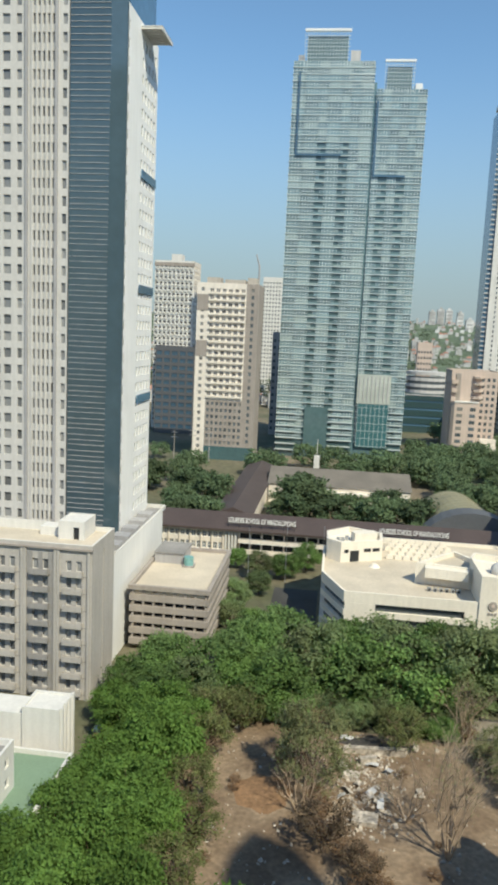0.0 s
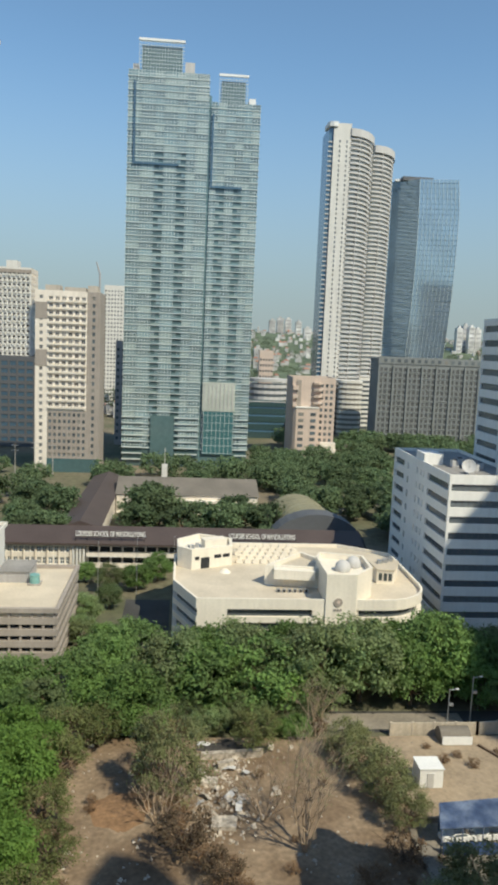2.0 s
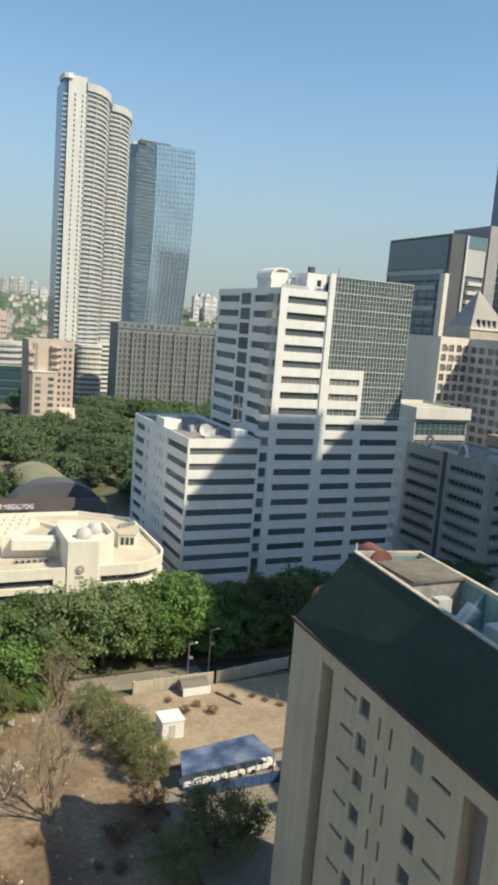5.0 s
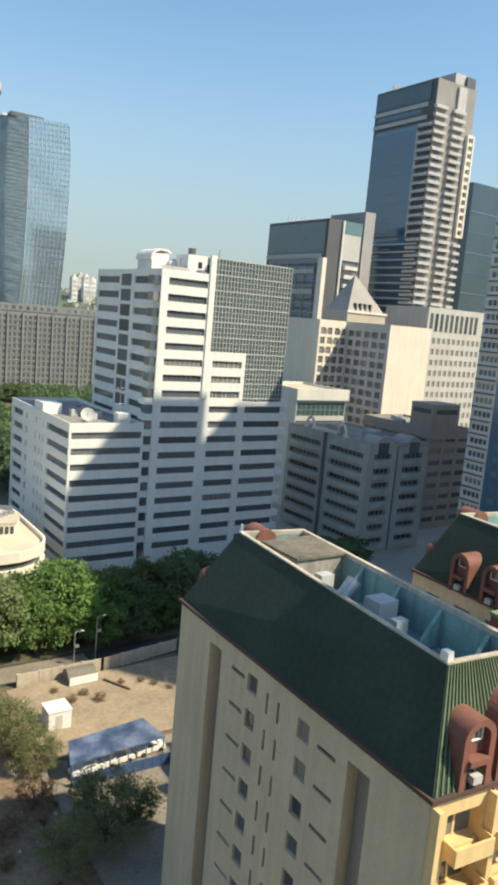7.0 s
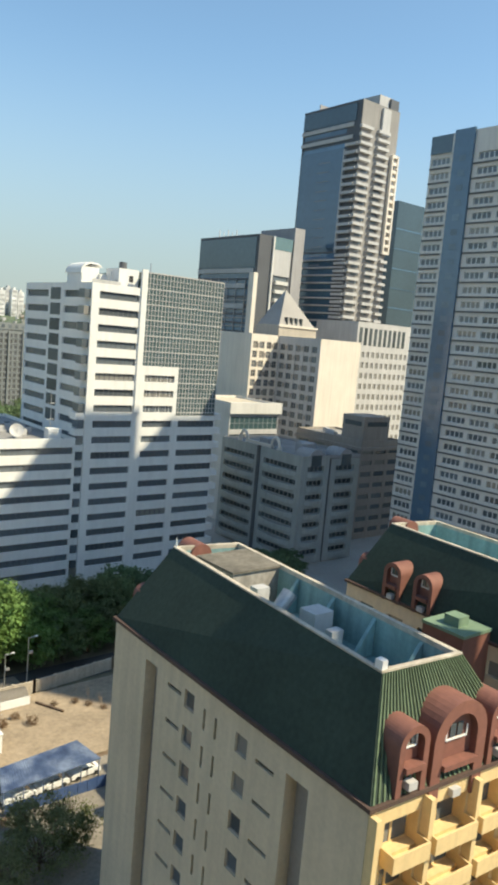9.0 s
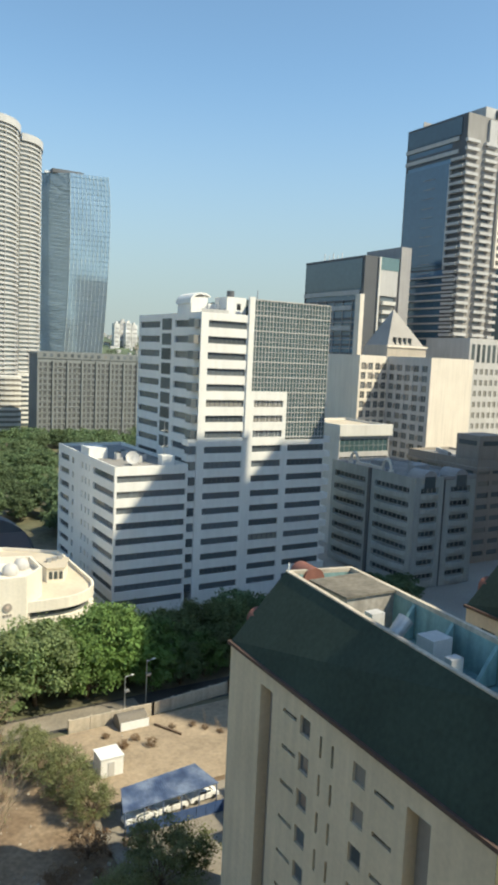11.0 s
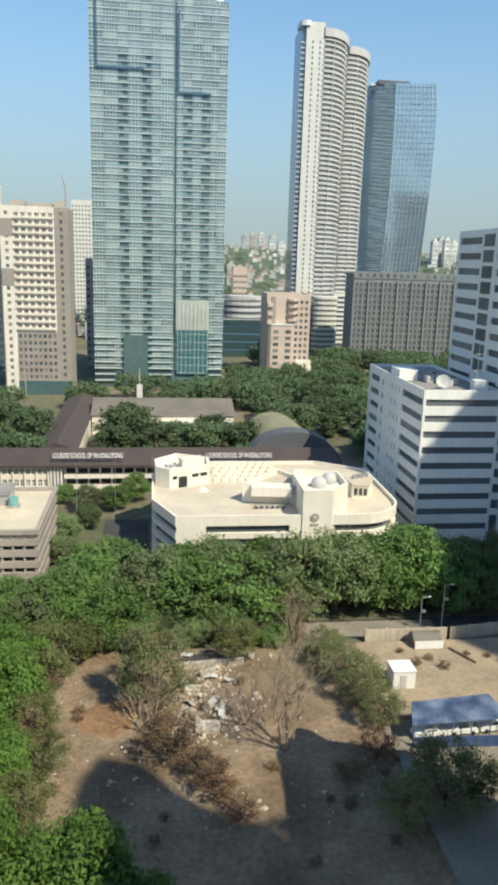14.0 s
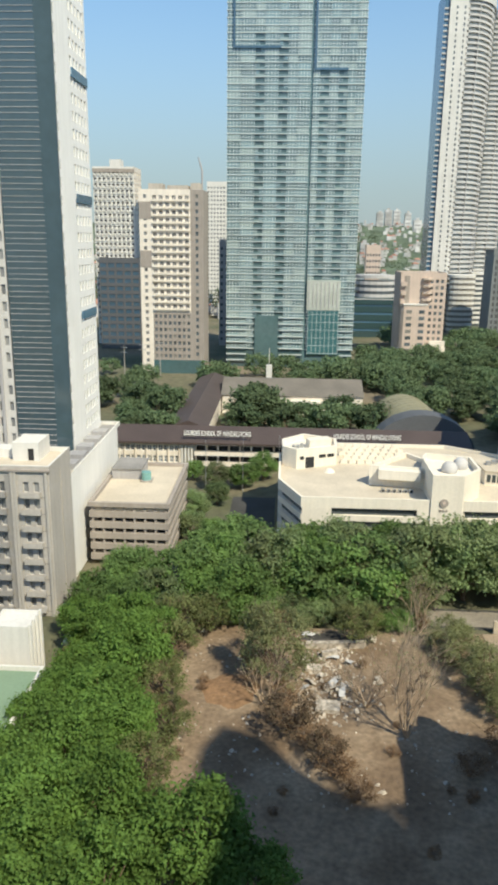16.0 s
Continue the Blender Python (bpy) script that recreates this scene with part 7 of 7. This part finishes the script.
thing("ash_patch", "low heap of dark burnt rubbish on the lot", "ash heap", data=mesh_of("ash_patch", [(8.5, 100.6, 0.75), *[(8.5 + (x - 8.5) * 0.6, 100.6 + (y - 100.6) * 0.6, 0.6) for x, y in bp], *[(x, y, 0.05) for x, y in bp]], [(0, 1 + k, 1 + (k + 1) % 20) for k in range(20)] + [(1 + k, 21 + k, 21 + (k + 1) % 20, 1 + (k + 1) % 20) for k in range(20)], M_ASHES, None, True))
for k in range(16):
    jk = thing("scrap_sheet", "bent pale scrap sheet lying in the debris", "scrap", pose(rr.gauss(7.6, 2.4), rr.uniform(86, 102), 0.55, rr.uniform(-25, 25), rr.uniform(-25, 25), rr.uniform(0, 180)), group="scrap sheets")
    w = rr.uniform(0.4, 1.0)
    part("sheet", mesh_of("sheet", [(-w, -0.4, 0), (0, -0.45, 0.14), (w, -0.35, 0), (-w, 0.4, 0.05), (0, 0.4, 0.2), (w, 0.45, 0.02), (-w, -0.4, -0.04), (0, -0.45, 0.1), (w, -0.35, -0.04), (-w, 0.4, 0.01), (0, 0.4, 0.16), (w, 0.45, -0.02)], [(0, 1, 4, 3), (1, 2, 5, 4), (6, 9, 10, 7), (7, 10, 11, 8), (0, 6, 7, 1), (1, 7, 8, 2), (3, 4, 10, 9), (4, 5, 11, 10), (0, 3, 9, 6), (2, 8, 11, 5)], M_RUBBLE if k % 3 else M_LGREY), jk)

op = [(-6.2 + 4.4 * math.cos(k * math.tau / 24) * (1 + 0.1 * math.sin(k * 1.3)), 86.8 + 4.6 * math.sin(k * math.tau / 24) * (1 + 0.1 * math.cos(k * 1.7))) for k in range(24)]
thing("soil_mound", "low spread of orange clay soil on the lot", "soil", data=mesh_of("soil_mound", [(-6.2, 86.8, 0.5), *[(-6.2 + (x + 6.2) * 0.6, 86.8 + (y - 86.8) * 0.6, 0.42) for x, y in op], *[(x, y, 0.0) for x, y in op]], [(0, 1 + k, 1 + (k + 1) % 24) for k in range(24)] + [(1 + k, 25 + k, 25 + (k + 1) % 24, 1 + (k + 1) % 24) for k in range(24)], M_ORANGE, None, True))

# ---- distance ----
CR = random.Random(5)


def rise(y):
    """Height of the far hillside."""
    t = min(1.0, max(0.0, (y - 900) / 2000))
    return 112 * t * t * (3 - 2 * t)


hv = [(-3600 + 8400 * i / 40, 880 + 3700 * j / 40, rise(880 + 3700 * j / 40) + (6 * noise.noise(Vector((i * 0.5, j * 0.5, 3))) if j else -1)) for j in range(41) for i in range(41)]
thing("ground_hill", "far wooded hillside in haze", "hill", kind="structure", data=mesh_of("ground_hill", hv, [(j * 41 + i, j * 41 + i + 1, j * 41 + i + 42, j * 41 + i + 41) for j in range(40) for i in range(40)], M_FARWOOD, None, True))
cm = KINDS["far"][0][0]
co = [tuple(v.co) for v in cm.vertices]
fa = [tuple(p.vertices) for p in cm.polygons]
wv, wf = [], []
for k in range(700):
    y = 560 + 1700 * CR.random() ** 1.5
    x = CR.uniform(-0.45, 1.35) * y * 0.8
    s = CR.uniform(1.0, 1.9) * (1 + y / 2500)
    a = CR.uniform(0, math.tau)
    b = len(wv)
    c_, n_ = math.cos(a) * s, math.sin(a) * s
    keep = 1600 if y < 1000 else 800
    wv += [(x + px * c_ - py * n_, y + px * n_ + py * c_, 6 * s + pz * s + rise(y)) for px, py, pz in co[:keep]]
    wf += [tuple(b + i for i in q) for q in fa if max(q) < keep]
thing("distant_woods", "distant green tree belts between houses", "woods", kind="stuff", data=mesh_of("distant_woods", wv, wf, M_FARWOOD))
M_FARH = material("distant_house_paint", (0.47, 0.46, 0.45), 0.9, big=0.4, fine=0.35, big_scale=0.012, fine_scale=0.05)
M_FARR = material("distant_red_roof", (0.36, 0.19, 0.14), 0.9, big=0.3, fine=0.2, big_scale=0.02)
hs, rs = Geo(), Geo()
for k in range(3200):
    y = 560 + 3900 * CR.random() ** 1.5
    x = CR.uniform(-0.45, 1.4) * y * 0.8
    w, d, h = CR.uniform(8, 22), CR.uniform(8, 20), CR.uniform(4, 11) * (1 + (CR.random() < 0.05) * 1.6)
    z0 = rise(y) + 2
    w, d, h = w * 0.6, d * 0.6, h * 0.85
    hs.box(x, y, z0 - 8, x + w, y + d, z0 + h)
    h += z0
    if CR.random() < 0.45:
        b = len(rs.v)
        rs.v += [(x - 0.5, y - 0.5, h), (x + w + 0.5, y - 0.5, h), (x + w + 0.5, y + d + 0.5, h), (x - 0.5, y + d + 0.5, h), (x + w * 0.3, y + d / 2, h + 3), (x + w * 0.7, y + d / 2, h + 3)]
        rs.f += [(b, b + 1, b + 5, b + 4), (b + 1, b + 2, b + 5), (b + 2, b + 3, b + 4, b + 5), (b + 3, b, b + 4)]
thing("distant_houses", "sprawl of pale distant houses", "houses", kind="stuff", data=hs.mesh("distant_houses", M_FARH))
thing("distant_roofs", "reddish roofs of the distant houses", "roofs", kind="stuff", data=rs.mesh("distant_roofs", M_FARR))
for az, dist, w, h in ((6.6, 2600, 22, 100), (7.2, 2700, 24, 116), (7.8, 2650, 22, 112), (8.6, 2600, 20, 98), (5.6, 1500, 16, 60), (20.5, 2100, 16, 116), (20.95, 2150, 18, 126), (21.35, 2100, 16, 122), (21.8, 2120, 16, 112), (20.1, 1300, 14, 56), (4.6, 2300, 24, 70), (9.3, 2300, 22, 72), (-6.1, 1700, 30, 110)):
    x, y = dist * math.sin(radians(az)), dist * math.cos(radians(az))
    h = rise(dist) * 0.9 + h * 0.55
    t = thing("distant_tower", "pale distant apartment tower in haze", "tower", group="distant towers")
    boxpart("body", t, M_FARH, x - w / 2, y, 0, x + w / 2, y + 20, h)
    boxpart("roof_house", t, M_FARH, x - w / 5, y + 4, h, x + w / 5, y + 14, h + 6)
    for k in range(int(h / 12)):
        boxpart("window_strip", t, M_GREY, x - w / 2 + 2, y - 0.4, 6 + k * 12, x + w / 2 - 2, y, 10 + k * 12)

# ---- unseen neighbours that close the view and cast the wide shadows ----
hb = thing("neighbour_tower", "unseen beige tower with a slab added to cast shade", "tower")
part("body", Geo().prism([(78, -15), (102, -45), (122, -45), (100, -15)], 0, 120).mesh("body", M_BEIGE), hb)
# overhanging slab added only to shade the lot and spare the hotel front
part("roof_terrace", Geo().prism([(57.5, -45), (74.8, -45), (74.8, -26), (84, -25), (81, -19.5), (78.2, -15.5), (74.8, -15), (69.2, -10.3), (64.9, -4.9), (59.9, -3.2), (57.8, -7.5), (57.5, -15.5)], 116.5, 119.9).mesh("roof_terrace", M_BEIGE), hb)
nt2 = thing("neighbour_tower", "unseen grey tower shaped to cast the office shadow", "tower")
# unseen; outline shaped so its shadow fits the office and annex
part("body", Geo().prism([(143.5, 57.6), (142.1, 53.1), (139.6, 44.6), (135.6, -5), (165, -40), (320, -40), (320, 56.4), (169.7, 56.6), (166.3, 50.3), (160.4, 57.6)], 0, 170).mesh("body", M_LGREY), nt2)
boxpart("roof_house", nt2, M_LGREY, 190, 5, 170, 230, 30, 174)
ow = thing("own_building", "beige building that the view is taken from", "building")
boxpart("body", ow, M_BEIGE, -1, -26, 0, 14, -1.2, 57)
boxpart("parapet", ow, M_CREAM, -1, -26.3, 57, 14.3, -0.95, 57.9)
boxpart("tower_wing", ow, M_BEIGE, -26, -28, 0, -1.01, -2, 78)
